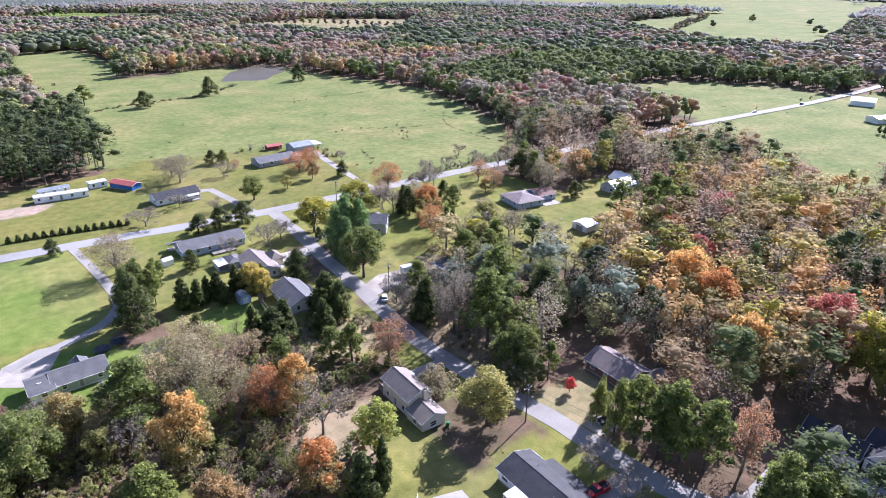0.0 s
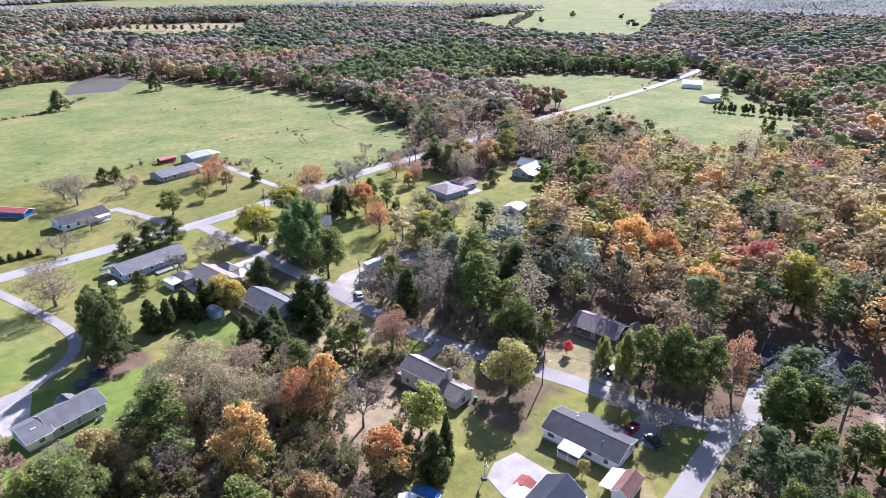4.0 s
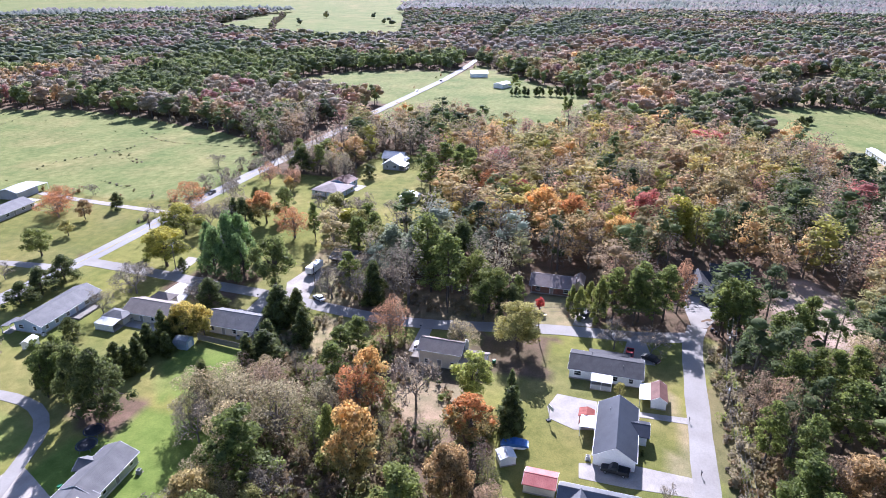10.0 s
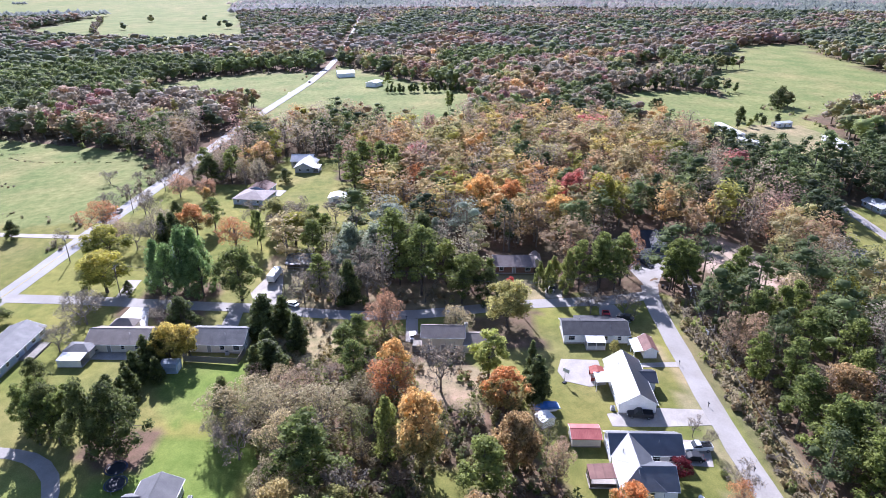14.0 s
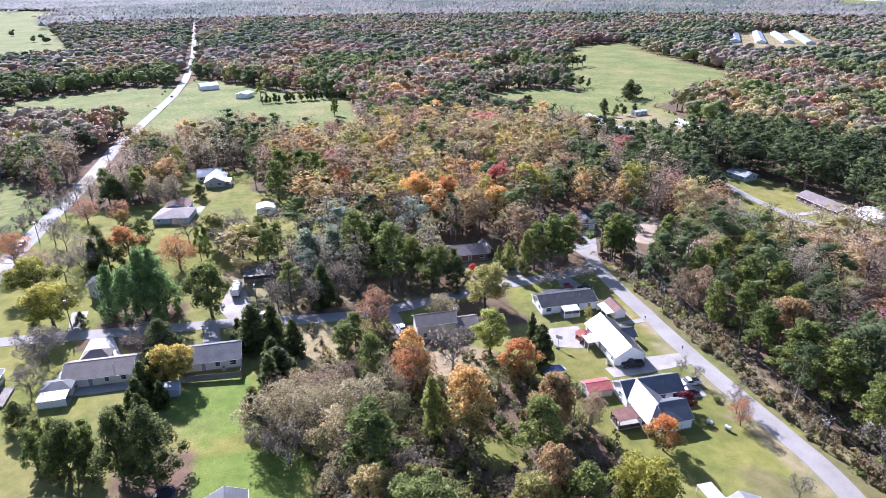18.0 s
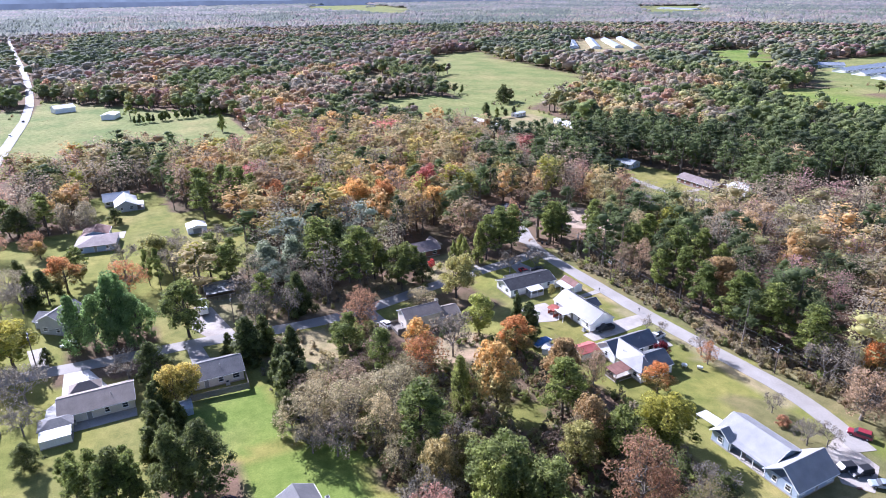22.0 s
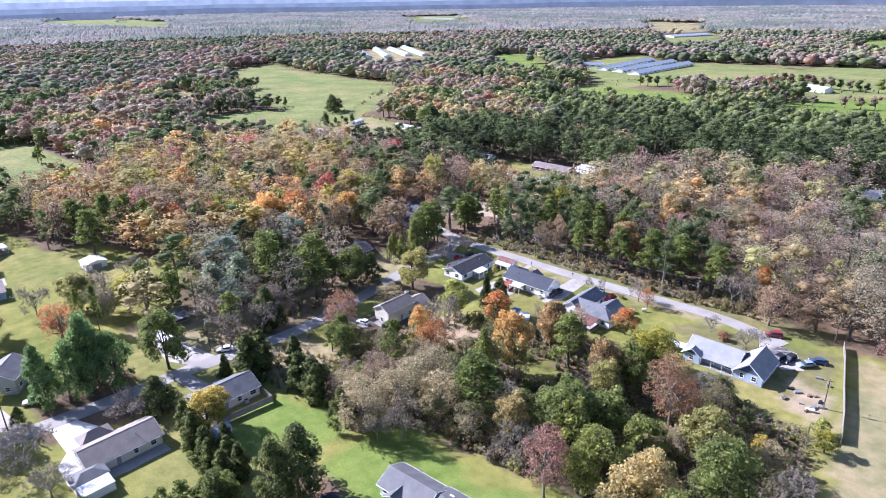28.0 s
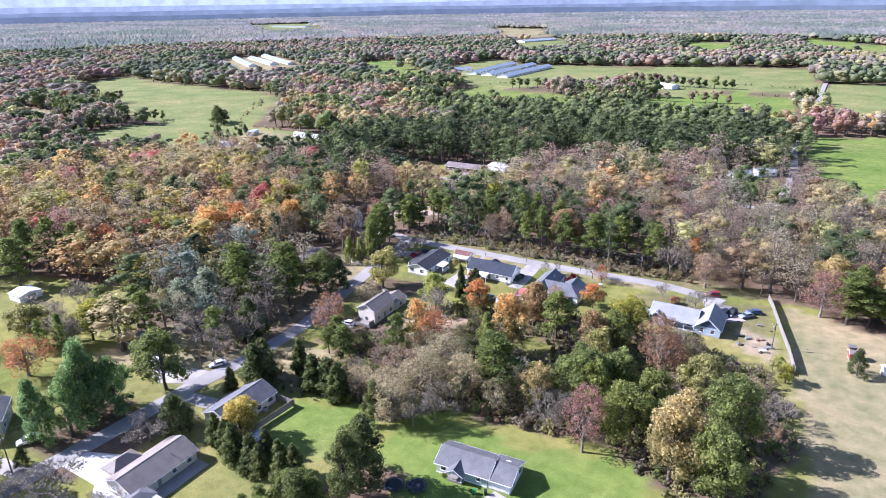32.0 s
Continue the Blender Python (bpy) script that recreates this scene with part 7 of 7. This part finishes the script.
board_fence([(57.2, 167.2), (54.2, 166.8), (53.2, 152.6), (58.4, 152.4)], 1.8, "wood_grey", "weathered grey privacy fence round the back yard")
board_fence([(-42.4, 34.8), (-44.4, 42.4), (-47.6, 57.2), (-50.2, 68.5), (-52.2, 79.6)], 2.1, "wood_grey", "long tall grey wooden fence across the field's edge", board=0.32)


def utility_pole(x, y, height, turn, lamp=False):
    p = thing("utility_pole", x, y, "weathered wooden utility pole with crossarm", "utility pole", "utility poles", rz=turn)
    part("pole", rod((0, 0, -0.4), (0, 0, height), 0.16, 0.1), MAT["wood_dark"], p)
    part("crossarm", box(-1.1, 1.1, -0.06, 0.06, height - 0.75, height - 0.62), MAT["wood_grey"], p)
    for sx in (-1.0, 0.0, 1.0):
        z = height - 0.62 if sx else height
        part("insulator", rod((sx, 0, z), (sx, 0, z + 0.2), 0.06, 0.04, 6), MAT["trim"], p)
    part("transformer", rod((0.3, 0.12, height - 2.1), (0.3, 0.12, height - 1.2), 0.22, sides=10), MAT["steel"], p)
    if lamp:
        part("lamp_arm", rod((0, 0, height - 2.4), (0, -1.4, height - 2.0), 0.04, sides=6), MAT["steel"], p)
        part("lamp_head", box(-0.14, 0.14, -1.8, -1.3, height - 2.08, height - 1.94, 0.03), MAT["steel"], p)
    return Vector((x, y, at_ground(x, y) + height))


def wire(a, b, sag, offsets):
    for o in offsets:
        c = bpy.data.curves.new("power_line", "CURVE")
        c.dimensions, c.bevel_depth, c.bevel_resolution = "3D", 0.02, 0
        s = c.splines.new("POLY")
        s.points.add(14)
        for i in range(15):
            f = i / 14
            p = a.lerp(b, f) + Vector((o[0], o[1], o[2] - 4 * sag * f * (1 - f)))
            s.points[i].co = (*p, 1)
        ob = new("power_line", c)
        c.materials.append(MAT["wire"])
        tagged(ob, "thin slack overhead power line between poles", "cable", "power lines")


tops = [utility_pole(*q) for q in ((98, 31, 10, 80, True), (78.5, 34, 10.5, 88, False), (58.8, 35.8, 8.6, 88, True), (-1.8, 35.3, 8.2, 88, True), (-40, 33, 9, 88, False))]
for a, b in zip(tops, tops[1:]):
    wire(a, b, 0.7, ((0, 1.0, -0.5), (0, -1.0, -0.5), (0, 0, 0.1), (0, 0, -2.0)))
tops = [utility_pole(*q) for q in ((94, 33, 10, 10, False), (81.2, 80.2, 9.5, 0, True), (90, 108, 10.5, 0, False), (89, 150, 10, 0, False), (88.5, 200, 10, 0, False))]
for a, b in zip(tops, tops[1:]):
    wire(a, b, 0.8, ((1.0, 0, -0.5), (-1.0, 0, -0.5), (0, 0, 0.1)))
utility_pole(-46, 68.2, 8.2, 20, True)
tops = [utility_pole(*q) for q in ((160, 230.5, 9.5, 0, False), (205, 229.5, 9.5, 0, False), (260, 229, 9.5, 0, False), (112, 229, 9.5, 0, False))]


def car(kind, x, y, yaw, colour, label):
    """A parked vehicle, nose along +x: body with lamps, cabin with glass, wheels with rims; a pickup has an open bed."""
    v = thing(kind, x, y, label, "pickup truck" if kind == "pickup" else "car", "parked vehicles", z=at_ground(x, y) + 0.07, rz=yaw)
    L, W = (5.5, 1.95) if kind == "pickup" else (4.7, 1.85) if kind == "suv" else (4.6, 1.8)
    top = 1.75 if kind == "pickup" else 1.7 if kind == "suv" else 1.45
    deck = 1.05 if kind == "pickup" else 1.0 if kind == "suv" else 0.9
    m = paint(*colour)
    hx = L / 2
    bm = prism([(-hx, 0.42), (-hx + 0.1, deck - 0.05), (-hx + 0.25, deck), (hx - 1.3, deck), (hx - 0.25, deck - 0.1), (hx, deck - 0.3), (hx, 0.42), (hx - 0.3, 0.3), (-hx + 0.3, 0.3)], -W / 2, W / 2, "y")
    bmesh.ops.bevel(bm, geom=list(bm.edges), offset=0.07, segments=2, affect="EDGES")
    body = part("body", bm, m, v)
    c0, c1 = {"pickup": (-0.55, 1.35), "suv": (-hx + 0.15, 1.2), "car": (-hx + 0.75, 1.05)}[kind]
    glass = prism([(c0, deck - 0.02), (c0 + 0.25, top - 0.08), (c1 - 0.65, top - 0.06), (c1, deck - 0.02)], -W / 2 + 0.1, W / 2 - 0.1, "y")
    cabin = part("cabin_glass", glass, MAT["car_glass"], v, "dark tinted glass")
    roof = prism([(c0 + 0.2, top - 0.12), (c0 + 0.3, top), (c1 - 0.75, top), (c1 - 0.6, top - 0.12)], -W / 2 + 0.14, W / 2 - 0.14, "y")
    part("roof", roof, m, v)
    if kind == "pickup":
        part("bed_liner", box(-hx + 0.15, c0 - 0.12, -W / 2 + 0.16, W / 2 - 0.16, deck - 0.02, deck + 0.012), MAT["rubber"], v, "dark open load bed")
        for sy in (-W / 2 + 0.08, W / 2 - 0.08):
            part("bed_side", box(-hx + 0.05, c0, sy - 0.07, sy + 0.07, deck - 0.1, deck + 0.22, 0.03), m, v)
        part("tailgate", box(-hx + 0.03, -hx + 0.13, -W / 2 + 0.1, W / 2 - 0.1, deck - 0.4, deck + 0.2, 0.02), m, v)
    for sx in (-L * 0.31, L * 0.32):
        for sy in (-W / 2 + 0.06, W / 2 - 0.06):
            t = part("wheel", rod((sx, sy - 0.11, 0.34), (sx, sy + 0.11, 0.34), 0.34, sides=14), MAT["rubber"], v)
            part("rim", rod((sx, sy - 0.125, 0.34), (sx, sy + 0.125, 0.34), 0.2, sides=10), MAT["steel"], t)
    for sy in (-W / 2 + 0.3, W / 2 - 0.3):
        part("headlight", box(hx - 0.06, hx + 0.02, sy - 0.18, sy + 0.18, deck - 0.4, deck - 0.25), MAT["trim"], v)
        part("tail_light", box(-hx - 0.01, -hx + 0.06, sy - 0.14, sy + 0.14, deck - 0.35, deck - 0.15), paint("lamp_red", (0.35, 0.02, 0.02)), v)
    for x0 in (-hx - 0.05, hx - 0.05):
        part("bumper", box(x0, x0 + 0.12, -W / 2 + 0.05, W / 2 - 0.05, 0.36, 0.56, 0.03), MAT["steel"], v)
    for sy in (-W / 2 - 0.1, W / 2 + 0.1):
        part("mirror", box(c1 - 0.5, c1 - 0.32, sy - 0.09, sy + 0.09, deck + 0.05, deck + 0.22, 0.03), m, v)
    return v


WHITE, BLACK, REDC, BLUEC, SILVER, MAROON = ("white", (0.75, 0.75, 0.74)), ("black", (0.02, 0.021, 0.024)), ("red", (0.5, 0.02, 0.025)), ("blue", (0.035, 0.07, 0.15)), ("silver", (0.24, 0.28, 0.33)), ("maroon", (0.22, 0.025, 0.04))
for kind, x, y, yaw, colour, label in (
        ("pickup", 77.6, 56.6, 175, REDC, "bright red pickup truck before the white house"), ("car", 77.6, 51.4, 60, BLACK, "dark parked car with pale roof"), ("pickup", 24.6, 48.9, 92, WHITE, "white pickup truck on the concrete drive"),
        ("car", 21.6, 51.0, 85, BLACK, "black car beside the dark red maple"), ("pickup", 34.9, 58.0, 84, BLACK, "black pickup under the carport"), ("suv", 95.3, 69.3, 160, BLACK, "black car parked off the street"),
        ("suv", -26.4, 40.4, 25, MAROON, "maroon pickup with white cap at the lane's end"), ("suv", -31.4, 53.4, 70, BLACK, "black car on the gravel"), ("suv", -33.6, 51.4, 75, BLACK, "second black car on the gravel"),
        ("car", -37.6, 51.2, 50, SILVER, "silver-blue car on the grass"), ("car", -39.6, 47.6, 20, BLUEC, "blue car with white roof by the fence"), ("car", 69.4, 110.2, 10, WHITE, "white car beside the two-storey house"),
        ("car", 85.8, 147.2, 60, WHITE, "white and blue car at the roadside"), ("suv", 96.2, 192.4, 70, WHITE, "white car under the trees"), ("pickup", 116.4, 35.2, 200, BLACK, "dark pickup before the gabled house"),
        ("suv", 515, 238.5, 5, BLACK, "dark truck on the highway"), ("car", 452, 241, 185, WHITE, "white car on the highway"), ("car", 160, 236.5, 185, BLACK, "black car on the highway")):
    car(kind, x, y, yaw, colour, label)


def trailer(x, y, rz):
    t = thing("cargo_trailer", x, y, "white box trailer on the gravel", "trailer", rz=rz)
    part("body", box(-3.6, 3.6, -1.2, 1.2, 0.8, 2.9, 0.06), MAT["siding_white"], t)
    part("chassis", box(-3.5, 3.5, -0.5, 0.5, 0.55, 0.79), MAT["rubber"], t)
    for sx in (-2.2, -1.1):
        for sy in (-1.05, 1.05):
            w = part("wheel", rod((sx, sy - 0.15, 0.48), (sx, sy + 0.15, 0.48), 0.48, sides=14), MAT["rubber"], t)
            part("rim", rod((sx, sy - 0.16, 0.48), (sx, sy + 0.16, 0.48), 0.25, sides=10), MAT["steel"], t)
    for sy in (-0.5, 0.5):
        part("landing_leg", box(2.6, 2.75, sy - 0.06, sy + 0.06, 0, 0.6), MAT["steel"], t)
    for sy in (-0.6, 0.6):
        part("rear_door", box(-3.66, -3.59, sy - 0.54, sy + 0.54, 0.9, 2.8), MAT["trim"], t)


trailer(101.8, 156.8, -4)


def trampoline(x, y):
    t = thing("trampoline", x, y, "round trampoline with black mat and blue rim", "trampoline", "trampolines")
    bm = bmesh.new()
    bmesh.ops.create_cone(bm, cap_ends=True, segments=28, radius1=1.75, radius2=1.75, depth=0.03, matrix=Matrix.Translation((0, 0, 0.85)))
    part("mat", bm, MAT["mat_black"], t)
    bm = bmesh.new()
    for k in range(28):
        a, b = k * math.tau / 28, (k + 1) * math.tau / 28
        add_rod(bm, (2.0 * math.cos(a), 2.0 * math.sin(a), 0.85), (2.0 * math.cos(b), 2.0 * math.sin(b), 0.85), 0.14, sides=5)
    bmesh.ops.scale(bm, vec=(1, 1, 0.4), verts=bm.verts, space=Matrix.Translation((0, 0, -0.85)))
    part("rim_pad", bm, MAT["navy"], t)
    for k in range(6):
        a = k * math.tau / 6
        part("leg", rod((2.0 * math.cos(a), 2.0 * math.sin(a), 0), (2.0 * math.cos(a), 2.0 * math.sin(a), 0.84), 0.04, sides=6), MAT["steel"], t)


trampoline(15.6, 164.2)
trampoline(11.5, 162.2)

b = thing("covered_boat", 36.4, 78.2, "boat under a bright blue tarpaulin by the trees", "boat", rz=-80)
part("hull", prism([(-2.6, 0.5), (2.0, 0.5), (2.9, 1.25), (-2.7, 1.25)], -1.0, 1.0, "y"), MAT["trim"], b)
part("tarp", prism([(-2.8, 1.1), (3.0, 1.1), (2.4, 1.5), (0.2, 1.9), (-2.5, 1.6)], -1.1, 1.1, "y"), MAT["tarp_blue"], b)
for sy in (-0.9, 0.9):
    part("wheel", rod((-0.6, sy - 0.1, 0.32), (-0.6, sy + 0.1, 0.32), 0.32, sides=12), MAT["rubber"], b)
part("axle", box(-0.7, -0.5, -0.9, 0.9, 0.28, 0.52), MAT["steel"], b)

p = thing("pavilion", 49.2, 64.8, "small red wooden pavilion beside the concrete pad", "pavilion")
part("roof", prism([(-1.7, 2.1), (0, 2.7), (1.7, 2.1), (1.7, 2.2), (0, 2.82), (-1.7, 2.2)], -1.5, 1.5, "x"), MAT["wood_red"], p)
for sx in (-1.4, 1.4):
    for sy in (-1.4, 1.4):
        part("post", box(sx - 0.07, sx + 0.07, sy - 0.07, sy + 0.07, 0, 2.3), MAT["wood_red"], p)
    part("panel", box(sx - 0.04, sx + 0.04, -1.35, 1.35, 0.1, 1.0), MAT["wood_red"], p)

hoop = thing("basketball_hoop", 47.2, 72.6, "basketball hoop on a pole at the pad's corner", "basketball hoop", rz=-45)
part("pole", rod((0, 0, 0), (0, 0, 3.2), 0.06), MAT["steel"], hoop)
part("base", box(-0.5, 0.5, -0.4, 0.4, 0, 0.25, 0.05), MAT["mat_black"], hoop)
part("backboard", box(0.35, 0.4, -0.9, 0.9, 2.7, 3.7), MAT["trim"], hoop)
part("bracket", box(0, 0.36, -0.05, 0.05, 3.0, 3.1), MAT["steel"], hoop)
part("ring", rod((0.65, 0, 3.0), (0.65, 0, 3.03), 0.23, sides=14), MAT["orange_plastic"], hoop)


def bin_thing(x, y, mat, label):
    b = thing("wheelie_bin", x, y, label, "bin", "bins", rz=x * 40 % 90)
    part("body", box(-0.3, 0.3, -0.35, 0.35, 0.1, 0.95, 0.04), MAT[mat], b)
    part("lid", box(-0.33, 0.33, -0.4, 0.38, 0.951, 1.04, 0.03), MAT[mat], b)
    for sx in (-0.24, 0.24):
        part("wheel", rod((sx - 0.03, 0.33, 0.12), (sx + 0.03, 0.33, 0.12), 0.12, sides=10), MAT["rubber"], b)


for q in ((0.6, 158.0, "green_plastic", "green wheeled rubbish bin by the garage"), (-1.5, 157.0, "mat_black", "black wheeled rubbish bin by the garage"), (97.6, 35.4, "mat_black", "black bin at the lane's corner"), (96.2, 34.4, "mat_black", "black bin by the roadside"), (66.6, 89.0, "green_plastic", "green bin behind the house")):
    bin_thing(*q)


def mailbox(x, y, rz):
    m = thing("mailbox", x, y, "roadside mailbox on a wooden post", "mailbox", "mailboxes", rz=rz)
    part("post", box(-0.05, 0.05, -0.05, 0.05, -0.1, 1.0), MAT["wood_dark"], m)
    part("box", prism([(-0.11, 1.0), (0.11, 1.0), (0.11, 1.15), (0.06, 1.24), (-0.06, 1.24), (-0.11, 1.15)], -0.26, 0.26, "x"), MAT["mat_black"], m)


for q in ((55.0, 43.4, 0), (38.6, 42.0, 0), (18.4, 40.2, 0), (79.6, 112.8, 90), (80.2, 164.6, 90)):
    mailbox(*q)


def bush(x, y, r, h, kind, label):
    """A low shrub: short forked stem and a leafy head."""
    fam = "cedar" if kind in ("cedar", "darkgreen") else "broadleaf"
    r0, h0 = NOMINAL[fam]
    t_me, c_me = SHAPES[fam, int(x * 7) % 3]
    root = thing("shrub", x, y, label, "shrub", rz=(x * 71) % 360)
    root.scale = (r / r0, r / r0, h / h0 * 1.25)
    root.location.z -= 0.2 * h
    new("stem", t_me).parent = root
    crown = new("crown", c_me)
    crown.parent = root
    crown.material_slots[0].link = "OBJECT"
    crown.material_slots[0].material = LEAF[kind]


for i in range(15):
    bush(-2 + i * 2.7, 256.4 - 0.16 * i - 0.012 * i * i, 1.5, 2.5, "darkgreen", "clipped dark evergreen shrub in a hedge row")
for q in ((17.6, 46.4, 1.0, 1.0, "lightgreen"), (49, 53.2, 0.5, 1.8, "cedar"), (41.5, 53.0, 0.5, 1.8, "cedar"), (9.2, 153.6, 0.7, 0.9, "green"), (8.2, 156.6, 0.7, 0.9, "green"), (-16.7, 51.6, 1.9, 2.4, "redbrown")):
    bush(*q, "low garden shrub beside the lawn")

for x, y in ((10.6, 52.8), (8.0, 50.2)):
    t = thing("propane_tank", x, y, "small white fuel tank on legs in the yard", "tank", "tanks", rz=30)
    bm = rod((-0.7, 0, 0.75), (0.7, 0, 0.75), 0.42, sides=14)
    bmesh.ops.bevel(bm, geom=[e for e in bm.edges if abs(e.verts[0].co.x - e.verts[1].co.x) < 0.01], offset=0.15, segments=2, affect="EDGES")
    part("body", bm, MAT["trim"], t)
    part("cap", rod((0, 0, 1.15), (0, 0, 1.3), 0.12), MAT["steel"], t)
    for sx in (-0.45, 0.45):
        part("leg", box(sx - 0.06, sx + 0.06, -0.3, 0.3, 0, 0.5), MAT["steel"], t)

h = thing("well_house", -65.2, 59.3, "small brick well house with flat roof in the dry field", "shed", rz=12)
part("wall", box(-0.9, 0.9, -0.8, 0.8, -0.2, 1.5, 0.02), MAT["brick"], h)
part("roof", box(-1.05, 1.05, -0.95, 0.95, 1.5, 1.62, 0.02), MAT["roof_grey"], h)
part("hatch", box(-0.4, 0.4, -0.86, -0.78, 0.1, 1.2, 0.02), MAT["wood_grey"], h)

# clutter beside the blue house
clutter_rng = random.Random(3)
for i in range(14):
    x, y = clutter_rng.uniform(-46, -35), clutter_rng.uniform(55, 72)
    s = clutter_rng.uniform(0.3, 0.8)
    c = thing("yard_crate", x, y, "loose crate or board lying on the worn grass", "crate", "yard clutter", rz=clutter_rng.uniform(0, 90))
    mat = clutter_rng.choice(("trim", "wood_grey", "mat_black", "wood_dark", "steel", "brick"))
    part("body", box(-s, s, -s * 0.5, s * 0.5, 0, s * 0.6, 0.02), MAT[mat], c)
    part("lid", box(-s * 1.03, s * 1.03, -s * 0.54, s * 0.54, s * 0.6, s * 0.66, 0.01), MAT[mat], c)
t = thing("picnic_bench", -44.0, 71.5, "white bench and low table on the grass", "bench", rz=20)
part("top", box(-1.0, 1.0, -0.35, 0.35, 0.68, 0.74), MAT["trim"], t)
for sx in (-0.8, 0.8):
    part("leg", box(sx - 0.05, sx + 0.05, -0.3, 0.3, 0, 0.68), MAT["trim"], t)

# ---- distance ----


def ridge(radius, low, high, tone, name, seed):
    """A far wooded skyline, hazy blue by its own emission, its canopy mottled."""
    m, nt, b = nodes_of(name)
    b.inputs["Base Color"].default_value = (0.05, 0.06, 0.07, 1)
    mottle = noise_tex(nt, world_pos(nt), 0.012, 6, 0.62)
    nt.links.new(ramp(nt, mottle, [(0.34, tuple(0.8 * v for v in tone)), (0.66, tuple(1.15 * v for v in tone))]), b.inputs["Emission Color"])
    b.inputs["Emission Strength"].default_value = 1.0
    b.inputs["Roughness"].default_value = 1.0
    bm = bmesh.new()
    prev = None
    for k in range(481):
        a = radians(-110 + k * 0.45)
        x, y = radius * math.cos(a), 120 + radius * math.sin(a)
        z = low + (high - low) * (0.5 + 0.5 * noise.noise((a * 3 + seed, 0.3, 0)) + 0.25 * noise.noise((a * 14 + seed, 1.3, 0)) + 0.12 * noise.noise((a * 70, 2.0, seed)))
        cur = (bm.verts.new((x, y, -40)), bm.verts.new((x, y, z)))
        if prev:
            bm.faces.new((prev[0], cur[0], cur[1], prev[1]))
        prev = cur
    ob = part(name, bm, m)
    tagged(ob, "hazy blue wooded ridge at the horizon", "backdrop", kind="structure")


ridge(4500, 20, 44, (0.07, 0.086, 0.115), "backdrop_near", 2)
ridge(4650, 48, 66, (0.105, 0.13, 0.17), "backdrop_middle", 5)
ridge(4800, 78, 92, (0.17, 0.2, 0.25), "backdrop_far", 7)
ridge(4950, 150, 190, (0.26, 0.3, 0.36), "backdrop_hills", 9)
